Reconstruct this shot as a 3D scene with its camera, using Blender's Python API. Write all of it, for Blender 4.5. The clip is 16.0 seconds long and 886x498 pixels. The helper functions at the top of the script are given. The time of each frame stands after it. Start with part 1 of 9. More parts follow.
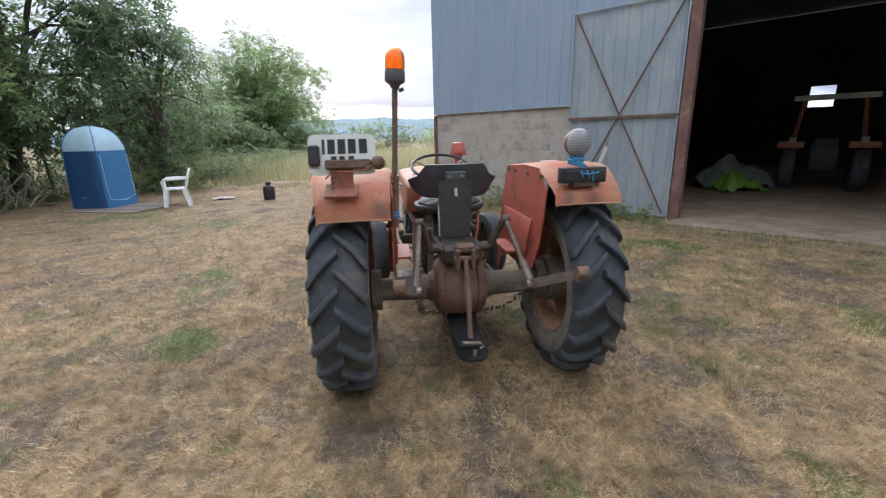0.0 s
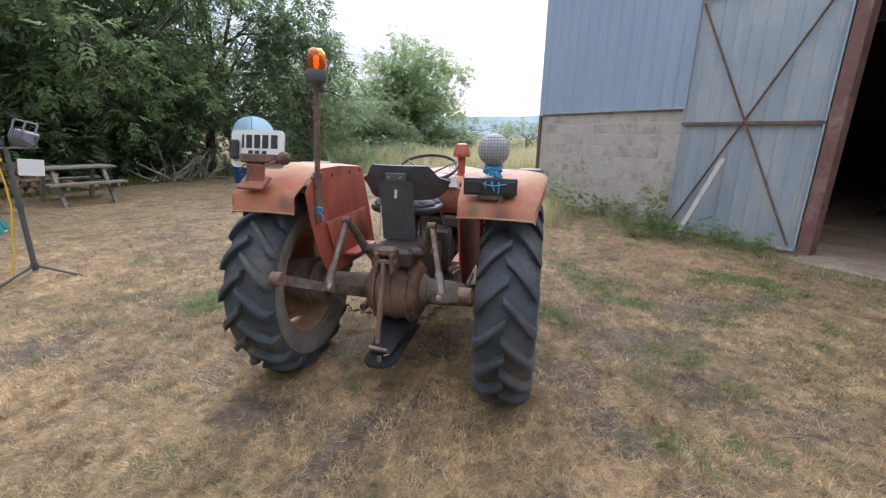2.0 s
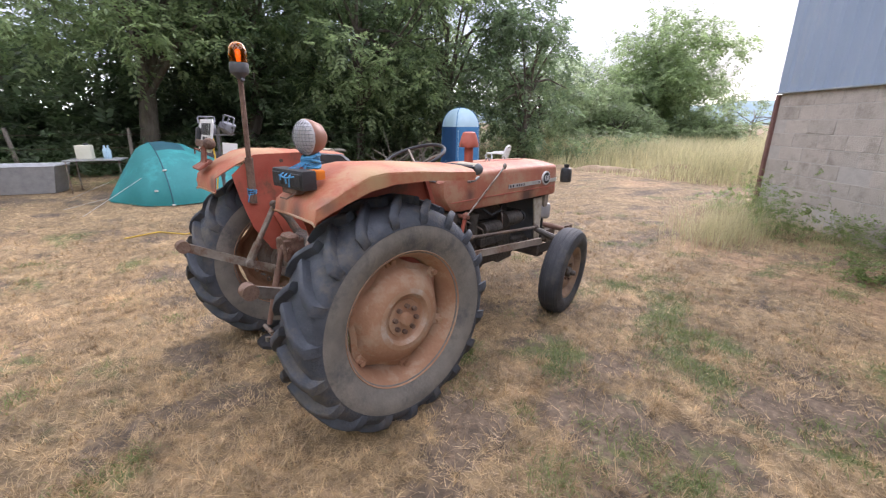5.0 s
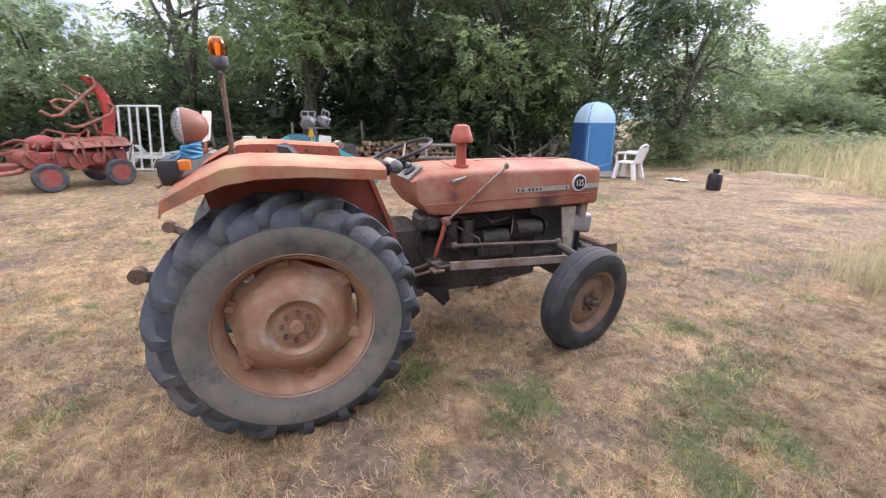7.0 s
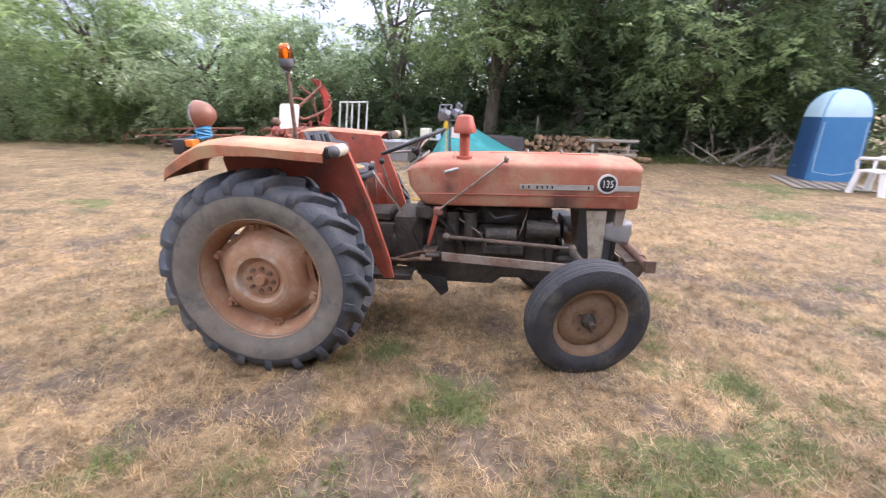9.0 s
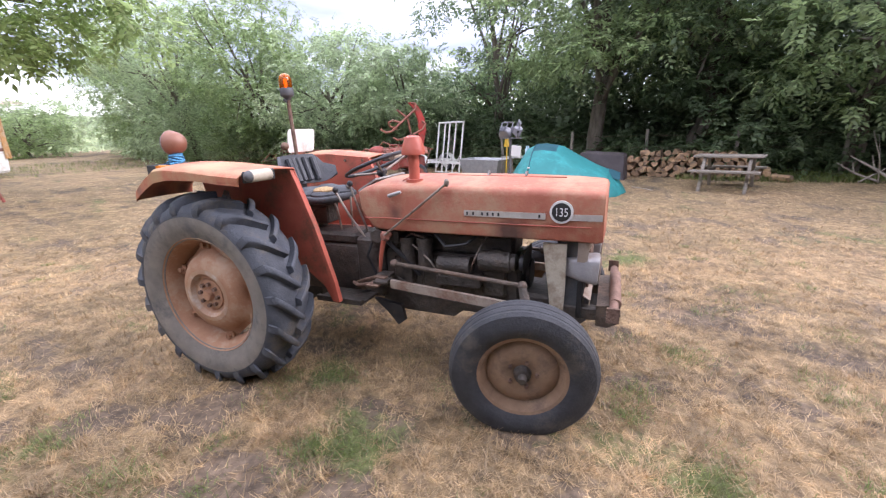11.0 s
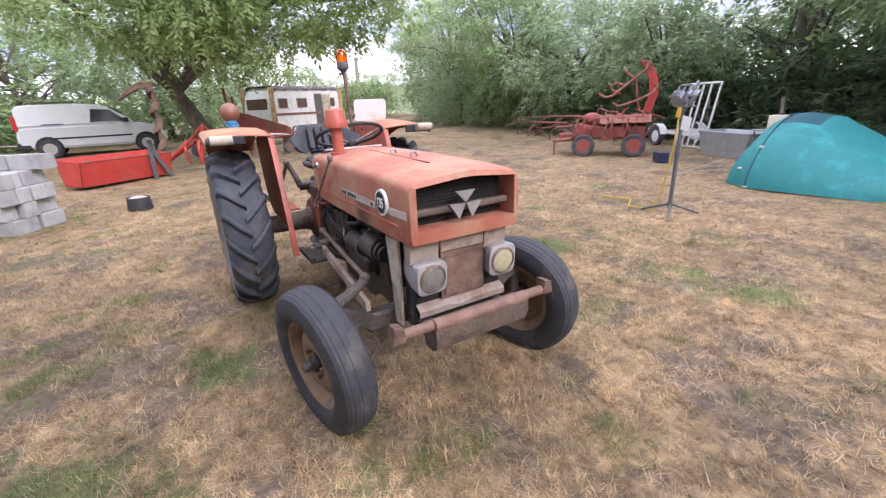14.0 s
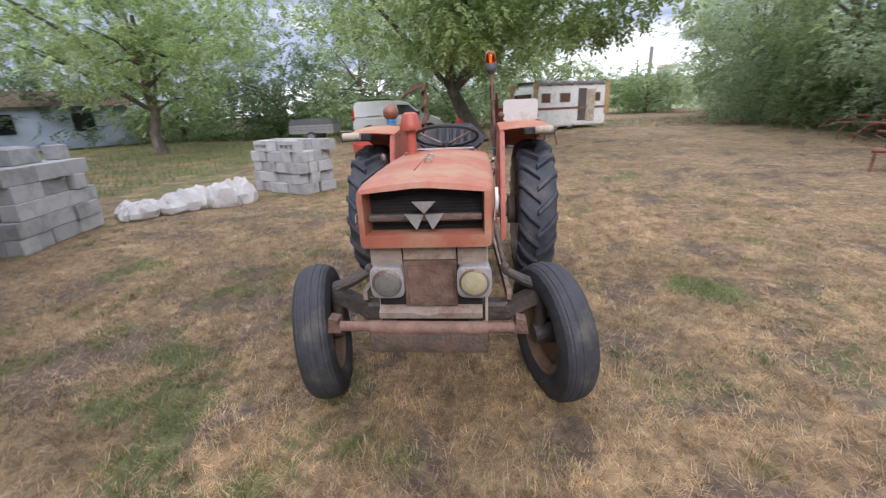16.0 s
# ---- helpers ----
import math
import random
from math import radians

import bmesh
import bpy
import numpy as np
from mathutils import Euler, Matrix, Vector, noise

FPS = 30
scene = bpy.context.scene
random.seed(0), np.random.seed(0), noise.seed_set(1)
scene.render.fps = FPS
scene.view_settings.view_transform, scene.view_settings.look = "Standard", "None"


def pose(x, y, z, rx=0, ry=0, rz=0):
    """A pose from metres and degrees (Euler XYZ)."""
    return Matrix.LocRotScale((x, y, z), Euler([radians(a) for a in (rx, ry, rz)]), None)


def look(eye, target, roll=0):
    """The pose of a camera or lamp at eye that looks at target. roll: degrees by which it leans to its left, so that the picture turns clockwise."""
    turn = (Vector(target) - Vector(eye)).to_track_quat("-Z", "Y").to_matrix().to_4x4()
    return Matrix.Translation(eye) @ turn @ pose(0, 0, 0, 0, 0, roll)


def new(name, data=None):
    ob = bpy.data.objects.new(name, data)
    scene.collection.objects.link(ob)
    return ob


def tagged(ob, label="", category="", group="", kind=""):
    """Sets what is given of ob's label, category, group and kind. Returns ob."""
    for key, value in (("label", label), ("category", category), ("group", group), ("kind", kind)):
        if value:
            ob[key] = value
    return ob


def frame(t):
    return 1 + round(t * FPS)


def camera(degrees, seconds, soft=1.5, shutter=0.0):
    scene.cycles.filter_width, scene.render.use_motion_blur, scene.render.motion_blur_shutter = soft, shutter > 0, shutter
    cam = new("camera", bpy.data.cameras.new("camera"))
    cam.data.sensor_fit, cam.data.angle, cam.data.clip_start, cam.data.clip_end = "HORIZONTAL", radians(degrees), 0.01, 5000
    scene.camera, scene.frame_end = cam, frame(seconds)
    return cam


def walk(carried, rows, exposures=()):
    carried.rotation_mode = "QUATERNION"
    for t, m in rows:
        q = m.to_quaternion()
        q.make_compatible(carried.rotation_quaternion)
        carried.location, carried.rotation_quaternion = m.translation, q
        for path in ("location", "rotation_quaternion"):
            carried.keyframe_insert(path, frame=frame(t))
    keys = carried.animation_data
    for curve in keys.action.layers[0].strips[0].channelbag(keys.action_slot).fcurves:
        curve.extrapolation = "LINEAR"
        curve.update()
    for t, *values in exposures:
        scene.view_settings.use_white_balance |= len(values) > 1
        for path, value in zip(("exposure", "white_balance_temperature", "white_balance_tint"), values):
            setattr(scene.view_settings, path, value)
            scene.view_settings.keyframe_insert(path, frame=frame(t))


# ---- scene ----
cam = camera(93.3, 16.0, soft=1.2, shutter=0.3)
METRES, EYE, TILT, LEAN, TURN = 10.204, 1.5, 0.0, 0.0, 0.0
ROWS = [
    (0.0, 0.0, 0.0, 0.0, -0.35, -15.05, 1.3),
    (0.5, 0.0319, 0.0035, 0.0001, 1.37, -15.16, -0.84),
    (1.0, 0.0594, 0.011, 0.002, 9.37, -15.37, 0.11),
    (1.5, 0.0919, 0.0145, 0.0034, 18.35, -15.19, -0.62),
    (2.0, 0.118, 0.0296, 0.0017, 19.79, -15.28, -1.09),
    (2.5, 0.1446, 0.049, 0.0036, 24.38, -15.71, -0.18),
    (3.0, 0.1749, 0.0632, 0.0034, 31.96, -16.24, 0.24),
    (3.5, 0.1949, 0.0844, 0.0023, 35.85, -16.7, -1.14),
    (4.0, 0.2163, 0.11, 0.0044, 41.7, -16.9, -0.94),
    (6.5, 0.2681, 0.2532, -0.0021, 69.05, -17.38, -0.76),
    (7.0, 0.2689, 0.2817, -0.0001, 74.87, -17.59, -0.43),
    (7.5, 0.28, 0.3146, -0.0006, 81.71, -17.88, -0.26),
    (8.0, 0.2783, 0.3463, -0.0027, 82.93, -18.36, -1.18),
    (8.5, 0.2721, 0.3781, -0.0019, 89.85, -19.16, -0.31),
    (9.0, 0.2748, 0.4064, -0.0018, 102.5, -18.44, -0.19),
    (11.5, 0.1977, 0.5223, -0.002, 125.92, -15.68, 1.99),
    (12.0, 0.1741, 0.55, -0.0032, 135.72, -15.69, 1.8),
    (12.5, 0.1484, 0.5698, -0.0038, 139.42, -16.44, 2.19),
    (13.0, 0.1212, 0.5872, -0.0022, 144.71, -17.57, 2.22),
    (13.5, 0.0934, 0.6099, -0.0019, 150.34, -18.6, 1.95),
    (14.0, 0.0614, 0.6176, -0.0043, 155.74, -19.19, 2.18),
    (14.5, 0.0289, 0.6245, -0.0028, 161.95, -19.21, 2.74),
    (15.0, -0.0016, 0.6314, -0.0011, 170.2, -19.24, 2.33),
    (15.5, -0.0277, 0.6251, -0.0014, 181.0, -18.8, 3.15),
    (16.0, -0.0609, 0.6243, -0.0036, 191.77, -18.51, 2.33),
]
walk(cam, [(t, pose(0, 0, EYE, TILT, LEAN, TURN) @ pose(METRES * x, METRES * y, METRES * z, 90 + pitch, roll, yaw)) for t, x, y, z, yaw, pitch, roll in ROWS],
     exposures=[(0.0, 0.5, 5930, 13), (2.0, 0.66, 5930, 15), (4.0, 0.87, 6180, 20), (7.0, 1.12, 6110, 23), (9.0, 1.38, 6140, 24), (12.5, 1.10, 5980, 25), (14.5, 0.95, 5990, 24), (16.0, 0.50, 6010, 20)])

# ---- light: overcast evening sky, low hidden sun ----
SUN_YAW, SUN_UP = 18.0, 34.0
world = bpy.data.worlds.new("overcast_sky")
scene.world = world
world.use_nodes = True
wn, wl = world.node_tree.nodes, world.node_tree.links
wn.clear()
w_out, w_bg = wn.new("ShaderNodeOutputWorld"), wn.new("ShaderNodeBackground")
w_sky = wn.new("ShaderNodeTexSky")
w_sky.sky_type, w_sky.sun_disc = "NISHITA", False
w_sky.sun_elevation, w_sky.sun_rotation = radians(20), radians(-SUN_YAW)
w_sky.air_density, w_sky.dust_density = 1.0, 2.0
w_co, w_map = wn.new("ShaderNodeTexCoord"), wn.new("ShaderNodeMapping")
w_map.inputs["Scale"].default_value = (1.0, 1.0, 5.0)
w_noise, w_ramp = wn.new("ShaderNodeTexNoise"), wn.new("ShaderNodeValToRGB")
w_noise.inputs["Scale"].default_value, w_noise.inputs["Detail"].default_value = 1.7, 6.0
w_sep, w_up, w_add = wn.new("ShaderNodeSeparateXYZ"), wn.new("ShaderNodeMath"), wn.new("ShaderNodeMath")
w_up.operation, w_add.operation = "MULTIPLY", "MULTIPLY_ADD"
w_up.inputs[1].default_value, w_add.inputs[1].default_value = 1.0, 0.7
# bright haze near the horizon, grey cloud above it, thinner cloud overhead
w_ramp.color_ramp.elements[0].position, w_ramp.color_ramp.elements[0].color = 0.37, (10.6, 10.6, 10.6, 1)
w_ramp.color_ramp.elements[1].position, w_ramp.color_ramp.elements[1].color = 0.48, (2.1, 2.4, 3.1, 1)
w_thin = w_ramp.color_ramp.elements.new(0.95)
w_thin.color = (8.8, 9.0, 9.4, 1)
w_mix = wn.new("ShaderNodeMix")
w_mix.data_type = "RGBA"
w_mix.inputs[0].default_value = 0.95
wl.new(w_co.outputs["Generated"], w_map.inputs["Vector"])
wl.new(w_map.outputs["Vector"], w_noise.inputs["Vector"])
wl.new(w_co.outputs["Generated"], w_sep.inputs["Vector"])
wl.new(w_sep.outputs["Z"], w_up.inputs[0])
wl.new(w_noise.outputs["Fac"], w_add.inputs[0])
wl.new(w_up.outputs["Value"], w_add.inputs[2])
wl.new(w_add.outputs["Value"], w_ramp.inputs["Fac"])
wl.new(w_sky.outputs["Color"], w_mix.inputs[6])
wl.new(w_ramp.outputs["Color"], w_mix.inputs[7])
wl.new(w_mix.outputs[2], w_bg.inputs["Color"])
wl.new(w_bg.outputs["Background"], w_out.inputs["Surface"])
w_bg.inputs["Strength"].default_value = 0.155
sun = new("sun", bpy.data.lights.new("sun", "SUN"))
sun.data.energy, sun.data.angle, sun.data.color = 1.5, radians(25), (1.0, 0.95, 0.89)
sun.matrix_world = look((0, 0, 30), (math.sin(radians(SUN_YAW)) * 20, -math.cos(radians(SUN_YAW)) * 20, 30 - 20 * math.tan(radians(SUN_UP))))

# ---- materials ----
def surface(name, c1, c2, scale=6.0, rough=0.7, metal=0.0, bump=0.2, bump_scale=40.0, wear=None, wear_amt=0.45, wear_scale=3.0,
            vary=0.0, island=False, stretch=(1, 1, 1), sheen=0.0, rough2=None):
    """A two-scale procedural surface: c1-c2 grain, wear patches of a third colour, fine relief."""
    m = bpy.data.materials.new(name)
    m.use_nodes = True
    n, l = m.node_tree.nodes, m.node_tree.links
    b = n["Principled BSDF"]
    co, mp = n.new("ShaderNodeTexCoord"), n.new("ShaderNodeMapping")
    mp.inputs["Scale"].default_value = stretch
    l.new(co.outputs["Object"], mp.inputs["Vector"])
    src = mp.outputs["Vector"]
    if vary or island:
        info = n.new("ShaderNodeObjectInfo")
        add = n.new("ShaderNodeVectorMath")
        add.operation = "MULTIPLY_ADD"
        add.inputs[1].default_value = (37.0, 17.0, 53.0)
        l.new(info.outputs["Random"], add.inputs[0])
        l.new(src, add.inputs[2])
        src = add.outputs[0]
    n1, r1 = n.new("ShaderNodeTexNoise"), n.new("ShaderNodeValToRGB")
    n1.inputs["Scale"].default_value, n1.inputs["Detail"].default_value = scale, 8.0
    n1.inputs["Roughness"].default_value = 0.65
    r1.color_ramp.elements[0].position, r1.color_ramp.elements[1].position = 0.3, 0.7
    r1.color_ramp.elements[0].color, r1.color_ramp.elements[1].color = (*c1, 1), (*c2, 1)
    l.new(src, n1.inputs["Vector"])
    l.new(n1.outputs["Fac"], r1.inputs["Fac"])
    col = r1.outputs["Color"]
    if wear:
        n2, r2, mx = n.new("ShaderNodeTexNoise"), n.new("ShaderNodeValToRGB"), n.new("ShaderNodeMix")
        n2.inputs["Scale"].default_value, n2.inputs["Detail"].default_value = wear_scale, 9.0
        n2.inputs["Roughness"].default_value = 0.72
        r2.color_ramp.elements[0].position, r2.color_ramp.elements[1].position = 0.62 - wear_amt * 0.3, 0.78 - wear_amt * 0.3
        mx.data_type = "RGBA"
        mx.inputs[7].default_value = (*wear, 1)
        l.new(src, n2.inputs["Vector"])
        l.new(n2.outputs["Fac"], r2.inputs["Fac"])
        l.new(r2.outputs["Color"], mx.inputs[0])
        l.new(col, mx.inputs[6])
        col = mx.outputs[2]
    if vary:
        rnd = info.outputs["Random"]
        if island:
            geo = n.new("ShaderNodeNewGeometry")
            rnd = geo.outputs["Random Per Island"]
        hs, mr = n.new("ShaderNodeHueSaturation"), n.new("ShaderNodeMapRange")
        mr.inputs["To Min"].default_value, mr.inputs["To Max"].default_value = 1 - vary, 1 + vary
        l.new(rnd, mr.inputs["Value"])
        l.new(mr.outputs["Result"], hs.inputs["Value"])
        l.new(col, hs.inputs["Color"])
        col = hs.outputs["Color"]
    l.new(col, b.inputs["Base Color"])
    b.inputs["Metallic"].default_value = metal
    b.inputs["Roughness"].default_value = rough
    if rough2 is not None:
        rr = n.new("ShaderNodeMapRange")
        rr.inputs["To Min"].default_value, rr.inputs["To Max"].default_value = rough, rough2
        l.new(n1.outputs["Fac"], rr.inputs["Value"])
        l.new(rr.outputs["Result"], b.inputs["Roughness"])
    if bump:
        n3, bp = n.new("ShaderNodeTexNoise"), n.new("ShaderNodeBump")
        n3.inputs["Scale"].default_value, n3.inputs["Detail"].default_value = bump_scale, 6.0
        bp.inputs["Strength"].default_value, bp.inputs["Distance"].default_value = bump, 0.02
        l.new(src, n3.inputs["Vector"])
        l.new(n3.outputs["Fac"], bp.inputs["Height"])
        l.new(bp.outputs["Normal"], b.inputs["Normal"])
    return m


def foliage(name, c1, c2, vary=0.35, through_light=0.6, scale=0.5):
    m = surface(name, c1, c2, scale, 0.42, 0, 0, vary=vary, island=True)
    n, l = m.node_tree.nodes, m.node_tree.links
    b = n["Principled BSDF"]
    col = b.inputs["Base Color"].links[0].from_socket
    tr, mx = n.new("ShaderNodeBsdfTranslucent"), n.new("ShaderNodeMixShader")
    mx.inputs[0].default_value = through_light
    br = n.new("ShaderNodeHueSaturation")
    br.inputs["Hue"].default_value, br.inputs["Value"].default_value = 0.49, 1.9
    l.new(col, br.inputs["Color"])
    l.new(br.outputs["Color"], tr.inputs["Color"])
    l.new(b.outputs["BSDF"], mx.inputs[1])
    l.new(tr.outputs["BSDF"], mx.inputs[2])
    l.new(mx.outputs["Shader"], n["Material Output"].inputs["Surface"])
    return m


def mottled(m):
    """Uneven growth: pale mats, brown gaps and worn stretches that run through turf and earth alike."""
    n, l = m.node_tree.nodes, m.node_tree.links
    src = n["Principled BSDF"].inputs["Base Color"].links[0].from_socket
    co, last = n.new("ShaderNodeTexCoord"), None
    for scale, detail, lo, hi, dark, pale in ((0.55, 3, 0.36, 0.64, 0.87, 1.14), (2.3, 4, 0.38, 0.62, 0.84, 1.15), (7.5, 3, 0.38, 0.62, 0.75, 1.18), (21.0, 3, 0.38, 0.62, 0.78, 1.15)):
        ns, mr = n.new("ShaderNodeTexNoise"), n.new("ShaderNodeMapRange")
        ns.inputs["Scale"].default_value, ns.inputs["Detail"].default_value, ns.inputs["Roughness"].default_value = scale, detail, 0.6
        for key, value in (("From Min", lo), ("From Max", hi), ("To Min", dark), ("To Max", pale)):
            mr.inputs[key].default_value = value
        l.new(co.outputs["Object"], ns.inputs["Vector"])
        l.new(ns.outputs["Fac"], mr.inputs["Value"])
        if last is None:
            last = mr.outputs["Result"]
        else:
            mu = n.new("ShaderNodeMath")
            mu.operation = "MULTIPLY"
            l.new(last, mu.inputs[0])
            l.new(mr.outputs["Result"], mu.inputs[1])
            last = mu.outputs["Value"]
    hs = n.new("ShaderNodeHueSaturation")
    l.new(last, hs.inputs["Value"])
    for k in [k for k in l if k.from_socket == src]:
        to = k.to_socket
        l.remove(k)
        l.new(hs.outputs["Color"], to)
    l.new(src, hs.inputs["Color"])
    return m


def glow(name, colour, strength):
    m = bpy.data.materials.new(name)
    m.use_nodes = True
    b = m.node_tree.nodes["Principled BSDF"]
    b.inputs["Base Color"].default_value = (*colour, 1)
    b.inputs["Emission Color"].default_value = (*colour, 1)
    b.inputs["Emission Strength"].default_value = strength
    return m


def glass(name, colour=(1, 1, 1), rough=0.05):
    m = bpy.data.materials.new(name)
    m.use_nodes = True
    b = m.node_tree.nodes["Principled BSDF"]
    b.inputs["Base Color"].default_value = (*colour, 1)
    b.inputs["Roughness"].default_value = rough
    b.inputs["Transmission Weight"].default_value = 1.0
    b.inputs["IOR"].default_value = 1.45
    return m


def stained(m, centre, radius, colour):
    """A frayed stain of its own shape laid into a material, in the thing's own metres."""
    n, l = m.node_tree.nodes, m.node_tree.links
    b = n["Principled BSDF"]
    col = b.inputs["Base Color"].links[0].from_socket
    co, di, ns = n.new("ShaderNodeTexCoord"), n.new("ShaderNodeVectorMath"), n.new("ShaderNodeTexNoise")
    di.operation = "DISTANCE"
    di.inputs[1].default_value = centre
    ns.inputs["Scale"].default_value, ns.inputs["Detail"].default_value = 14.0, 6.0
    l.new(co.outputs["Object"], di.inputs[0])
    l.new(co.outputs["Object"], ns.inputs["Vector"])
    ad, mr, mx = n.new("ShaderNodeMath"), n.new("ShaderNodeMapRange"), n.new("ShaderNodeMix")
    ad.operation = "MULTIPLY_ADD"
    ad.inputs[1].default_value = radius * 0.9
    l.new(ns.outputs["Fac"], ad.inputs[0])
    l.new(di.outputs["Value"], ad.inputs[2])
    mr.inputs["From Min"].default_value, mr.inputs["From Max"].default_value = radius * 0.7, radius * 1.5
    mr.inputs["To Min"].default_value, mr.inputs["To Max"].default_value = 0.85, 0.0
    l.new(ad.outputs["Value"], mr.inputs["Value"])
    mx.data_type = "RGBA"
    mx.inputs[7].default_value = (*colour, 1)
    l.new(mr.outputs["Result"], mx.inputs[0])
    l.new(col, mx.inputs[6])
    l.new(mx.outputs[2], b.inputs["Base Color"])
    return m


RED = surface("faded_red_paint", (0.33, 0.088, 0.045), (0.45, 0.155, 0.082), 5, 0.5, 0, 0.12, 60, wear=(0.40, 0.215, 0.115), wear_amt=0.62, wear_scale=4, rough2=0.7)
for spot, size, tone in (((0.66, -0.47, 1.15), 0.07, (0.13, 0.07, 0.05)), ((0.81, -0.40, 1.19), 0.05, (0.17, 0.10, 0.07)), ((0.52, -0.45, 1.16), 0.05, (0.16, 0.08, 0.05)), ((0.74, 0.08, 1.32), 0.17, (0.42, 0.28, 0.15)), ((0.84, -0.20, 1.30), 0.09, (0.40, 0.26, 0.13)),
                         ((-0.62, -0.12, 1.33), 0.16, (0.40, 0.26, 0.14)), ((-0.50, -0.45, 1.15), 0.06, (0.15, 0.08, 0.055)), ((-0.74, -0.38, 1.21), 0.06, (0.22, 0.13, 0.09)), ((0.60, -0.36, 1.25), 0.06, (0.26, 0.15, 0.10))):
    stained(RED, spot, size, tone)
RED_BONNET = surface("faded_red_bonnet_paint", (0.33, 0.10, 0.06), (0.43, 0.165, 0.10), 5, 0.5, 0, 0.12, 60, wear=(0.40, 0.235, 0.145), wear_amt=0.56, wear_scale=3.3, rough2=0.7)
stained(RED_BONNET, (0.31, 1.70, 0.93), 0.13, (0.05, 0.035, 0.03))
stained(RED_BONNET, (0.30, 1.0, 1.02), 0.06, (0.13, 0.06, 0.045))
stained(RED_BONNET, (-0.31, 1.2, 0.90), 0.06, (0.10, 0.06, 0.045))
stained(RED_BONNET, (0.30, 0.80, 0.93), 0.06, (0.22, 0.13, 0.09))
REDD = surface("dull_red_paint", (0.35, 0.072, 0.045), (0.46, 0.122, 0.078), 6, 0.5, 0, 0.12, 60, wear=(0.16, 0.08, 0.05), wear_amt=0.35, wear_scale=5)
BRIGHT_RED = surface("implement_red_paint", (0.40, 0.035, 0.03), (0.52, 0.065, 0.045), 5, 0.5, 0, 0.15, 50, wear=(0.22, 0.08, 0.05), wear_amt=0.35, wear_scale=4)
RUSTY_IRON = surface("pinkish_rusted_tube", (0.15, 0.083, 0.06), (0.26, 0.16, 0.12), 10, 0.75, 0.1, 0.4, 60, wear=(0.13, 0.085, 0.065), wear_amt=0.4, wear_scale=6)
WORN_IRON = surface("dark_brown_worn_iron", (0.07, 0.052, 0.042), (0.17, 0.135, 0.11), 10, 0.7, 0.3, 0.4, 60, wear=(0.20, 0.12, 0.08), wear_amt=0.4, wear_scale=5)
RUST = surface("rusty_steel", (0.13, 0.075, 0.052), (0.25, 0.165, 0.12), 14, 0.8, 0.2, 0.5, 70, wear=(0.10, 0.06, 0.045), wear_amt=0.5, wear_scale=6)
OLD_RED = surface("old_rusty_implement_red", (0.24, 0.035, 0.03), (0.34, 0.075, 0.055), 6, 0.6, 0, 0.3, 50, wear=(0.20, 0.09, 0.06), wear_amt=0.55, wear_scale=4)
LAMP_RUST = surface("smooth_rusty_lamp_shell", (0.20, 0.085, 0.055), (0.29, 0.145, 0.095), 5, 0.5, 0.1, 0.08, 40, wear=(0.14, 0.075, 0.055), wear_amt=0.35, wear_scale=4)
RUSTY_RED = surface("rust_over_red_paint", (0.26, 0.07, 0.045), (0.36, 0.17, 0.12), 9, 0.75, 0.1, 0.4, 60, wear=(0.14, 0.07, 0.05), wear_amt=0.5, wear_scale=6)
RIM = surface("dusty_orange_rim_paint", (0.28, 0.14, 0.078), (0.39, 0.225, 0.132), 5, 0.8, 0, 0.2, 50, wear=(0.40, 0.29, 0.20), wear_amt=0.4, wear_scale=5)
RIM_FRONT = surface("muddy_brown_rim", (0.20, 0.125, 0.075), (0.30, 0.20, 0.13), 6, 0.85, 0, 0.25, 50, wear=(0.15, 0.10, 0.07), wear_amt=0.4, wear_scale=7)
SCUFFED = surface("scuffed_pale_paint", (0.29, 0.16, 0.09), (0.39, 0.245, 0.155), 6, 0.6, 0, 0.2, 50, wear=(0.44, 0.38, 0.32), wear_amt=0.42, wear_scale=5)
TYRE = surface("dusty_black_rubber", (0.033, 0.039, 0.050), (0.070, 0.078, 0.093), 9, 0.7, 0, 0.25, 80, wear=(0.115, 0.102, 0.084), wear_amt=0.36, wear_scale=5)
TYRE_FRONT = surface("worn_ribbed_black_rubber", (0.022, 0.024, 0.029), (0.048, 0.051, 0.058), 9, 0.7, 0, 0.25, 80, wear=(0.10, 0.09, 0.075), wear_amt=0.3, wear_scale=5)
TYRE_SIDE = surface("dusty_tyre_sidewall", (0.135, 0.124, 0.108), (0.235, 0.21, 0.175), 6, 0.85, 0, 0.15, 80, wear=(0.09, 0.09, 0.088), wear_amt=0.4, wear_scale=5)
BLACK = surface("worn_black_paint", (0.012, 0.013, 0.015), (0.035, 0.036, 0.04), 10, 0.5, 0.1, 0.15, 60, wear=(0.09, 0.06, 0.045), wear_amt=0.2, wear_scale=8)
OILY = surface("oily_black_cast_iron", (0.036, 0.032, 0.028), (0.096, 0.082, 0.070), 12, 0.55, 0.2, 0.5, 50, wear=(0.11, 0.085, 0.065), wear_amt=0.32, wear_scale=7)
CAST = surface("dusty_grey_casting", (0.13, 0.11, 0.09), (0.21, 0.18, 0.15), 9, 0.8, 0.1, 0.4, 60, wear=(0.12, 0.06, 0.04), wear_amt=0.4, wear_scale=5)
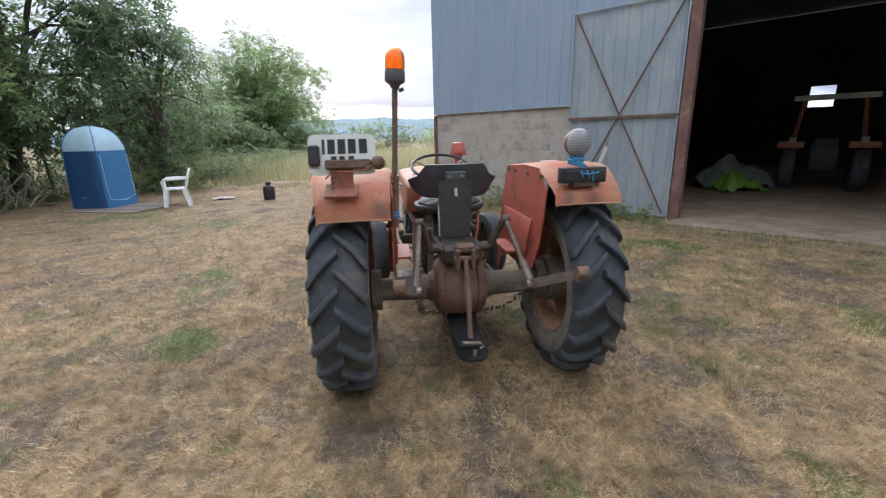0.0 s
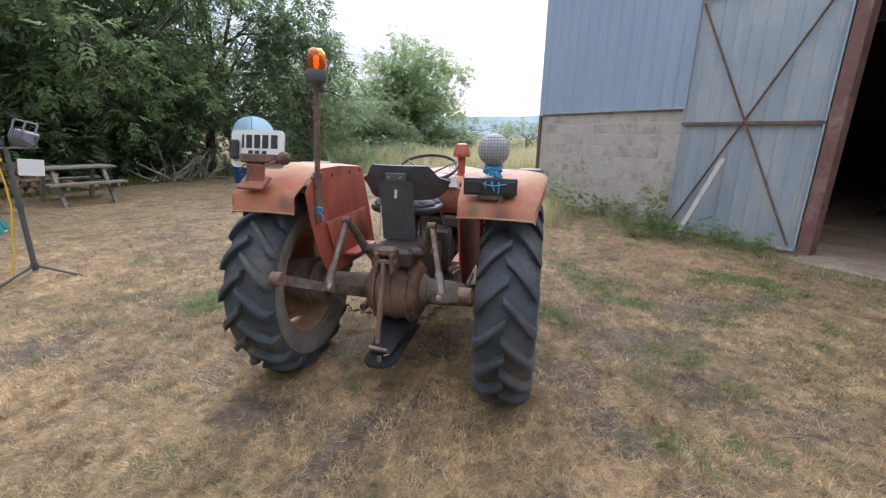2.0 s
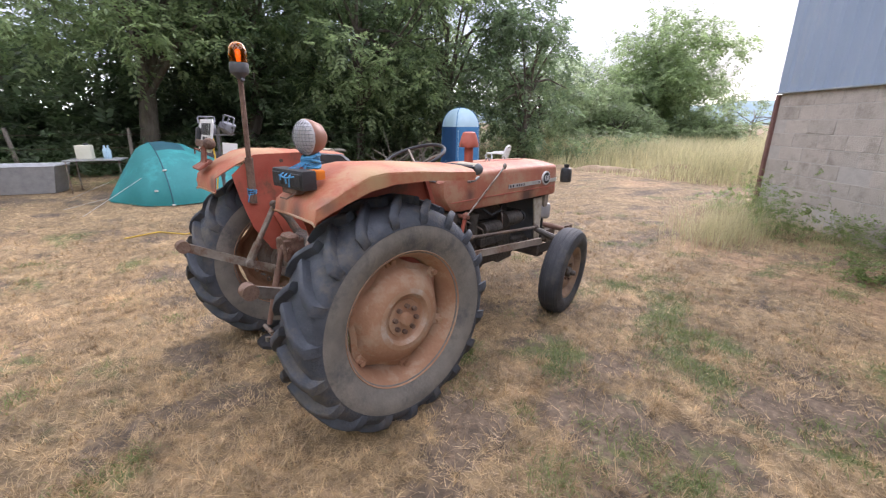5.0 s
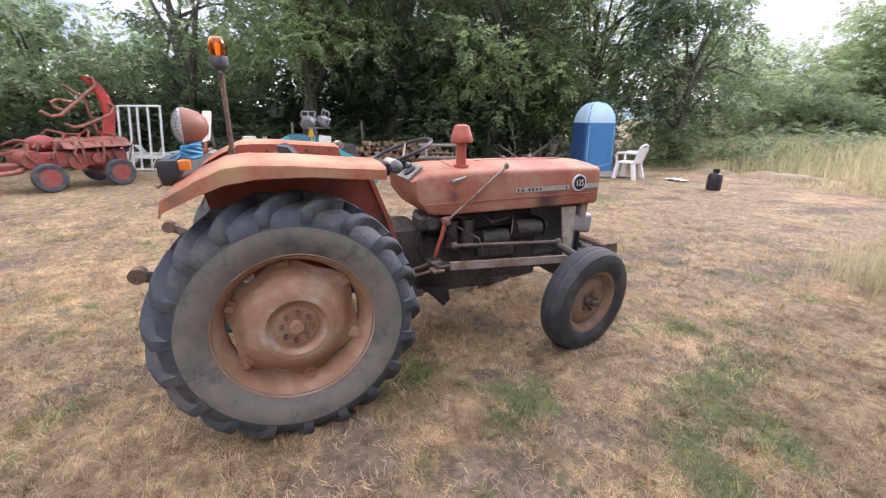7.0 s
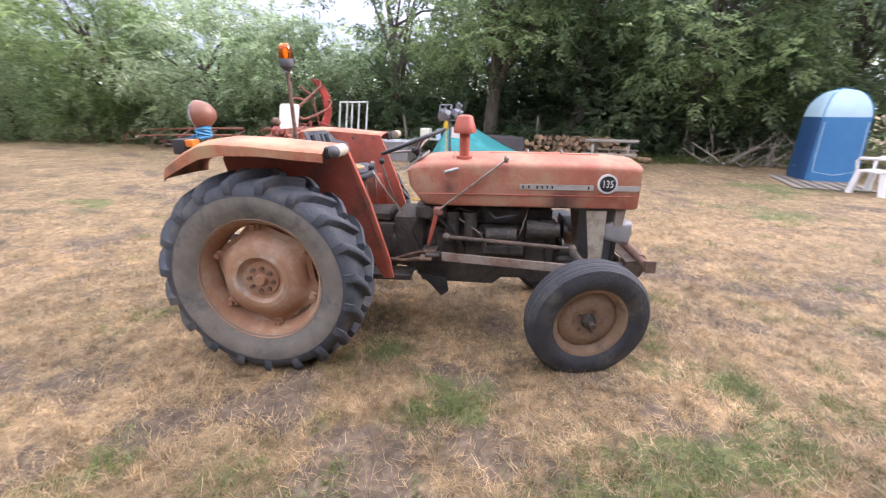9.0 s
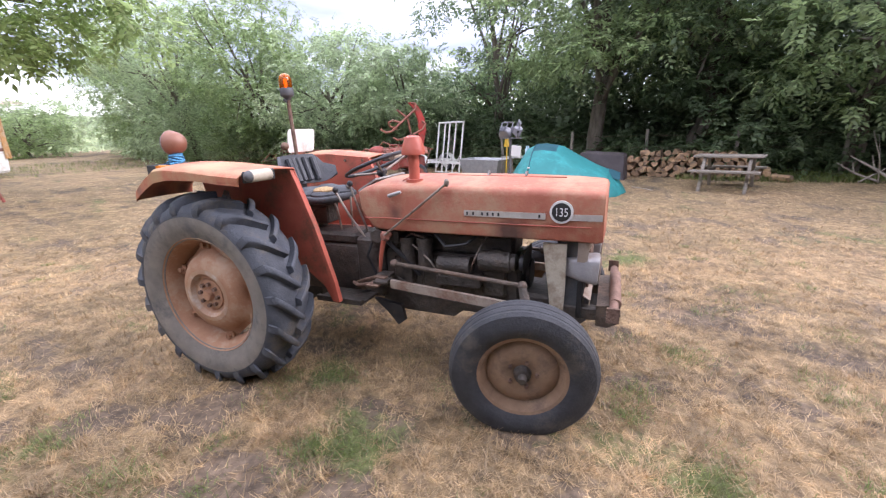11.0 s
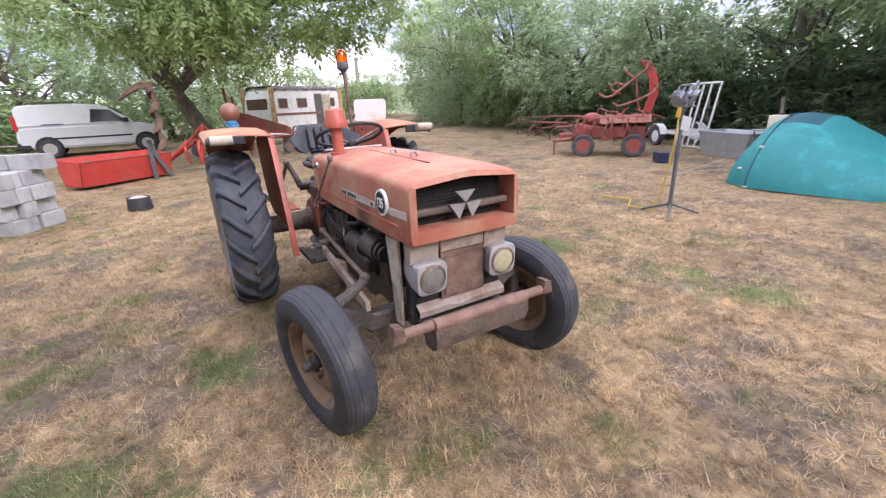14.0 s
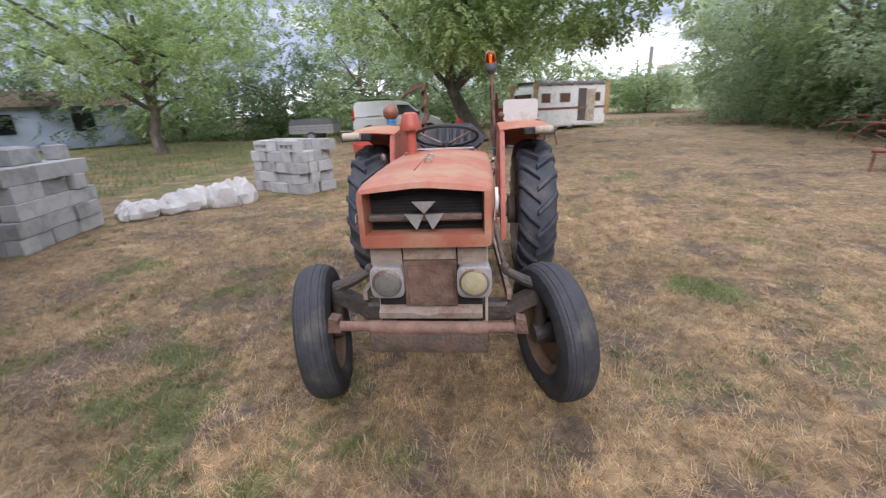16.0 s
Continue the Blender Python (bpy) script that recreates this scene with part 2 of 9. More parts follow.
CAST_RED = surface("dusty_reddish_casting", (0.17, 0.09, 0.065), (0.25, 0.15, 0.11), 9, 0.8, 0.1, 0.4, 60, wear=(0.08, 0.055, 0.04), wear_amt=0.4, wear_scale=5)
STEEL = surface("bare_worn_steel", (0.22, 0.19, 0.16), (0.36, 0.32, 0.28), 12, 0.5, 0.6, 0.3, 80, wear=(0.17, 0.10, 0.07), wear_amt=0.5, wear_scale=9)
BEIGE = surface("dirty_beige_paint", (0.38, 0.33, 0.25), (0.50, 0.45, 0.36), 8, 0.7, 0, 0.2, 60, wear=(0.22, 0.16, 0.11), wear_amt=0.45, wear_scale=7)
SILVER = surface("dull_silver_paint", (0.26, 0.255, 0.245), (0.38, 0.37, 0.36), 10, 0.45, 0.4, 0.2, 70, wear=(0.25, 0.20, 0.16), wear_amt=0.4, wear_scale=8)
GREY_PLASTIC = surface("grey_plastic", (0.16, 0.165, 0.17), (0.22, 0.22, 0.23), 8, 0.5, 0, 0.1, 60)
MATT_BLACK = surface("matt_black", (0.008, 0.008, 0.008), (0.022, 0.02, 0.018), 12, 0.85, 0, 0.3, 60)
PANEL_TAN = surface("dusty_tan_panel", (0.24, 0.19, 0.15), (0.35, 0.29, 0.235), 9, 0.8, 0, 0.3, 60, wear=(0.20, 0.12, 0.085), wear_amt=0.5, wear_scale=7)
NAVY = surface("dark_navy_plastic", (0.012, 0.018, 0.05), (0.02, 0.03, 0.075), 8, 0.5, 0, 0.1, 60)
ORANGE_CLOTH = surface("stained_orange_cloth", (0.30, 0.16, 0.06), (0.50, 0.30, 0.13), 4, 0.9, 0, 0.3, 30, wear=(0.45, 0.40, 0.32), wear_amt=0.5, wear_scale=3)
BROWN_PANE = surface("brown_tinted_pane", (0.10, 0.06, 0.045), (0.15, 0.09, 0.07), 3, 0.15, 0, 0.02, 10)
HOUSING = surface("scuffed_pale_silver", (0.30, 0.295, 0.30), (0.43, 0.42, 0.43), 10, 0.45, 0.3, 0.2, 70, wear=(0.30, 0.26, 0.22), wear_amt=0.35, wear_scale=9)
DARK_GREY = surface("dark_grey_steel", (0.068, 0.072, 0.078), (0.115, 0.117, 0.122), 9, 0.6, 0.1, 0.15, 60, wear=(0.15, 0.13, 0.11), wear_amt=0.2)
WHITE = surface("dirty_white_paint", (0.62, 0.62, 0.60), (0.74, 0.74, 0.72), 6, 0.5, 0, 0.08, 60, wear=(0.50, 0.47, 0.41), wear_amt=0.35, wear_scale=4)
WHITE_PLASTIC = surface("white_plastic", (0.72, 0.72, 0.72), (0.8, 0.8, 0.8), 6, 0.45, 0, 0.05, 60, wear=(0.62, 0.61, 0.57), wear_amt=0.25)
INK = surface("black_lettering", (0.015, 0.015, 0.015), (0.03, 0.03, 0.03), 9, 0.6, 0, 0)
ALU = surface("scuffed_aluminium_strip", (0.50, 0.48, 0.45), (0.66, 0.64, 0.61), 14, 0.4, 0.5, 0.1, 60, wear=(0.30, 0.22, 0.17), wear_amt=0.25, wear_scale=12)
BLUE_SHEET = surface("blue_grey_sheet_steel", (0.27, 0.345, 0.45), (0.33, 0.40, 0.50), 1.2, 0.55, 0.0, 0.08, 30, wear=(0.38, 0.43, 0.48), wear_amt=0.3, wear_scale=1.4, stretch=(1, 1, 0.3))
GALV = surface("weathered_galvanised_sheet", (0.27, 0.32, 0.37), (0.36, 0.41, 0.45), 2.5, 0.5, 0.15, 0.1, 40, wear=(0.42, 0.43, 0.42), wear_amt=0.4, wear_scale=2.5, stretch=(1, 1, 0.35))
BROWN_STEEL = surface("red_brown_primed_steel", (0.13, 0.065, 0.055), (0.20, 0.10, 0.085), 7, 0.7, 0, 0.3, 50, wear=(0.26, 0.17, 0.14), wear_amt=0.35)
BLOCK = surface("grey_concrete_block", (0.43, 0.39, 0.34), (0.505, 0.46, 0.405), 7, 0.92, 0, 0.7, 70, wear=(0.31, 0.275, 0.235), wear_amt=0.4, wear_scale=2.5, vary=0.08)
NEW_BLOCK = surface("pale_grey_new_block", (0.37, 0.375, 0.37), (0.46, 0.46, 0.45), 7, 0.92, 0, 0.7, 70, wear=(0.28, 0.275, 0.255), wear_amt=0.42, wear_scale=3.0, vary=0.16)
MORTAR = surface("grey_mortar", (0.42, 0.395, 0.36), (0.50, 0.475, 0.44), 9, 0.95, 0, 0.5, 80)
CONCRETE = surface("worn_concrete", (0.33, 0.28, 0.22), (0.44, 0.38, 0.30), 3, 0.9, 0, 0.4, 40, wear=(0.25, 0.19, 0.13), wear_amt=0.5, wear_scale=1.5)
EARTHY_CONCRETE = surface("earth_stained_concrete", (0.23, 0.18, 0.135), (0.33, 0.265, 0.20), 4, 0.95, 0, 0.6, 40, wear=(0.19, 0.135, 0.09), wear_amt=0.6, wear_scale=2.5)
PALE_WOOD = surface("bleached_pale_timber", (0.42, 0.38, 0.34), (0.55, 0.51, 0.46), 6, 0.85, 0, 0.4, 50, stretch=(4, 4, 0.6), wear=(0.34, 0.28, 0.23), wear_amt=0.3, wear_scale=5)
DIRT = surface("trodden_earth_floor", (0.20, 0.14, 0.09), (0.30, 0.22, 0.15), 2, 0.95, 0, 0.6, 30, wear=(0.36, 0.28, 0.20), wear_amt=0.4, wear_scale=1)
BARK = surface("tree_bark", (0.075, 0.06, 0.045), (0.17, 0.145, 0.115), 9, 0.95, 0, 1.0, 25, wear=(0.22, 0.21, 0.18), wear_amt=0.35, wear_scale=3, stretch=(1, 1, 0.3))
WOOD = surface("grey_weathered_wood", (0.17, 0.145, 0.12), (0.29, 0.26, 0.22), 6, 0.85, 0, 0.4, 50, stretch=(1, 6, 6), vary=0.12)
LOG = surface("split_firewood", (0.26, 0.16, 0.09), (0.46, 0.31, 0.18), 7, 0.9, 0, 0.5, 40, wear=(0.12, 0.09, 0.07), wear_amt=0.5, wear_scale=5, vary=0.35)
TEAL = surface("teal_tent_fabric", (0.010, 0.168, 0.176), (0.018, 0.208, 0.212), 3, 0.65, 0, 0.25, 7, wear=(0.03, 0.30, 0.30), wear_amt=0.3, wear_scale=2)
TEAL_DARK = surface("dark_teal_tent_fabric", (0.007, 0.064, 0.090), (0.013, 0.083, 0.109), 3, 0.65, 0, 0.2, 7)
TENT_BLUE = surface("navy_blue_tent_fabric", (0.012, 0.055, 0.15), (0.018, 0.075, 0.19), 3, 0.6, 0, 0.15, 9)
TENT_MID = surface("mid_blue_tent_fabric", (0.03, 0.15, 0.33), (0.045, 0.185, 0.385), 3, 0.6, 0, 0.15, 9)
TENT_PALE = surface("pale_blue_tent_fabric", (0.34, 0.50, 0.60), (0.42, 0.58, 0.67), 3, 0.6, 0, 0.15, 9)
YELLOW = surface("yellow_cable", (0.55, 0.36, 0.03), (0.65, 0.44, 0.05), 8, 0.5, 0, 0)
BLUE_ROPE = surface("blue_twine", (0.04, 0.22, 0.42), (0.10, 0.33, 0.55), 30, 0.8, 0, 0.5, 90)
CAR_WHITE = surface("white_car_paint", (0.72, 0.74, 0.76), (0.78, 0.79, 0.80), 2, 0.25, 0, 0.0, wear=(0.68, 0.68, 0.66), wear_amt=0.2)
CAR_DARK = surface("dark_window_glass", (0.012, 0.015, 0.018), (0.02, 0.024, 0.028), 2, 0.08, 0, 0)
PLASTIC_BLACK = surface("black_plastic", (0.018, 0.018, 0.02), (0.035, 0.035, 0.037), 8, 0.6, 0, 0.15, 60)
LAMP_RED = surface("red_tail_lamp", (0.55, 0.03, 0.03), (0.65, 0.05, 0.04), 8, 0.2, 0, 0)
ZINC = surface("galvanised_tub", (0.30, 0.31, 0.32), (0.42, 0.43, 0.44), 9, 0.45, 0.4, 0.15, 50)
CREAM = surface("cream_plastic", (0.62, 0.60, 0.48), (0.70, 0.68, 0.56), 6, 0.5, 0, 0.05)
SACK = surface("white_woven_sack", (0.46, 0.45, 0.43), (0.60, 0.59, 0.565), 5, 0.8, 0, 0.4, 45, wear=(0.48, 0.43, 0.36), wear_amt=0.3, wear_scale=3)
BLACK_FOAM = surface("cracked_black_vinyl", (0.036, 0.040, 0.047), (0.076, 0.081, 0.090), 9, 0.62, 0, 0.25, 60)
FOAM = surface("worn_yellow_foam", (0.30, 0.20, 0.09), (0.42, 0.29, 0.15), 12, 0.95, 0, 0.6, 60)
GREEN_TARP = surface("green_plastic_sheet", (0.13, 0.26, 0.025), (0.20, 0.36, 0.05), 3, 0.45, 0, 0.4, 9)
GREY_SHEET = surface("crumpled_grey_plastic", (0.16, 0.165, 0.155), (0.28, 0.285, 0.27), 4, 0.4, 0, 0.5, 12)
ORANGE_LENS = glass("orange_lens", (0.95, 0.38, 0.07), 0.12)
LIT_ORANGE = glow("lit_beacon_bulb", (0.9, 0.36, 0.06), 0.55)
LENS = surface("grey_lamp_glass", (0.17, 0.17, 0.155), (0.26, 0.255, 0.235), 20, 0.12, 0.3, 0.2, 90)
LENS_YELLOW = surface("yellowed_lamp_glass", (0.36, 0.33, 0.19), (0.48, 0.45, 0.30), 20, 0.12, 0.1, 0.2, 90)
RIBBED_GLASS = surface("dusty_ribbed_glass", (0.40, 0.40, 0.43), (0.54, 0.53, 0.55), 20, 0.3, 0.1, 0.15, 90, wear=(0.36, 0.32, 0.28), wear_amt=0.4, wear_scale=14)
FLOOD_GREY = surface("lilac_grey_cast_lamp_shell", (0.17, 0.175, 0.20), (0.25, 0.255, 0.285), 9, 0.55, 0.1, 0.15, 60, wear=(0.16, 0.16, 0.17), wear_amt=0.3, wear_scale=9)
AMBER = surface("amber_indicator_lens", (0.60, 0.16, 0.02), (0.70, 0.22, 0.03), 20, 0.25, 0, 0.1)
LEAF = foliage("hedge_leaves", (0.165, 0.225, 0.105), (0.228, 0.298, 0.146))
LEAF_MID = foliage("olive_shrub_leaves", (0.125, 0.168, 0.085), (0.18, 0.232, 0.118))
# dark green leaves whose colour also carries the shade under the canopy
LEAF_DARK_SHADE = foliage("dark_shaded_leaves", (0.086, 0.130, 0.068), (0.13, 0.182, 0.096))
LEAF_LIGHT = foliage("walnut_leaves", (0.175, 0.245, 0.10), (0.25, 0.325, 0.14))
WEED = foliage("wall_weed_leaves", (0.11, 0.165, 0.055), (0.19, 0.245, 0.095))
# grey-green leaves paled and dulled so the colour carries haze
LEAF_HAZY = foliage("haze_paled_leaves", (0.215, 0.275, 0.165), (0.28, 0.345, 0.21))
TALL_GRASS = foliage("tall_summer_grass", (0.29, 0.29, 0.15), (0.45, 0.41, 0.25), 0.3, 0.4)
STRAW = mottled(foliage("dry_straw_blades", (0.25, 0.172, 0.086), (0.47, 0.35, 0.196), 0.28, 0.25, 2.0))
GREEN_BLADE = foliage("green_grass_blades", (0.076, 0.112, 0.026), (0.158, 0.195, 0.055), 0.35, 0.3)
# shade of unlit interiors put into one dark colour
INTERIOR_SHADE = surface("interior_shade", (0.07, 0.063, 0.056), (0.12, 0.108, 0.096), 4, 0.9, 0, 0.4, 30)
BROWN_SHEET = surface("dark_brown_sheet", (0.05, 0.042, 0.045), (0.085, 0.072, 0.075), 3, 0.7, 0, 0.3, 12)
PALE_EARTH = surface("pale_crumbled_earth", (0.27, 0.19, 0.12), (0.40, 0.30, 0.20), 9, 0.95, 0, 0.9, 22, wear=(0.21, 0.16, 0.09), wear_amt=0.5, wear_scale=4)
FAR_FIELD = surface("far_green_field", (0.21, 0.27, 0.12), (0.30, 0.34, 0.17), 0.25, 1.0, 0, 0, wear=(0.16, 0.22, 0.10), wear_amt=0.5, wear_scale=0.4)
# distance haze over the ridge is put into this blue-green colour
HILL = surface("haze_tinted_hill", (0.16, 0.24, 0.27), (0.23, 0.31, 0.33), 0.02, 1.0, 0, 0)


def ground_material():
    m = bpy.data.materials.new("dry_trampled_grass")
    m.use_nodes = True
    n, l = m.node_tree.nodes, m.node_tree.links
    b = n["Principled BSDF"]
    b.inputs["Roughness"].default_value = 0.95
    co = n.new("ShaderNodeTexCoord")

    def noise_node(scale, detail=8.0, rough=0.6, stretch=None):
        v = co.outputs["Object"]
        if stretch:
            mp = n.new("ShaderNodeMapping")
            mp.inputs["Scale"].default_value = stretch[:3]
            mp.inputs["Rotation"].default_value = (0, 0, stretch[3])
            l.new(v, mp.inputs["Vector"])
            v = mp.outputs["Vector"]
        t = n.new("ShaderNodeTexNoise")
        t.inputs["Scale"].default_value, t.inputs["Detail"].default_value, t.inputs["Roughness"].default_value = scale, detail, rough
        l.new(v, t.inputs["Vector"])
        return t.outputs["Fac"]

    def ramp(fac, p0, p1, c0=(0, 0, 0), c1=(1, 1, 1)):
        r = n.new("ShaderNodeValToRGB")
        r.color_ramp.elements[0].position, r.color_ramp.elements[1].position = p0, p1
        r.color_ramp.elements[0].color, r.color_ramp.elements[1].color = (*c0, 1), (*c1, 1)
        l.new(fac, r.inputs["Fac"])
        return r.outputs["Color"]

    def mix(fac, a, c):
        x = n.new("ShaderNodeMix")
        x.data_type = "RGBA"
        l.new(fac, x.inputs[0])
        l.new(a, x.inputs[6])
        if isinstance(c, tuple):
            x.inputs[7].default_value = (*c, 1)
        else:
            l.new(c, x.inputs[7])
        return x.outputs[2]

    fib1 = noise_node(1.0, 5, 0.6, (110, 520, 1, 0.5))
    fib2 = noise_node(1.0, 5, 0.6, (480, 95, 1, 0.2))
    straw = ramp(fib1, 0.3, 0.72, (0.16, 0.111, 0.056), (0.36, 0.260, 0.140))
    straw2 = ramp(fib2, 0.3, 0.72, (0.17, 0.117, 0.059), (0.37, 0.270, 0.147))
    base = mix(ramp(noise_node(5, 4, 0.5), 0.35, 0.65), straw, straw2)
    thatch = ramp(fib2, 0.3, 0.72, (0.090, 0.064, 0.040), (0.185, 0.132, 0.080))

    def patch(name, fine, p0, p1, most=1.0):
        """A patch attribute of the ground, its edge frayed by a fine noise."""
        at, ad = n.new("ShaderNodeAttribute"), n.new("ShaderNodeMath")
        at.attribute_name = name
        ad.operation = "MULTIPLY_ADD"
        ad.inputs[1].default_value = 0.9
        l.new(noise_node(fine, 5, 0.55), ad.inputs[0])
        l.new(at.outputs["Fac"], ad.inputs[2])
        return ramp(ad.outputs["Value"], p0, p1, (0, 0, 0), (most, most, most))

    # worn warm stretches, then tufts and gaps in the mat of straw
    base = mix(ramp(noise_node(0.5, 4, 0.5), 0.40, 0.66, (0, 0, 0), (0.8, 0.8, 0.8)), base, ramp(fib2, 0.3, 0.72, (0.18, 0.119, 0.063), (0.35, 0.240, 0.132)))
    base = mix(ramp(noise_node(12.0, 4, 0.62), 0.52, 0.64, (0, 0, 0), (0.7, 0.7, 0.7)), base, thatch)
    base = mix(ramp(noise_node(4.1, 5, 0.65), 0.56, 0.70, (0, 0, 0), (0.7, 0.7, 0.7)), base, ramp(fib1, 0.3, 0.72, (0.24, 0.185, 0.105), (0.43, 0.34, 0.20)))
    base = mix(patch("dirt", 14.0, 0.52, 0.72, 0.95), base, ramp(noise_node(30), 0.3, 0.7, (0.085, 0.062, 0.043), (0.160, 0.117, 0.081)))
    base = mix(patch("soil", 9.0, 0.60, 0.90, 0.85), base, ramp(noise_node(24), 0.3, 0.7, (0.27, 0.165, 0.085), (0.42, 0.28, 0.165)))
    base = mix(patch("green", 14.0, 0.66, 0.90, 0.9), base, ramp(fib1, 0.3, 0.7, (0.075, 0.088, 0.028), (0.155, 0.165, 0.060)))
    l.new(base, b.inputs["Base Color"])
    bp = n.new("ShaderNodeBump")
    bp.inputs["Strength"].default_value, bp.inputs["Distance"].default_value = 0.6, 0.035
    l.new(noise_node(13, 8, 0.7), bp.inputs["Height"])
    bp2 = n.new("ShaderNodeBump")
    bp2.inputs["Strength"].default_value, bp2.inputs["Distance"].default_value = 0.12, 0.004
    l.new(fib1, bp2.inputs["Height"])
    l.new(bp.outputs["Normal"], bp2.inputs["Normal"])
    l.new(bp2.outputs["Normal"], b.inputs["Normal"])
    return m


GROUND = mottled(ground_material())

# ---- mesh tools ----
def link_mesh(name, bm, material, parent=None, label="", smooth=35, m=None):
    bmesh.ops.recalc_face_normals(bm, faces=bm.faces[:])
    me = bpy.data.meshes.new(name)
    bm.to_mesh(me)
    bm.free()
    if material:
        me.materials.append(material)
    if smooth:
        me.polygons.foreach_set("use_smooth", [True] * len(me.polygons))
        me.set_sharp_from_angle(angle=radians(smooth))
    ob = new(name, me)
    if parent:
        ob.parent = parent
    if m is not None:
        ob.matrix_basis = m
    if label:
        ob["label"] = label
    return ob


def part(name, bm, material, parent, label="", smooth=35, m=None):
    return link_mesh(name, bm, material, parent, label, smooth, m)


def thing(name, label, category, m=None, group="", kind=""):
    ob = new(name)
    ob.empty_display_size = 0.2
    if m is not None:
        ob.matrix_basis = m
    return tagged(ob, label, category, group, kind)


def piece(name, mesh, parent, m):
    ob = new(name, mesh)
    ob.parent = parent
    ob.matrix_basis = m
    return ob


def B():
    return bmesh.new()


def box(bm, x0, x1, y0, y1, z0, z1, m=None, bevel=0.0, seg=1):
    """Box between the given limits, moved by m."""
    r = bmesh.ops.create_cube(bm, size=1.0)
    t = pose((x0 + x1) / 2, (y0 + y1) / 2, (z0 + z1) / 2) @ Matrix.Diagonal((abs(x1 - x0), abs(y1 - y0), abs(z1 - z0), 1))
    bmesh.ops.transform(bm, matrix=t, verts=r["verts"])
    vs = r["verts"]
    if bevel:
        es = list({e for v in vs for e in v.link_edges})
        g = bmesh.ops.bevel(bm, geom=es, offset=bevel, segments=seg, affect="EDGES", profile=0.6)
        vs = list({v for f in g["faces"] for v in f.verts} | {v for v in vs if v.is_valid})
    if m is not None:
        bmesh.ops.transform(bm, matrix=m, verts=vs)
    return bm


def loft(bm, rings, caps=True, closed=True):
    """Skin through rings of equal length."""
    vs = [[bm.verts.new(p) for p in r] for r in rings]
    k = len(vs[0])
    for a, b in zip(vs, vs[1:]):
        for i in range(k if closed else k - 1):
            j = (i + 1) % k
            bm.faces.new((a[i], a[j], b[j], b[i]))
    if caps and closed:
        bm.faces.new(vs[0][::-1])
        bm.faces.new(vs[-1])
    return bm


def frame_of(d):
    d = Vector(d).normalized()
    a = Vector((0, 0, 1)) if abs(d.z) < 0.95 else Vector((1, 0, 0))
    u = d.cross(a).normalized()
    return u, d.cross(u).normalized()


def rod(bm, p0, p1, r0, r1=None, n=12):
    p0, p1 = Vector(p0), Vector(p1)
    r1 = r0 if r1 is None else r1
    u, v = frame_of(p1 - p0)
    cs = [(math.cos(2 * math.pi * i / n), math.sin(2 * math.pi * i / n)) for i in range(n)]
    return loft(bm, [[p + (u * c + v * s) * r for c, s in cs] for p, r in ((p0, r0), (p1, r1))])


def tube(bm, pts, r, n=8, closed=False):
    """Round bar along points; r a radius or one for each point."""
    pts = [Vector(p) for p in pts]
    rs = r if isinstance(r, (list, tuple)) else [r] * len(pts)
    rings, u = [], None
    for i, p in enumerate(pts):
        if closed:
            d = pts[(i + 1) % len(pts)] - pts[i - 1]
        else:
            d = pts[min(i + 1, len(pts) - 1)] - pts[max(i - 1, 0)]
        d.normalize()
        if u is None:
            u, v = frame_of(d)
        else:
            u = (u - d * u.dot(d)).normalized()
            v = d.cross(u)
        rings.append([p + (u * math.cos(2 * math.pi * k / n) + v * math.sin(2 * math.pi * k / n)) * rs[i] for k in range(n)])
    if closed:
        rings.append(rings[0])
        bm2 = loft(bm, rings, caps=False)
        bmesh.ops.remove_doubles(bm, verts=bm.verts[:], dist=1e-5)
        return bm2
    return loft(bm, rings)


def lathe(bm, profile, n=32, m=None, closed=False):
    """Turn (radius, height) pairs round z; closed joins the last to the first."""
    prof = list(profile) + ([profile[0]] if closed else [])
    rings = []
    for r, h in prof:
        ring = [Vector((max(r, 1e-4) * math.cos(2 * math.pi * i / n), max(r, 1e-4) * math.sin(2 * math.pi * i / n), h)) for i in range(n)]
        rings.append([m @ p for p in ring] if m is not None else ring)
    loft(bm, rings, caps=not closed)
    if closed:
        bmesh.ops.remove_doubles(bm, verts=bm.verts[:], dist=1e-5)
    return bm


def prism(bm, poly, d0, d1, m=None):
    """Flat outline (a, b) pushed from depth d0 to d1; m lays (a, b, depth) into place."""
    rings = [[Vector((a, b, d)) for a, b in poly] for d in (d0, d1)]
    if m is not None:
        rings = [[m @ p for p in r] for r in rings]
    return loft(bm, rings)


SIDE = Matrix(((0, 0, 1, 0), (1, 0, 0, 0), (0, 1, 0, 0), (0, 0, 0, 1)))   # (y, z) outlines pushed along x
FRONT = Matrix(((1, 0, 0, 0), (0, 0, 1, 0), (0, 1, 0, 0), (0, 0, 0, 1)))  # (x, z) outlines pushed along y
AXLE = Matrix(((0, 0, 1, 0), (0, 1, 0, 0), (-1, 0, 0, 0), (0, 0, 0, 1)))  # turned round x


def ball(bm, c, r, sx=1, sy=1, sz=1, n=16):
    g = bmesh.ops.create_uvsphere(bm, u_segments=n, v_segments=max(6, n // 2), radius=r)
    bmesh.ops.transform(bm, matrix=pose(*c) @ Matrix.Diagonal((sx, sy, sz, 1)), verts=g["verts"])
    return bm


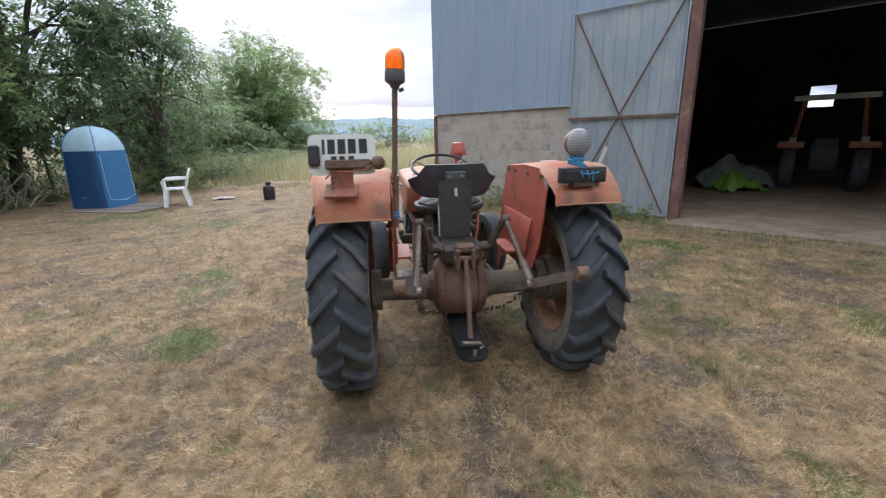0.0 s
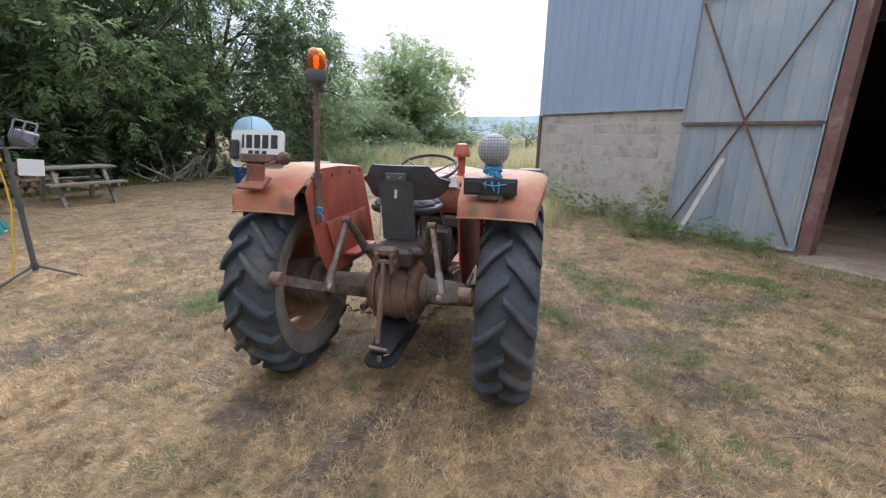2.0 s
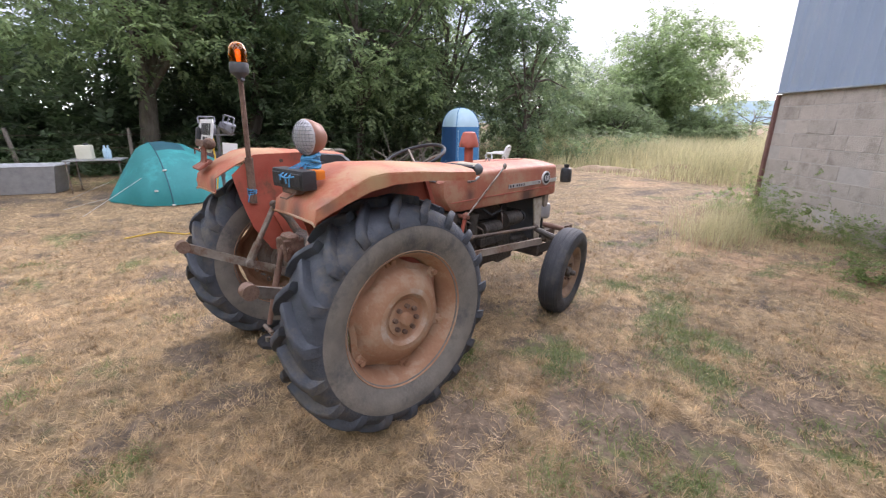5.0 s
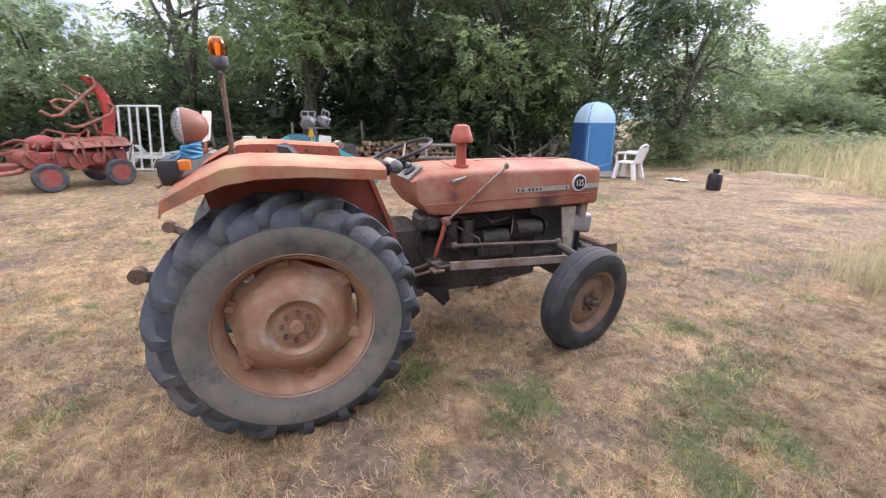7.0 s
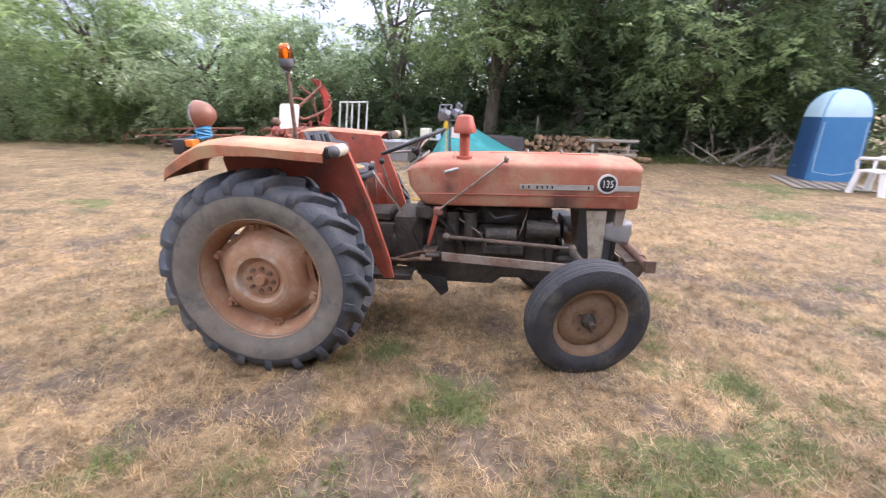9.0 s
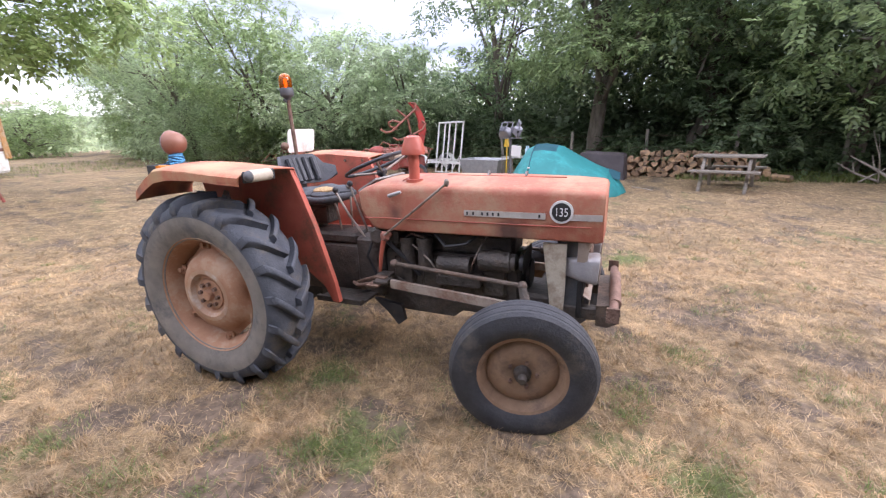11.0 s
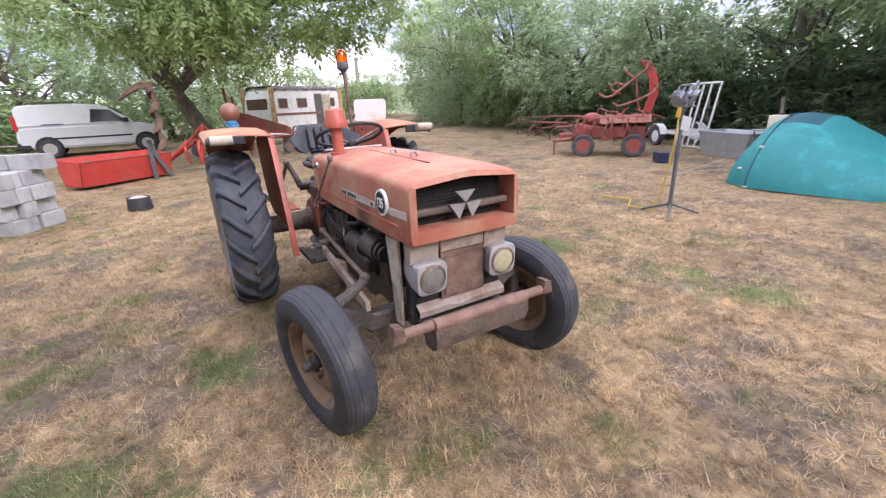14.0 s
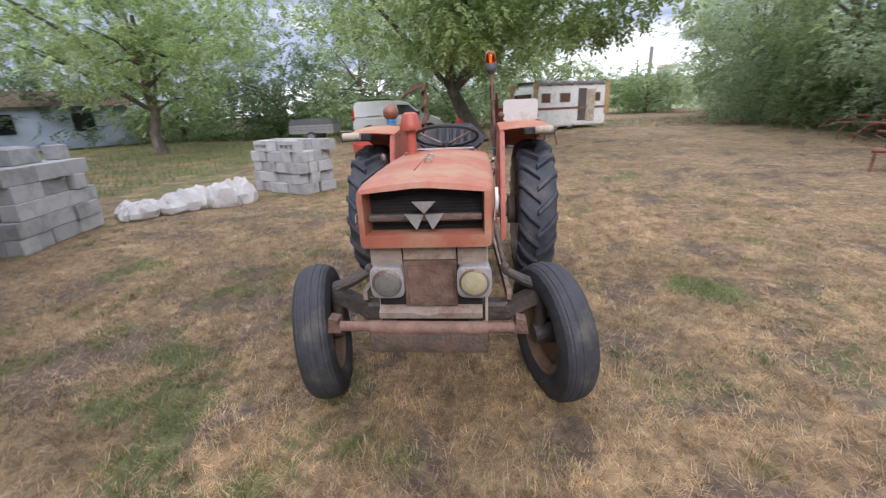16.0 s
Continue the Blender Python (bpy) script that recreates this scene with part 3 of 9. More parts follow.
def sheet(bm, rows, thick, up=None):
    """A curved sheet with thickness from a grid of points."""
    n = len(rows[0])
    vs = [[bm.verts.new(p) for p in r] for r in rows]
    fs = [bm.faces.new((a[i], a[i + 1], b[i + 1], b[i])) for a, b in zip(vs, vs[1:]) for i in range(n - 1)]
    bmesh.ops.recalc_face_normals(bm, faces=fs)
    bmesh.ops.solidify(bm, geom=fs, thickness=thick)
    return bm


def text_mesh(name, body, size, material, parent, m, depth=0.002):
    cu = bpy.data.curves.new(name, "FONT")
    cu.body, cu.size, cu.extrude, cu.align_x, cu.align_y = body, size, depth, "CENTER", "CENTER"
    ob = new(name, cu)
    bpy.context.view_layer.update()
    me = bpy.data.meshes.new_from_object(ob)
    bpy.data.objects.remove(ob)
    me.materials.clear()
    me.materials.append(material)
    made = new(name, me)
    made.parent, made.matrix_basis = parent, m
    return made


def raw_mesh(name, verts, faces_flat, per_face, material):
    """A mesh from number arrays: all faces have per_face corners."""
    me = bpy.data.meshes.new(name)
    nv, nf = len(verts), len(faces_flat) // per_face
    me.vertices.add(nv)
    me.vertices.foreach_set("co", np.asarray(verts, np.float32).ravel())
    me.loops.add(nf * per_face)
    me.loops.foreach_set("vertex_index", np.asarray(faces_flat, np.int32))
    me.polygons.add(nf)
    me.polygons.foreach_set("loop_start", np.arange(0, nf * per_face, per_face, dtype=np.int32))
    me.update(calc_edges=True)
    me.validate()
    me.materials.append(material)
    return me


def ground_z(x, y):
    """Height of the ground: level round the tractor, rising a little towards the caravan."""
    return 0.012 * max(0.0, -y - 3.0) if y > -40 else 0.012 * 37.0

# ---- ground and distance ----
GREEN_SPOTS = [(1.73, 2.36, 0.17), (3.2, 4.36, 0.32), (2.97, 5.34, 0.38), (4.27, 4.83, 0.40), (3.3, 6.5, 0.3), (4.55, 6.4, 0.4), (1.5, 4.75, 0.2), (2.6, 5.52, 0.32), (2.06, 3.43, 0.14), (0.97, 5.4, 0.2), (0.5, 5.39, 0.14),
               (1.15, 4.9, 0.18), (1.05, 5.25, 0.2), (1.6, 4.45, 0.24), (1.3, 4.5, 0.18), (0.58, 5.77, 0.2), (0.55, 3.32, 0.2), (0.54, 1.42, 0.12), (1.13, 3.63, 0.12), (1.66, 3.0, 0.12), (-0.66, 5.19, 0.09),
               (0.07, 4.95, 0.12), (1.77, 3.38, 0.12), (-1.95, 2.9, 0.28), (3.43, 2.94, 0.4), (1.87, 6.75, 0.14), (1.7, 1.47, 0.14), (-4.0, 7.5, 0.7), (-6.5, 8.5, 0.9), (3.8, -1.0, 0.5),
               (2.5, 5.36, 0.3), (3.1, 5.62, 0.35), (2.61, 4.61, 0.16), (2.85, 4.05, 0.18), (2.66, 3.53, 0.15), (2.2, 3.03, 0.13), (1.05, 3.87, 0.15), (2.36, 4.22, 0.14), (1.57, 4.88, 0.25)]
DIRT_SPOTS = [(3.86, 4.12, 0.4), (-1.24, 3.8, 0.3), (1.83, 2.95, 0.2), (2.05, 3.3, 0.15), (2.27, 4.58, 0.2), (1.48, 3.5, 0.2), (0.84, 3.78, 0.2), (0.26, 4.8, 0.2), (1.4, 5.64, 0.2), (1.24, 2.79, 0.2),
              (0.79, 4.79, 0.15), (-2.35, 4.38, 0.35), (-1.5, 5.15, 0.25), (-0.22, 4.95, 0.15), (-0.8, 4.75, 0.2), (-1.94, 4.96, 0.25), (-1.14, 4.44, 0.2), (-1.73, 4.47, 0.25),
              (1.56, 3.53, 0.2), (1.97, 3.74, 0.2), (1.93, 3.02, 0.28), (1.49, 2.37, 0.25), (1.08, 2.91, 0.22), (2.92, 5.1, 0.22), (2.4, 4.65, 0.2), (2.35, 3.61, 0.18), (2.05, 4.28, 0.2)]
SOIL_SPOTS = [(1.25, 7.36, 0.45), (2.2, 6.75, 0.35), (0.4, 7.3, 0.35), (2.6, 6.37, 0.3), (1.44, 7.1, 0.35), (3.1, 6.1, 0.3), (-6.3, 12.6, 0.6), (-3.2, 12.4, 0.7)]


def spots_at(spots, x, y):
    return sum(math.exp(-((x - a) ** 2 + (y - b) ** 2) / (r * r)) for a, b, r in spots)


def patches_at(x, y):
    """How bare (dirt) and how green the turf is at a place, each about 0 to 1."""
    d = 0.24 * noise.fractal((x * 0.55, y * 0.55, 2.0), 1.0, 2.1, 3) + 0.48 * noise.fractal((x * 1.9, y * 1.9, 5.0), 0.8, 2.2, 3) + 0.26 * noise.noise((x * 4.6, y * 4.6, 3.0)) + 0.40 * min(1.0, spots_at(DIRT_SPOTS, x, y))
    g = 0.30 * noise.fractal((x * 0.6, y * 0.6, 9.0), 1.0, 2.1, 3) + 0.42 * noise.fractal((x * 1.8, y * 1.8, 7.0), 0.8, 2.2, 3) + 0.26 * noise.noise((x * 4.2, y * 4.2, 11.0)) + 0.36 * min(1.0, spots_at(GREEN_SPOTS, x, y)) + 0.34 * min(1.0, max(0.0, (x - 5.2 + 0.15 * y) / 2.0)) * min(1.0, max(0.0, (2.5 - y) / 3.0))
    return d, g


def soil_at(x, y):
    """How far bare orange earth shows along the barn wall."""
    return 0.30 * noise.fractal((x * 2.2, y * 2.2, 6.0), 0.8, 2.2, 3) + 0.75 * min(1.0, spots_at(SOIL_SPOTS, x, y))


def unevenness(x, y):
    return 0.022 * noise.noise((x * 0.8, y * 0.8, 0.3)) + 0.012 * noise.noise((x * 3.1, y * 3.1, 1.7))


def build_ground():
    n = 300
    t = np.linspace(-1, 1, n)
    g = np.sinh(t * 8.2) / np.sinh(8.2) * 2600
    xs, ys = g - 0.5, g + 2.5
    verts, dirt, green, soil = [], [], [], []
    for j in range(n):
        for i in range(n):
            x, y = float(xs[i]), float(ys[j])
            d = math.hypot(x, y - 3)
            z = ground_z(x, y)
            pd, pg, ps = 0.0, 0.0, 0.0
            if d < 60:
                z += (1.0 if d < 30 else 30 / d) * unevenness(x, y)
                pd, pg = patches_at(x, y)
                ps = soil_at(x, y)
            verts.append((x, y, z))
            dirt.append(pd)
            green.append(pg)
            soil.append(ps)
    k = np.arange(n * n).reshape(n, n)
    f = np.stack([k[:-1, :-1], k[:-1, 1:], k[1:, 1:], k[1:, :-1]], -1).reshape(-1)
    me = raw_mesh("ground", verts, f, 4, GROUND)
    for nm, values in (("dirt", dirt), ("green", green), ("soil", soil)):
        at = me.attributes.new(nm, "FLOAT", "POINT")
        at.data.foreach_set("value", values)
    me.polygons.foreach_set("use_smooth", [True] * len(me.polygons))
    tagged(new("ground", me), "dry trampled grass field with worn brown earth patches", "ground", kind="structure")


build_ground()


def build_hills():
    """A far wooded ridge."""
    bm = B()
    rows = [[], [], []]
    for i in range(0, 260):
        a = radians(-75 + i * 150 / 259)
        h = 34 + 16 * noise.noise((i * 0.02, 0.5, 0)) + 5 * noise.noise((i * 0.15, 2, 0)) + 2.5 * noise.noise((i * 0.9, 5, 0))
        for r, d, z in ((rows[0], 640, -6), (rows[1], 760, h * 0.75), (rows[2], 860, h)):
            r.append((math.sin(a) * d, math.cos(a) * d, z))
    loft(bm, rows, caps=False, closed=False)
    tagged(link_mesh("backdrop_hill", bm, HILL), "wooded ridge far behind the field, blue-green haze put into its colour", "hill", kind="structure")


build_hills()

def build_far_rise():
    """Green hillside beyond the caravan, with a pale house and two poles on it."""
    bm = B()
    rows = [[], [], [], []]
    for i in range(60):
        a = radians(140 + i * 70 / 59)
        h = 5.6 + 0.8 * noise.noise((i * 0.12, 3.0, 0)) + 0.3 * noise.noise((i * 0.7, 1.0, 0)) - 0.0012 * (i - 22) ** 2
        for r, d, z in ((rows[0], 58, 0.0), (rows[1], 74, h * 0.55), (rows[2], 96, h), (rows[3], 130, h * 0.9)):
            r.append((-math.sin(a) * d, math.cos(a) * d + 6.0, z))
    loft(bm, rows, caps=False, closed=False)
    tagged(link_mesh("backdrop_rise", bm, FAR_FIELD), "green sloping field far behind the caravan", "hill", kind="structure")
    a = radians(165.0)
    h = thing("far_house", "small pale house far away on the green slope", "house", pose(-math.sin(a) * 98, math.cos(a) * 98 + 6.0, 5.0, 0, 0, -12))
    bm = B()
    box(bm, -1.6, 1.6, -1.4, 1.4, 0, 2.2)
    part("wall", bm, WHITE, h)
    bm = B()
    prism(bm, [(-1.6, 2.2), (1.6, 2.2), (0, 2.9)], -1.7, 1.7, SIDE)
    part("roof", bm, CONCRETE, h)
    for az, top in ((166.7, 10.5), (168.0, 8.6)):
        a = radians(az)
        u = thing("utility_pole", "grey utility pole on the far slope", "pole", pose(-math.sin(a) * 90, math.cos(a) * 90 + 6.0, 4.2), "far utility poles")
        bm = B()
        rod(bm, (0, 0, 0), (0, 0, top - 4.2), 0.42 if top > 9 else 0.2, 0.36 if top > 9 else 0.16, 10)
        part("mast", bm, WOOD, u)


build_far_rise()


def build_earth_bank(x, y, length, depth, height, turn, seed):
    """A low ridge of crumbled pale earth."""
    t = thing("earth_bank", "low bank of pale crumbled earth at the field edge", "earth bank", pose(x, y, -0.02, 0, 0, turn), "earth banks")
    bm = B()
    n, k = 26, 11
    rows = []
    for i in range(n):
        u = -1 + 2 * i / (n - 1)
        rows.append([(length / 2 * u, depth / 2 * v, height * max(0.0, 1 - u * u) * max(0.0, 1 - v * v) * (0.8 + 0.5 * noise.noise((u * 4 + seed, v * 2, 1))) + 0.03 * noise.noise((u * 14, v * 6, seed)))
                     for v in np.linspace(-1, 1, k)])
    sheet(bm, rows, 0.01)
    part("mound", bm, PALE_EARTH, t, smooth=50)


build_earth_bank(-5.3, 14.2, 2.6, 0.8, 0.26, 24, 1)
build_earth_bank(-3.8, 15.5, 1.8, 0.9, 0.42, 30, 2)
build_earth_bank(-6.9, 13.6, 1.4, 0.6, 0.16, 10, 3)

# ---- barn ----
BARN = pose(-0.086, 10.642, 0, 0, 0, -40.17)
barn = thing("barn", "farm barn with grey-blue sheet steel siding on a concrete block base", "barn", BARN, kind="structure")
SPAN, DEEP, TOP, BASE, GATE0, GATE1, GATE_TOP = 13.5, 14.0, 5.6, 2.02, 5.5, 10.8, 3.62


def ribbed(bm, s0, s1, z0, z1, pitch=0.25, rise=0.03, y=0.0, thick=0.004, m=None):
    """Trapezoid-ribbed sheet in the plane of x and z, ribs towards -y."""
    pts, s = [], s0
    while s < s1 - 1e-6:
        for a, h in ((0, 0), (pitch * 0.62, 0), (pitch * 0.72, rise), (pitch * 0.88, rise)):
            if s + a <= s1:
                pts.append((s + a, y - h))
        s += pitch
    pts.append((s1, y))
    back = [(a, b + thick) for a, b in pts[::-1]]
    rings = [[Vector((a, b, z)) for a, b in pts + back] for z in (z0, z1)]
    if m is not None:
        rings = [[m @ p for p in r] for r in rings]
    return loft(bm, rings)


def build_barn():
    part("siding", ribbed(B(), -0.06, GATE0 - 0.04, BASE, TOP, y=-0.02), BLUE_SHEET, barn, "blue-grey ribbed steel siding")
    part("siding", ribbed(B(), GATE0 - 0.04, SPAN, GATE_TOP, TOP, y=-0.02), BLUE_SHEET, barn, "blue-grey ribbed steel siding")
    part("siding", ribbed(B(), GATE1, SPAN, 0, GATE_TOP, y=-0.02), BLUE_SHEET, barn, "blue-grey ribbed steel siding")
    bm = B()
    box(bm, 0.02, GATE0 - 0.1, 0.003, 0.19, -0.1, BASE - 0.01)
    part("mortar_core", bm, MORTAR, barn, "grey mortar between the blocks")
    # inner walls take a dark colour in place of the barn's inner shade
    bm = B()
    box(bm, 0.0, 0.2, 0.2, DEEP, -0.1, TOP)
    part("side_wall", bm, INTERIOR_SHADE, barn)
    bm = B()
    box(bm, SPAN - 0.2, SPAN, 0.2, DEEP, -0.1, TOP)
    part("side_wall", bm, INTERIOR_SHADE, barn)
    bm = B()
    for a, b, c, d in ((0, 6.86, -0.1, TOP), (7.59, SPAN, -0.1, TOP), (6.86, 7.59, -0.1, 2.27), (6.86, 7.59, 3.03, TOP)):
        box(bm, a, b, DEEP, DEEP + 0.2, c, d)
    part("back_wall", bm, INTERIOR_SHADE, barn, "back wall coloured dark as interior shade, with a bright window opening")
    bm = B()
    for y0, z0, y1, z1 in ((-0.35, TOP - 0.05, DEEP / 2, TOP + 2.2), (DEEP + 0.5, TOP - 0.05, DEEP / 2, TOP + 2.2)):
        loft(bm, [[Vector((x, y0, z0)), Vector((x, y1, z1)), Vector((x, y1, z1 + 0.08)), Vector((x, y0, z0 + 0.08))] for x in (-0.4, SPAN + 0.4)])
    part("roof", bm, BLUE_SHEET, barn, "low pitched sheet roof")
    for x0, x1 in ((0.0, 0.2), (SPAN - 0.2, SPAN)):
        bm = B()
        prism(bm, [(0, TOP), (DEEP, TOP), (DEEP / 2, TOP + 2.1)], x0, x1, SIDE)
        part("gable", bm, BLUE_SHEET, barn)
    bm = B()
    box(bm, GATE0 - 0.17, GATE0 - 0.02, -0.16, 0.06, 0, GATE_TOP + 0.2, bevel=0.006)
    part("post", bm, BROWN_STEEL, barn, "red-brown steel door post")
    bm = B()
    box(bm, GATE1, GATE1 + 0.15, -0.05, 0.09, 0, GATE_TOP + 0.2, bevel=0.006)
    part("post", bm, BROWN_STEEL, barn, "red-brown steel door post")
    bm = B()
    box(bm, GATE0 + 0.02, GATE1, -0.04, 0.1, GATE_TOP + 0.02, GATE_TOP + 0.2, bevel=0.006)
    part("lintel", bm, BROWN_STEEL, barn, "red-brown steel lintel")
    bm = B()
    box(bm, -0.05, 0.02, -0.045, 0.03, 0.0, BASE - 0.03, bevel=0.004)
    part("corner_post", bm, BROWN_STEEL, barn, "rusty brown corner iron")
    bm = B()
    box(bm, -0.06, 3.45, -0.055, -0.005, BASE - 0.02, BASE + 0.005, bevel=0.003)
    part("drip_strip", bm, GALV, barn, "grey steel drip edge")
    # threshold slab and inside floor
    bm = B()
    box(bm, GATE0 - 0.1, GATE1 + 0.3, -0.55, 0.25, -0.2, 0.055, bevel=0.02)
    part("threshold", bm, EARTHY_CONCRETE, barn, "earth-stained concrete threshold")
    bm = B()
    box(bm, 0.2, SPAN - 0.2, 0.25, DEEP, -0.2, 0.045)
    part("floor_slab", bm, DIRT, barn, "brown earthen barn floor")
    # hinged door leaf folded back against the wall
    leaf = new("door")
    leaf.parent = barn
    leaf["label"] = "weathered galvanised barn door folded open, with rusty cross braces"
    s0, s1, z0, z1, y = 3.46, 5.3, 0.08, 3.55, -0.13
    part("door_sheet", ribbed(B(), s0, s1, z0, z1, pitch=0.2, rise=0.016, y=y + 0.03), GALV, leaf)
    for nm, p0, p1, w in (("top_rail", (s0, z1), (s1, z1), 0.014), ("bottom_rail", (s0, z0), (s1, z0), 0.014), ("side_rail", (s0, z0), (s0, z1), 0.010),
                          ("side_rail", (s1, z0), (s1, z1), 0.012), ("middle_rail", (s0 - 0.02, 1.76), (s1 + 0.02, 1.76), 0.024),
                          ("brace", (s0 + 0.05, z1 - 0.05), (s1 - 0.08, z0 + 0.05), 0.012), ("brace", (s1 - 0.05, z1 - 0.05), (s0 + 0.05, z0 + 0.05), 0.012)):
        bm = B()
        d = Vector((p1[0] - p0[0], 0, p1[1] - p0[1]))
        ln, an = d.length, math.degrees(math.atan2(d.z, d.x))
        off = 0.012 if nm == "brace" else 0.0
        box(bm, 0, ln, -0.02, 0.012, -w, w, pose(p0[0], y - 0.012 - off, p0[1], 0, -an, 0), bevel=0.004)
        part(nm, bm, GALV if nm in ("side_rail", "top_rail", "bottom_rail") else RUST, leaf)
    for z in (0.5, 1.87, 3.3):
        bm = B()
        rod(bm, (s1 + 0.03, y - 0.01, z - 0.06), (s1 + 0.03, y - 0.01, z + 0.06), 0.022)
        part("hinge", bm, RUST, leaf)


build_barn()
plank = thing("plank", "bleached pale plank leaning against the barn door", "plank", BARN @ pose(4.25, -0.60, 0.0))
bm = B()
box(bm, -0.036, 0.036, -0.018, 0.018, 0, 1.32, pose(-0.33, 0.0, 0.02, -16, 14, 0), bevel=0.004)
part("board", bm, PALE_WOOD, plank)

# ---- tractor ----
tractor = thing("tractor", "old farm tractor with faded red paint and dusty orange wheels", "tractor", pose(0.0975, 2.592, 0, 0, 0, 7.4))


def tyre_ring(bm, prof, n=56):
    lathe(bm, prof, n, AXLE, closed=True)
    return bm


def lug(bm, a0, side, R, w, lean, h, root):
    """One worn chevron bar of a tractor tyre, from the crown over the shoulder."""
    rings = []
    for f in (0.0, 0.15, 0.35, 0.6, 0.82, 1.0):
        x = side * (-0.010 + (w + 0.010) * f)
        a = a0 - lean * (0.75 * f + 0.25 * f * f)
        drop = 0.0 if f < 0.5 else 0.050 * ((f - 0.5) / 0.5) ** 2
        top, bot = R - drop * 0.8 - 0.004 * f, root - drop - 0.012
        wb, wt = 0.048, 0.026 + 0.012 * f
        ring = []
        for r, da in ((bot, -wb), (top - 0.004, -wt - 0.004), (top, -wt * 0.7), (top, wt * 0.7), (top - 0.004, wt + 0.004), (bot, wb)):
            ring.append(Vector((x, -r * math.cos(a + da), r * math.sin(a + da))))
        rings.append(ring)
    # the bar runs out on the sidewall
    for k, dx in ((0.955, 0.010), (0.905, 0.0135), (0.875, 0.0085)):
        rings.append([Vector((side * (w + (dx if 0 < i < 5 else -0.004)), p.y * k, p.z * k)) for i, p in enumerate(rings[5])])
    loft(bm, rings)


def rear_wheel(side, x):
    hubz = 0.572
    w = new("rear_wheel")
    w.parent = tractor
    w["label"] = "big ribbed tractor tyre on a dusty orange dished rim"
    w.matrix_basis = pose(x, -0.012, hubz, 37 if side > 0 else -11)
    R, root = 0.610, 0.563
    bm = B()
    prof = [(0.49, -0.12), (0.49, 0.12), (0.492, 0.1515), (0.455, 0.157), (0.41, 0.149), (0.370, 0.130), (0.345, 0.118),
            (0.345, 0.10), (0.345, -0.10), (0.345, -0.118), (0.370, -0.130), (0.41, -0.149), (0.455, -0.157), (0.492, -0.1515)]
    tyre_ring(bm, prof, 64)
    t = part("tyre", bm, TYRE_SIDE, w, "dusty black rubber tyre", 50)
    bm = B()
    n = 19
    for i in range(n):
        lug(bm, 2 * math.pi * i / n, 1, R, 0.145, 0.27, 0.03, root)
        lug(bm, 2 * math.pi * (i + 0.5) / n, -1, R, 0.145, 0.27, 0.03, root)
    lathe(bm, [(0.484, -0.1545), (0.505, -0.1500), (root - 0.022, -0.129), (root - 0.002, -0.082), (root + 0.004, -0.02), (root + 0.004, 0.02), (root - 0.002, 0.082), (root - 0.022, 0.129), (0.505, 0.1500), (0.484, 0.1545), (0.49, 0.13), (0.49, -0.13)], 64, AXLE, closed=True)
    part("tread", bm, TYRE, t, "deep chevron tread bars", 40)
    s = side
    bm = B()
    lathe(bm, [(0.356, 0.128 * s), (0.362, 0.118 * s), (0.350, 0.108 * s), (0.340, 0.098 * s), (0.330, 0.05 * s), (0.315, 0.03 * s), (0.315, -0.03 * s), (0.335, -0.07 * s), (0.350, -0.10 * s), (0.362, -0.118 * s),
               (0.356, -0.128 * s), (0.345, -0.11 * s), (0.325, -0.07 * s), (0.303, -0.03 * s), (0.303, 0.03 * s), (0.320, 0.06 * s), (0.332, 0.10 * s), (0.352, 0.122 * s)], 56, AXLE, closed=True)
    part("rim", bm, RIM, w, "dusty orange steel rim")
    # dished disc with lobed edge
    bm = B()
    nn = 64
    prof = [(0.0, 0.085), (0.10, 0.085), (0.118, 0.092), (0.135, 0.115), (0.175, 0.112), (0.215, 0.092), (0.245, 0.058), (0.262, 0.03), (0.290, 0.020)]
    rings = []
    for r, h in prof + [(r, h - 0.012) for r, h in prof[::-1]]:
        ring = []
        for i in range(nn):
            a = 2 * math.pi * i / nn
            rr = r + (0.016 * math.cos(6 * a) if r > 0.25 else 0.0)
            ring.append(Vector((h * s, max(rr, 0.002) * math.cos(a), max(rr, 0.002) * math.sin(a))))
        rings.append(ring)
    loft(bm, rings, caps=False)
    d = part("disc", bm, RIM, w, "dusty orange dished wheel centre")
    for i in range(6):
        a = 2 * math.pi * (i + 0.0) / 6
        bm = B()
        c, sn = math.cos(a), math.sin(a)
        m = Matrix(((0, 0, s, 0.022 * s), (c, -sn, 0, 0.297 * c), (sn, c, 0, 0.297 * sn), (0, 0, 0, 1)))
        box(bm, -0.028, 0.03, -0.03, 0.03, 0, 0.02, m, bevel=0.004)
        rod(bm, m @ Vector((0, 0, 0.02)), m @ Vector((0, 0, 0.042)), 0.016, n=6)
        part("clamp", bm, RIM, d, smooth=30)
    bm = B()
    lathe(bm, [(0.001, 0.125 * s), (0.028, 0.123 * s), (0.034, 0.11 * s), (0.036, 0.085 * s), (0.001, 0.085 * s)], 20, AXLE)
    lathe(bm, [(0.001, 0.095 * s), (0.096, 0.095 * s), (0.1, 0.085 * s), (0.001, 0.084 * s)], 28, AXLE)
    hub = part("hub", bm, RIM, w)
    bm = B()
    lathe(bm, [(0.119, 0.0945 * s), (0.128, 0.1075 * s), (0.136, 0.117 * s), (0.150, 0.1165 * s), (0.162, 0.1152 * s), (0.150, 0.1125 * s), (0.134, 0.112 * s), (0.122, 0.094 * s)], 48, AXLE, closed=True)
    part("worn_ring", bm, SCUFFED, d, "rubbed pale ring round the hub")
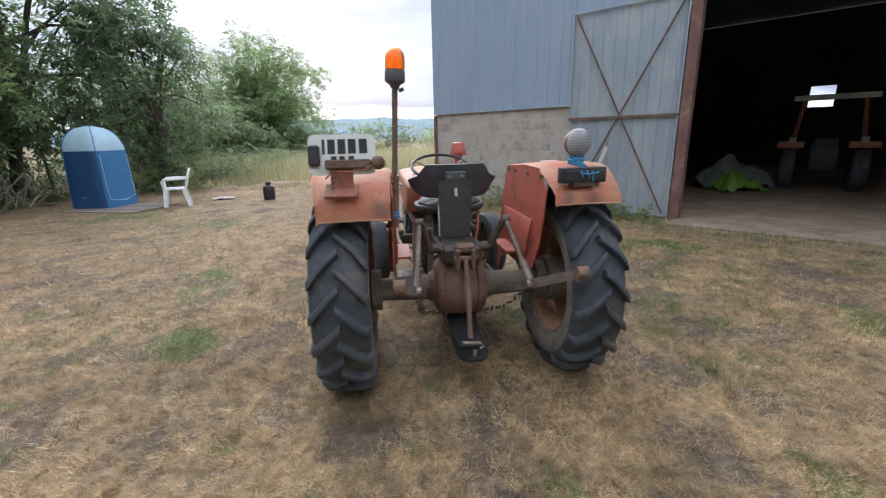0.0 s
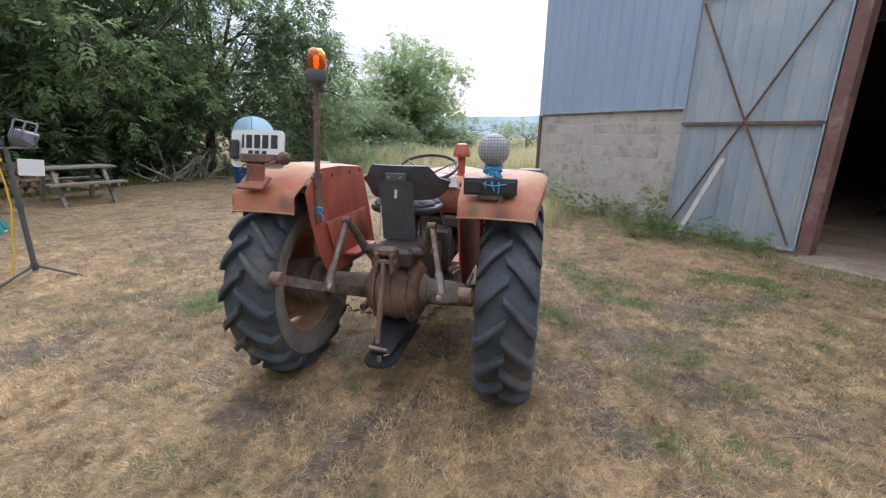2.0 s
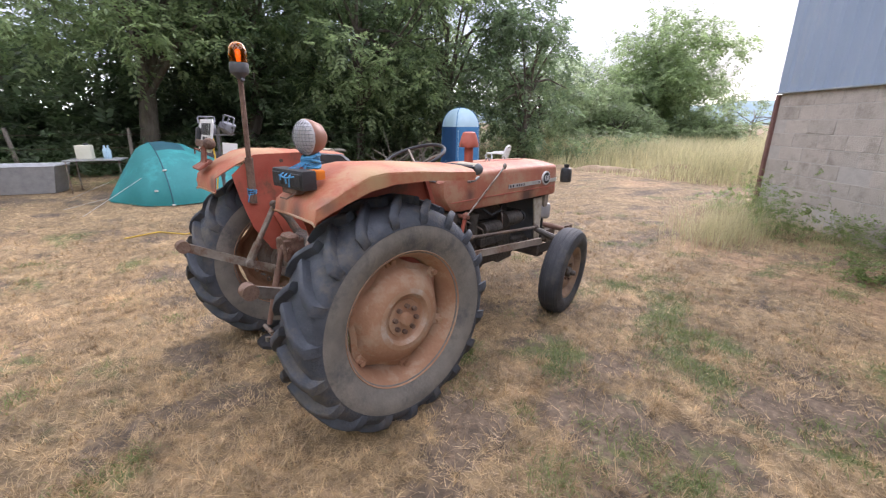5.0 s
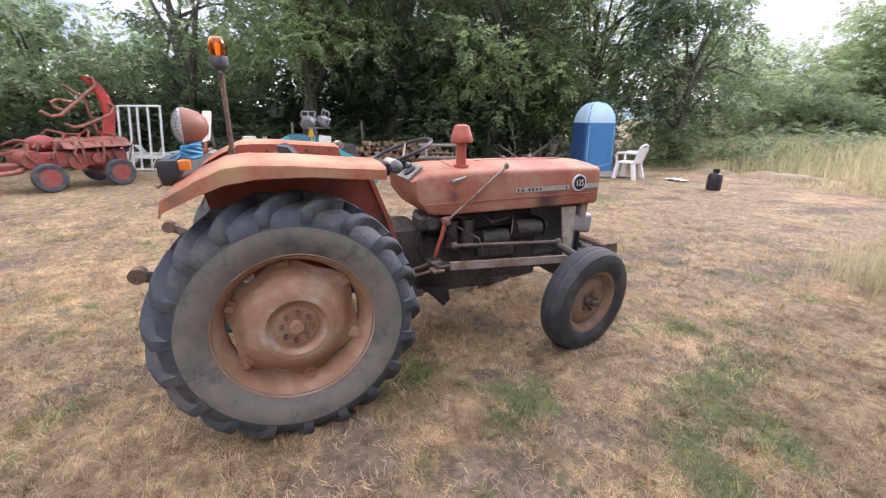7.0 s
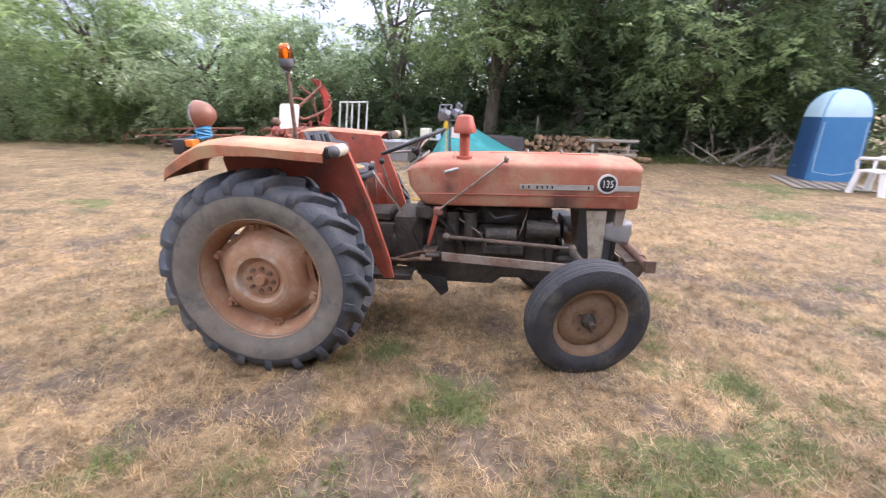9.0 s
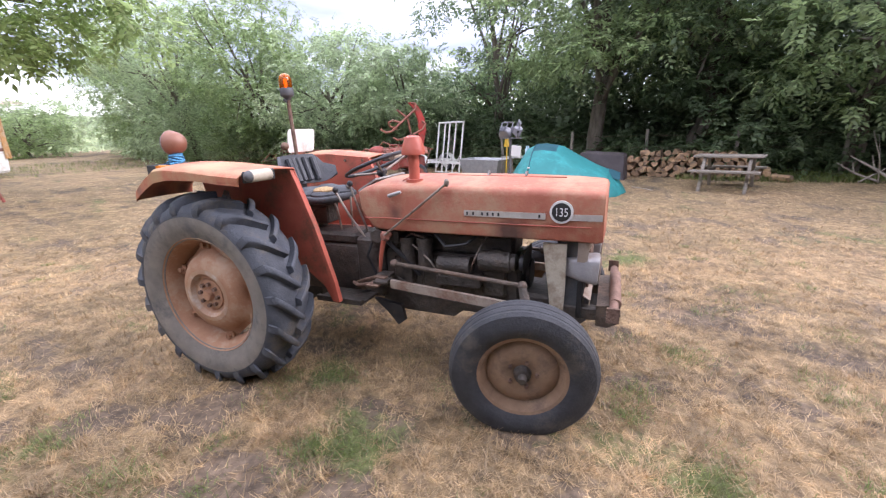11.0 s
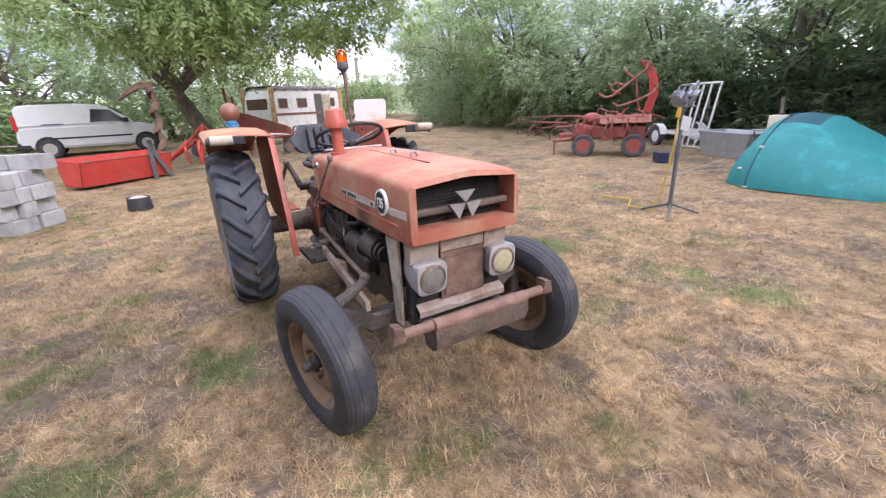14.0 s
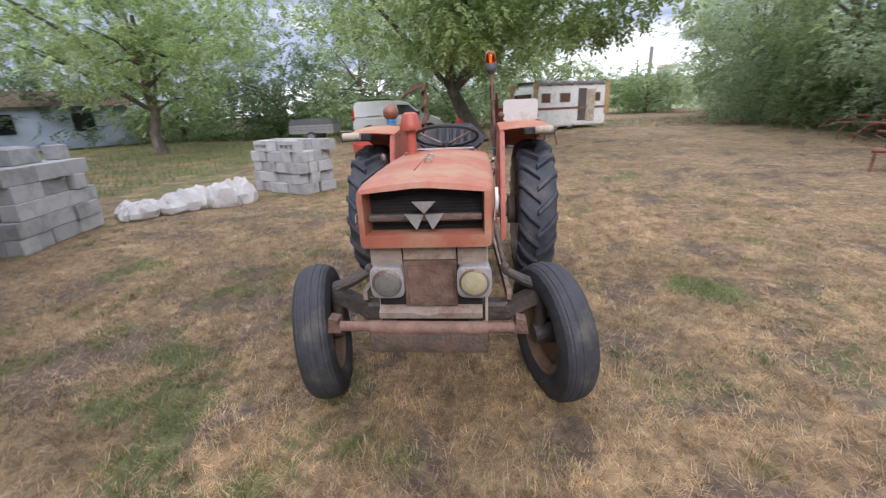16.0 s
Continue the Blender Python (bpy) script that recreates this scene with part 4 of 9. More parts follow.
    for i in range(8):
        a = 2 * math.pi * i / 8
        bm = B()
        y, z = 0.068 * math.cos(a), 0.068 * math.sin(a)
        rod(bm, (0.09 * s, y, z), (0.115 * s, y, z), 0.0125, n=6)
        part("wheel_nut", bm, RUST, hub, smooth=30)
    bm = B()
    lathe(bm, [(0.15, -0.14 * s), (0.15, 0.02 * s), (0.001, 0.02 * s), (0.001, -0.14 * s)], 28, AXLE)
    part("brake_drum", bm, CAST, w, "grey brake drum")


def front_wheel(side, x, y, steer, lean):
    w = new("front_wheel")
    w.parent = tractor
    w["label"] = "narrow ribbed front tyre on a rusty orange rim"
    w.matrix_basis = pose(x, y, 0.328, 0, lean, steer)
    s = side
    bm = B()
    R = 0.366
    prof = [(R, -0.010), (R, 0.011), (R - 0.004, 0.015), (R - 0.004, 0.021), (R - 0.002, 0.026), (R - 0.006, 0.048), (R - 0.010, 0.051), (R - 0.012, 0.058), (R - 0.012, 0.062), (R - 0.026, 0.078), (0.30, 0.090),
            (0.268, 0.091), (0.238, 0.082), (0.218, 0.066), (0.208, 0.058)]
    prof = prof + [(r, -h) for r, h in prof[::-1][:-1]]
    tyre_ring(bm, prof, 72)
    for v in bm.verts:
        sink = -0.318 - v.co.z
        if sink > 0:
            v.co.z += sink * 0.9
            v.co.x *= 1 + 3.0 * sink
    part("tyre", bm, TYRE_FRONT, w, "worn black three-rib tyre, slightly flat", 30)
    bm = B()
    lathe(bm, [(0.222, 0.068 * s), (0.226, 0.062 * s), (0.206, 0.056 * s), (0.192, 0.03 * s), (0.188, 0.0), (0.180, -0.02 * s), (0.195, -0.055 * s), (0.226, -0.062 * s), (0.222, -0.068 * s),
               (0.190, -0.05 * s), (0.172, -0.02 * s), (0.176, 0.0), (0.182, 0.03 * s), (0.204, 0.062 * s)], 44, AXLE, closed=True)
    part("rim", bm, RIM_FRONT, w, "rusty orange rim")
    bm = B()
    lathe(bm, [(0.001, 0.025 * s), (0.06, 0.025 * s), (0.085, 0.04 * s), (0.125, 0.040 * s), (0.155, 0.026 * s), (0.182, 0.006 * s), (0.182, -0.004 * s), (0.15, 0.016 * s), (0.12, 0.03 * s), (0.085, 0.03 * s), (0.001, 0.012 * s)], 40, AXLE)
    d = part("disc", bm, RIM_FRONT, w, "rusty orange wheel disc")
    bm = B()
    lathe(bm, [(0.001, 0.100 * s), (0.016, 0.100 * s), (0.021, 0.088 * s), (0.022, 0.064 * s), (0.036, 0.062 * s), (0.042, 0.045 * s), (0.045, 0.02 * s), (0.001, 0.01 * s)], 20, AXLE)
    part("hub", bm, OILY, w, "greasy black hub")
    for i in range(5):
        a = 2 * math.pi * i / 5
        bm = B()
        yy, zz = 0.070 * math.cos(a), 0.070 * math.sin(a)
        rod(bm, (0.03 * s, yy, zz), (0.052 * s, yy, zz), 0.010, n=6)
        part("wheel_nut", bm, RUST, d, smooth=30)
    bm = B()
    lathe(bm, [(0.001, -0.10 * s), (0.05, -0.10 * s), (0.06, -0.03 * s), (0.07, 0.01 * s), (0.001, 0.012 * s)], 24, AXLE)
    part("hub_back", bm, OILY, w)


rear_wheel(1, 0.71)
rear_wheel(-1, -0.71)
front_wheel(1, 0.628, 1.835, 11, 4.0)
front_wheel(-1, -0.60, 1.835, 17, 3.0)


def fender(side):
    f = new("fender")
    f.parent = tractor
    f["label"] = "faded red fender with scraped edges"
    f.matrix_basis = pose(0.0 if side > 0 else 0.03, 0, 0)
    s = side
    low = 1.135 if side > 0 else 1.10
    prof = [(0.42, 1.292), (0.30, 1.300), (0.05, 1.322), (-0.14, 1.330), (-0.22, 1.320), (-0.32, 1.275), (-0.41, 1.225), (-0.450, 1.190), (-0.462, low)]
    xs = [(0.435, -0.012), (0.452, 0.0), (0.60, 0.012), (0.76, 0.008), (0.845, -0.004), (0.862, -0.018), (0.866, -0.06)]
    rows = []
    for y, z in prof:
        taper = 0.0 if y > -0.2 else (y + 0.2) * 0.18
        rows.append([(s * (x + (taper if x > 0.7 else -taper * 0.3)), y, z + (dz if z > 1.195 else dz * 0.25)) for x, dz in xs])
    bm = sheet(B(), rows, 0.006)
    part("top_panel", bm, RED, f, "faded orange-red top panel", 40)
    bm = B()
    prism(bm, [(0.41, 1.29), (0.445, 1.20), (0.54, 0.95), (0.64, 0.60), (0.665, 0.47), (0.60, 0.455), (0.545, 0.56), (0.44, 0.64), (0.20, 0.65), (-0.06, 0.65), (-0.17, 0.70), (-0.27, 0.86), (-0.33, 1.06), (-0.36, 1.20),
               (-0.22, 1.315), (0.05, 1.318)], s * 0.433, s * 0.441, SIDE)
    part("inner_panel", bm, REDD, f, "dull red inner panel")
    bm = B()
    prism(bm, [(0.41, 1.28), (0.445, 1.20), (0.54, 0.95), (0.645, 0.60), (0.667, 0.47), (0.640, 0.47), (0.62, 0.60), (0.515, 0.95), (0.42, 1.20), (0.39, 1.28)], s * 0.443, s * 0.470, SIDE)
    part("front_flange", bm, REDD, f, "red front flange")
    bm = B()
    box(bm, min(s * 0.432, s * 0.33), max(s * 0.432, s * 0.33), 0.05, 0.40, 0.74, 0.755, bevel=0.003)
    part("step_bracket", bm, REDD, f)
    bm = B()
    loft(bm, [[(s * 0.431, y0, z), (s * 0.431, y1, z), (s * x, y1, z), (s * x, y0, z)] for z, x, y0, y1 in ((0.74, 0.428, -0.05, 0.46), (0.755, 0.420, -0.07, 0.46), (0.86, 0.417, -0.11, 0.44), (0.985, 0.420, -0.16, 0.42), (1.0, 0.428, -0.16, 0.42))])
    part("toolbox", bm, REDD, f, "boxed red panel with worn edges", 30)
    bm = B()
    rim_line = []
    for y, z1, z0 in ((0.42, 1.275, 1.246), (0.1, 1.297, 1.258), (-0.10, 1.305, 1.258), (-0.22, 1.298, 1.240), (-0.32, 1.255, 1.200), (-0.41, 1.205, 1.158), (-0.450, 1.172, 1.138), (-0.460, 1.145, 1.128)):
        x = s * (0.8665 + (0.0 if y > -0.2 else (y + 0.2) * 0.18))
        rim_line.append([(x, y, z1), (x, y, z0)])
    sheet(bm, rim_line, 0.006)
    part("outer_skirt", bm, RED, f, "faded red side skirt")
    bm = B()
    tube(bm, [(x, y - 0.001, z) for x, y, z in rows[-1]], 0.0055, 6)
    part("worn_edge", bm, RIM, f, "edge worn down to dusty primer")
    for y in (-0.27, -0.05, 0.2, 0.36):
        bm = B()
        rod(bm, (s * 0.425, y, 1.27), (s * 0.445, y, 1.27), 0.012, n=6)
        part("bolt", bm, RUST, f)
    # front side lamp
    lamp = new("side_lamp")
    lamp.parent = f
    lamp["label"] = "dirty front side lamp"
    bm = B()
    box(bm, min(s * 0.62, s * 0.84), max(s * 0.62, s * 0.84), 0.42, 0.445, 1.245, 1.305, bevel=0.008)
    part("lamp_base", bm, BLACK, lamp)
    bm = B()
    rod(bm, (s * 0.70, 0.472, 1.282), (s * 0.835, 0.472, 1.282), 0.031, n=20)
    part("lens", bm, BEIGE, lamp, "dirty white lens")
    bm = B()
    lathe(bm, [(0.001, 0.026), (0.012, 0.024), (0.024, 0.014), (0.031, 0.0), (0.001, 0.0)], 20, pose(s * 0.8355, 0.472, 1.282, 0, 90 * s, 0))
    part("end_cap", bm, DARK_GREY, lamp)


fender(1)
fender(-1)


def hood_ring(y, hw, zb, zs, zt, bulge=0.0):
    half = [(hw * 0.955, zb), (hw * 0.99, zb + 0.008), (hw, zb + 0.025), (hw + bulge, (zb + zs) / 2), (hw, zs - 0.012), (hw * 0.992, zs + 0.004), (hw * 0.965, zs + 0.019), (hw * 0.90, zs + 0.030), (hw * 0.55, zs + (zt - zs) * 0.80), (hw * 0.12, zt)]
    return [Vector((x, y, z)) for x, z in half] + [Vector((-x, y, z)) for x, z in half[::-1]]


def build_bonnet():
    b = new("bonnet")
    b.parent = tractor
    b["label"] = "faded orange-red bonnet with scuffed silver side strip"
    def rear_y(z):
        return float(np.interp(z, (0.90, 0.95, 1.0, 1.06, 1.11, 1.135, 1.16, 1.20), (0.85, 0.80, 0.76, 0.732, 0.728, 0.748, 0.785, 0.85)))

    def rear_ring(k, *a):
        return [Vector((p.x, rear_y(p.z) * (1 - k) + 0.94 * k, p.z)) for p in hood_ring(0, *a)]

    rings = [rear_ring(0.0, 0.258, 0.912, 1.13, 1.190), rear_ring(0.08, 0.279, 0.908, 1.137, 1.197), rear_ring(0.35, 0.289, 0.906, 1.142, 1.202), hood_ring(0.95, 0.297, 0.905, 1.15, 1.210, 0.003), hood_ring(1.3, 0.303, 0.905, 1.152, 1.216, 0.004),
             hood_ring(1.7, 0.304, 0.905, 1.148, 1.213, 0.004), hood_ring(2.0, 0.298, 0.905, 1.142, 1.204, 0.003), hood_ring(2.13, 0.287, 0.90, 1.135, 1.194), hood_ring(2.158, 0.280, 0.906, 1.130, 1.187)]
    bm = B()
    loft(bm, rings, caps=False)
    front = [Vector((max(-0.252, min(0.252, p.x)), 2.168, max(0.962, min(p.z, 1.166 - 0.09 * abs(p.x))))) for p in rings[-1]]
    back = [Vector((p.x * 0.97, 2.06, p.z)) for p in front]
    loft(bm, [rings[-1], front, back], caps=False)
    cap = [bm.verts.new(p) for p in rings[0]]
    for i in range(9):
        bm.faces.new((cap[i], cap[19 - i], cap[18 - i], cap[i + 1]))
    bmesh.ops.remove_doubles(bm, verts=bm.verts[:], dist=1e-4)
    part("shell", bm, RED_BONNET, b, "faded orange-red sheet metal")
    bm = B()
    prism(bm, [(x, z) for x, z in ((-0.262, 0.93), (0.262, 0.93), (0.262, 1.155), (-0.262, 1.155))], 2.05, 2.062, FRONT)
    for i in range(15):
        z = 0.945 + i * 0.0145
        box(bm, -0.26, 0.26, 2.062, 2.067, z, z + 0.006)
    g = part("grille", bm, MATT_BLACK, b, "black slatted grille")
    bm = B()
    box(bm, -0.245, 0.245, 2.10, 2.135, 1.014, 1.044, bevel=0.008)
    part("grille_bar", bm, WORN_IRON, b, "dull grey bar across the grille")
    # triangular emblem of three plain shapes
    em = new("emblem")
    em.parent = b
    em["label"] = "pale grey emblem of three triangles"
    for poly in ([(0.0, 1.050), (-0.050, 1.102), (0.050, 1.102)], [(-0.034, 0.980), (-0.084, 1.050), (-0.002, 1.046)], [(0.034, 0.980), (0.084, 1.050), (0.002, 1.046)]):
        bm = B()
        prism(bm, poly, 2.136, 2.146, FRONT)
        part("triangle", bm, SILVER, em, smooth=0)
    for s in (1, -1):
        bm = B()
        for y0, y1, z0, z1, mat_ in ((1.435, 1.875, 1.020, 1.052, ALU), (1.99, 2.15, 1.018, 1.050, ALU)):
            rows = [[(s * (0.3120 if y < 1.9 else 0.3085 - (y - 1.95) * 0.07), y, z) for z in (z0, z1)] for y in np.linspace(y0, y1, 6)]
            sheet(bm, rows, 0.003)
        strip = part("side_strip", bm, ALU, b, "scuffed silver trim strip")
        # worn brand lettering as plain bars
        for y in (1.455, 1.49, 1.54, 1.57, 1.60, 1.63, 1.845):
            bm = B()
            box(bm, s * 0.3150 - 0.001, s * 0.3150 + 0.002, y - 0.005, y + 0.005, 1.028, 1.045)
            part("letter_bar", bm, INK, strip, smooth=0)
        bm = B()
        rod(bm, (s * 0.303, 1.954, 1.062), (s * 0.316, 1.954, 1.062), 0.058, n=36)
        badge = part("badge", bm, WHITE, b, "round black and white model badge")
        bm = B()
        rod(bm, (s * 0.3155, 1.954, 1.062), (s * 0.318, 1.954, 1.062), 0.047, n=36)
        part("badge_face", bm, INK, badge)
        turn = Matrix(((0, 0, s, s * 0.319), (s, 0, 0, 1.954), (0, 1, 0, 1.060), (0, 0, 0, 1)))
        text_mesh("badge_digits", "135", 0.046, WHITE_PLASTIC, badge, turn @ Matrix.Diagonal((1.0, 1.35, 1, 1)))
        # seam, catch and clips
        bm = B()
        tube(bm, [(s * 0.309, y, z) for y, z in ((0.80, 0.982), (0.95, 0.984), (1.3, 0.985), (1.75, 0.985), (2.1, 0.987))], 0.0035, 6)
        part("seam", bm, REDD, b)
        bm = B()
        rod(bm, (s * 0.295, 0.98, 1.115), (s * 0.325, 0.98, 1.12), 0.010)
        tube(bm, [(s * 0.325, 0.98, 1.12), (s * 0.33, 1.02, 1.13), (s * 0.328, 1.06, 1.145)], [0.010, 0.012, 0.008], 8)
        part("catch", bm, SILVER, b, "chrome bonnet catch")
    bm = B()
    tube(bm, [(-0.27, 1.02, 1.155), (-0.20, 1.02, 1.197), (-0.06, 1.02, 1.2115), (0.06, 1.02, 1.2115), (0.2, 1.02, 1.197), (0.27, 1.02, 1.155)], 0.003, 6)
    tube(bm, [(0.06, 1.25, 1.2155), (0.06, 1.95, 1.2075)], 0.003, 6)
    part("top_seam", bm, REDD, b)
    for x, y in ((0.03, 1.50), (0.02, 1.72)):
        bm = B()
        tube(bm, [(x - 0.02, y, 1.213), (x - 0.012, y, 1.232), (x + 0.012, y, 1.232), (x + 0.02, y, 1.213)], 0.006, 8)
        part("top_clip", bm, SILVER, b)
    # instrument panel
    bm = B()
    slant = pose(0, 0.778, 1.152, 33)
    bm = B()
    prism(bm, [(-0.235, -0.062), (0.235, -0.062), (0.20, 0.065), (-0.20, 0.065)], 0.008, 0.020, slant)
    d = part("dashboard", bm, SILVER, b, "dull silver instrument panel")
    for x, y, r in ((-0.13, 0.0, 0.042), (0.13, 0.0, 0.042), (0.045, 0.03, 0.022), (-0.045, 0.03, 0.022)):
        bm = B()
        rod(bm, slant @ Vector((x, y, 0.018)), slant @ Vector((x, y, 0.030)), r, n=20)
        part("gauge", bm, BLACK, d, "black round gauge")


build_bonnet()


def build_precleaner():
    p = new("pre_cleaner")
    p.parent = tractor
    p["label"] = "red air pre-cleaner stack with mushroom cap"
    bm = B()
    rod(bm, (0.195, 1.09, 1.16), (0.195, 1.09, 1.36), 0.032, n=20)
    lathe(bm, [(0.001, 1.17), (0.05, 1.17), (0.05, 1.205), (0.001, 1.205)], 20, pose(0.195, 1.09, 0))
    part("pipe", bm, REDD, p)
    bm = B()
    lathe(bm, [(0.03, 1.345), (0.068, 1.345), (0.071, 1.362), (0.064, 1.388), (0.055, 1.420), (0.047, 1.443), (0.03, 1.452), (0.001, 1.453)], 24, pose(0.195, 1.09, 0))
    part("cap", bm, REDD, p)


build_precleaner()


def build_seat():
    s = new("seat")
    s.parent = tractor
    s["label"] = "worn black pan seat with torn foam cushion"
    s.matrix_basis = pose(0, 0.10, 0)
    bm = B()
    loft(bm, [[(-0.02 + 0.235 * k * math.copysign(abs(math.cos(q)) ** 0.6, math.cos(q)), 0.165 + 0.18 * k * math.copysign(abs(math.sin(q)) ** 0.6, math.sin(q)), z) for q in np.linspace(0, 2 * math.pi, 29)[:-1]]
              for z, k in ((1.015, 0.80), (1.03, 0.95), (1.05, 1.0), (1.065, 0.98), (1.07, 0.93))])
    part("seat_pan", bm, BLACK_FOAM, s, "", 50)
    bm = B()
    rows = []
    for v in np.linspace(0, 1, 8):
        row = []
        for u in np.linspace(-1, 1, 21):
            wing = max(0.0, abs(u) - 0.62) / 0.38
            drop = min(1.0, max(0.0, (abs(u) - 0.60) / 0.24))
            top = 1.338 - 0.072 * drop * drop * (3 - 2 * drop) - 0.022 * wing ** 3
            low = 1.128 + 0.058 * wing ** 2.2
            row.append((0.278 * u * (0.90 + 0.10 * v) - 0.005, -0.03 - 0.05 * v + 0.15 * abs(u) ** 2.2 + 0.02 * wing * v, low + (top - low) * v))
        rows.append(row)
    sheet(bm, rows, 0.02)
    rest = part("backrest", bm, BLACK_FOAM, s, "curved black backrest", 50)
    for u in (-0.48, -0.24, 0.0, 0.24, 0.48):
        bm = B()
        tube(bm, [(0.262 * u - 0.03, 0.004 - 0.06 * v + 0.15 * abs(u) ** 2.2, 1.145 + 0.18 * v) for v in (0.05, 0.35, 0.65, 0.95)], 0.022, 8)
        part("rib", bm, BLACK_FOAM, rest)
    bm = B()
    for x, y, r, sx, sy in ((-0.12, 0.12, 0.12, 0.95, 0.9), (0.06, 0.11, 0.125, 1.0, 0.85), (-0.10, 0.25, 0.11, 1.0, 0.8), (0.07, 0.24, 0.11, 1.1, 0.8), (-0.03, 0.04, 0.09, 1.9, 0.7)):
        ball(bm, (x, y, 1.072), r, sx, sy, 0.42, 14)
    c = part("cushion", bm, BLACK_FOAM, s)
    bm = B()
    ball(bm, (0.08, 0.24, 1.105), 0.08, 1.0, 0.9, 0.28, 14)
    part("torn_foam", bm, FOAM, c, "torn yellow foam")
    bm = B()
    loft(bm, [[(x0, -0.15 + dy, z), (x1, -0.15 + dy, z), (x1, -0.135 + dy, z), (x0, -0.135 + dy, z)] for x0, x1, z, dy in ((-0.122, 0.092, 0.865, 0.115), (-0.120, 0.092, 1.02, 0.088), (-0.118, 0.091, 1.14, 0.060), (-0.116, 0.090, 1.228, 0.036), (-0.108, 0.082, 1.240, 0.032))])
    box(bm, -0.075, 0.052, -0.118, -0.085, 1.240, 1.292, bevel=0.003)
    pl = part("back_plate", bm, DARK_GREY, s, "flat black plate behind the seat")
    bm = B()
    box(bm, -0.014, 0.004, -0.004, 0.0, -0.03, 0.03, pose(-0.006, -0.106, 1.17, -14), bevel=0.001)
    part("slot_label", bm, BEIGE, pl)
    bm = B()
    box(bm, -0.004, 0.004, -0.004, 0.0, -0.17, 0.06, pose(-0.118, -0.078, 1.06, -10), bevel=0.001)
    part("worn_edge", bm, BEIGE, pl, "edge scraped to bare metal")
    for x in (-0.04, 0.036):
        bm = B()
        rod(bm, (x - 0.012, -0.129, 1.265), (x - 0.012, -0.116, 1.265), 0.010, n=6)
        part("bolt", bm, STEEL, pl, smooth=30)
    bm = B()
    for x in (-0.12, 0.06):
        tube(bm, [(x, 0.3, 1.03), (x, 0.14, 0.98), (x, 0.06, 0.93), (x, 0.05, 0.86)], 0.018, 8)
    box(bm, -0.1, 0.04, 0.04, 0.22, 0.86, 1.01, bevel=0.01)
    part("seat_spring", bm, OILY, s)


build_seat()


def build_steering():
    st = new("steering_wheel")
    st.parent = tractor
    st["label"] = "thin black steering wheel with three spokes"
    st.matrix_basis = pose(-0.005, 0.735, 1.275, 21, 0, 0)
    bm = B()
    tube(bm, [(0.225 * math.cos(a), 0.225 * math.sin(a), 0) for a in np.linspace(0, 2 * math.pi, 41)[:-1]], 0.012, 8, closed=True)
    part("rim", bm, BLACK, st)
    for k in range(3):
        a = 2 * math.pi * k / 3 + 0.5
        bm = B()
        rod(bm, (0.03 * math.cos(a), 0.03 * math.sin(a), -0.055), (0.22 * math.cos(a), 0.22 * math.sin(a), 0), 0.008)
        part("spoke", bm, STEEL, st)
    bm = B()
    lathe(bm, [(0.001, -0.035), (0.03, -0.038), (0.036, -0.055), (0.03, -0.075), (0.001, -0.075)], 18)
    part("hub", bm, BLACK, st)
    bm = B()
    rod(bm, (0, 0, -0.04), (0, 0, -0.19), 0.021)
    part("column", bm, BLACK, st)


build_steering()


def simple(name, material, label, build):
    bm = B()
    build(bm)
    return part(name, bm, material, tractor, label)


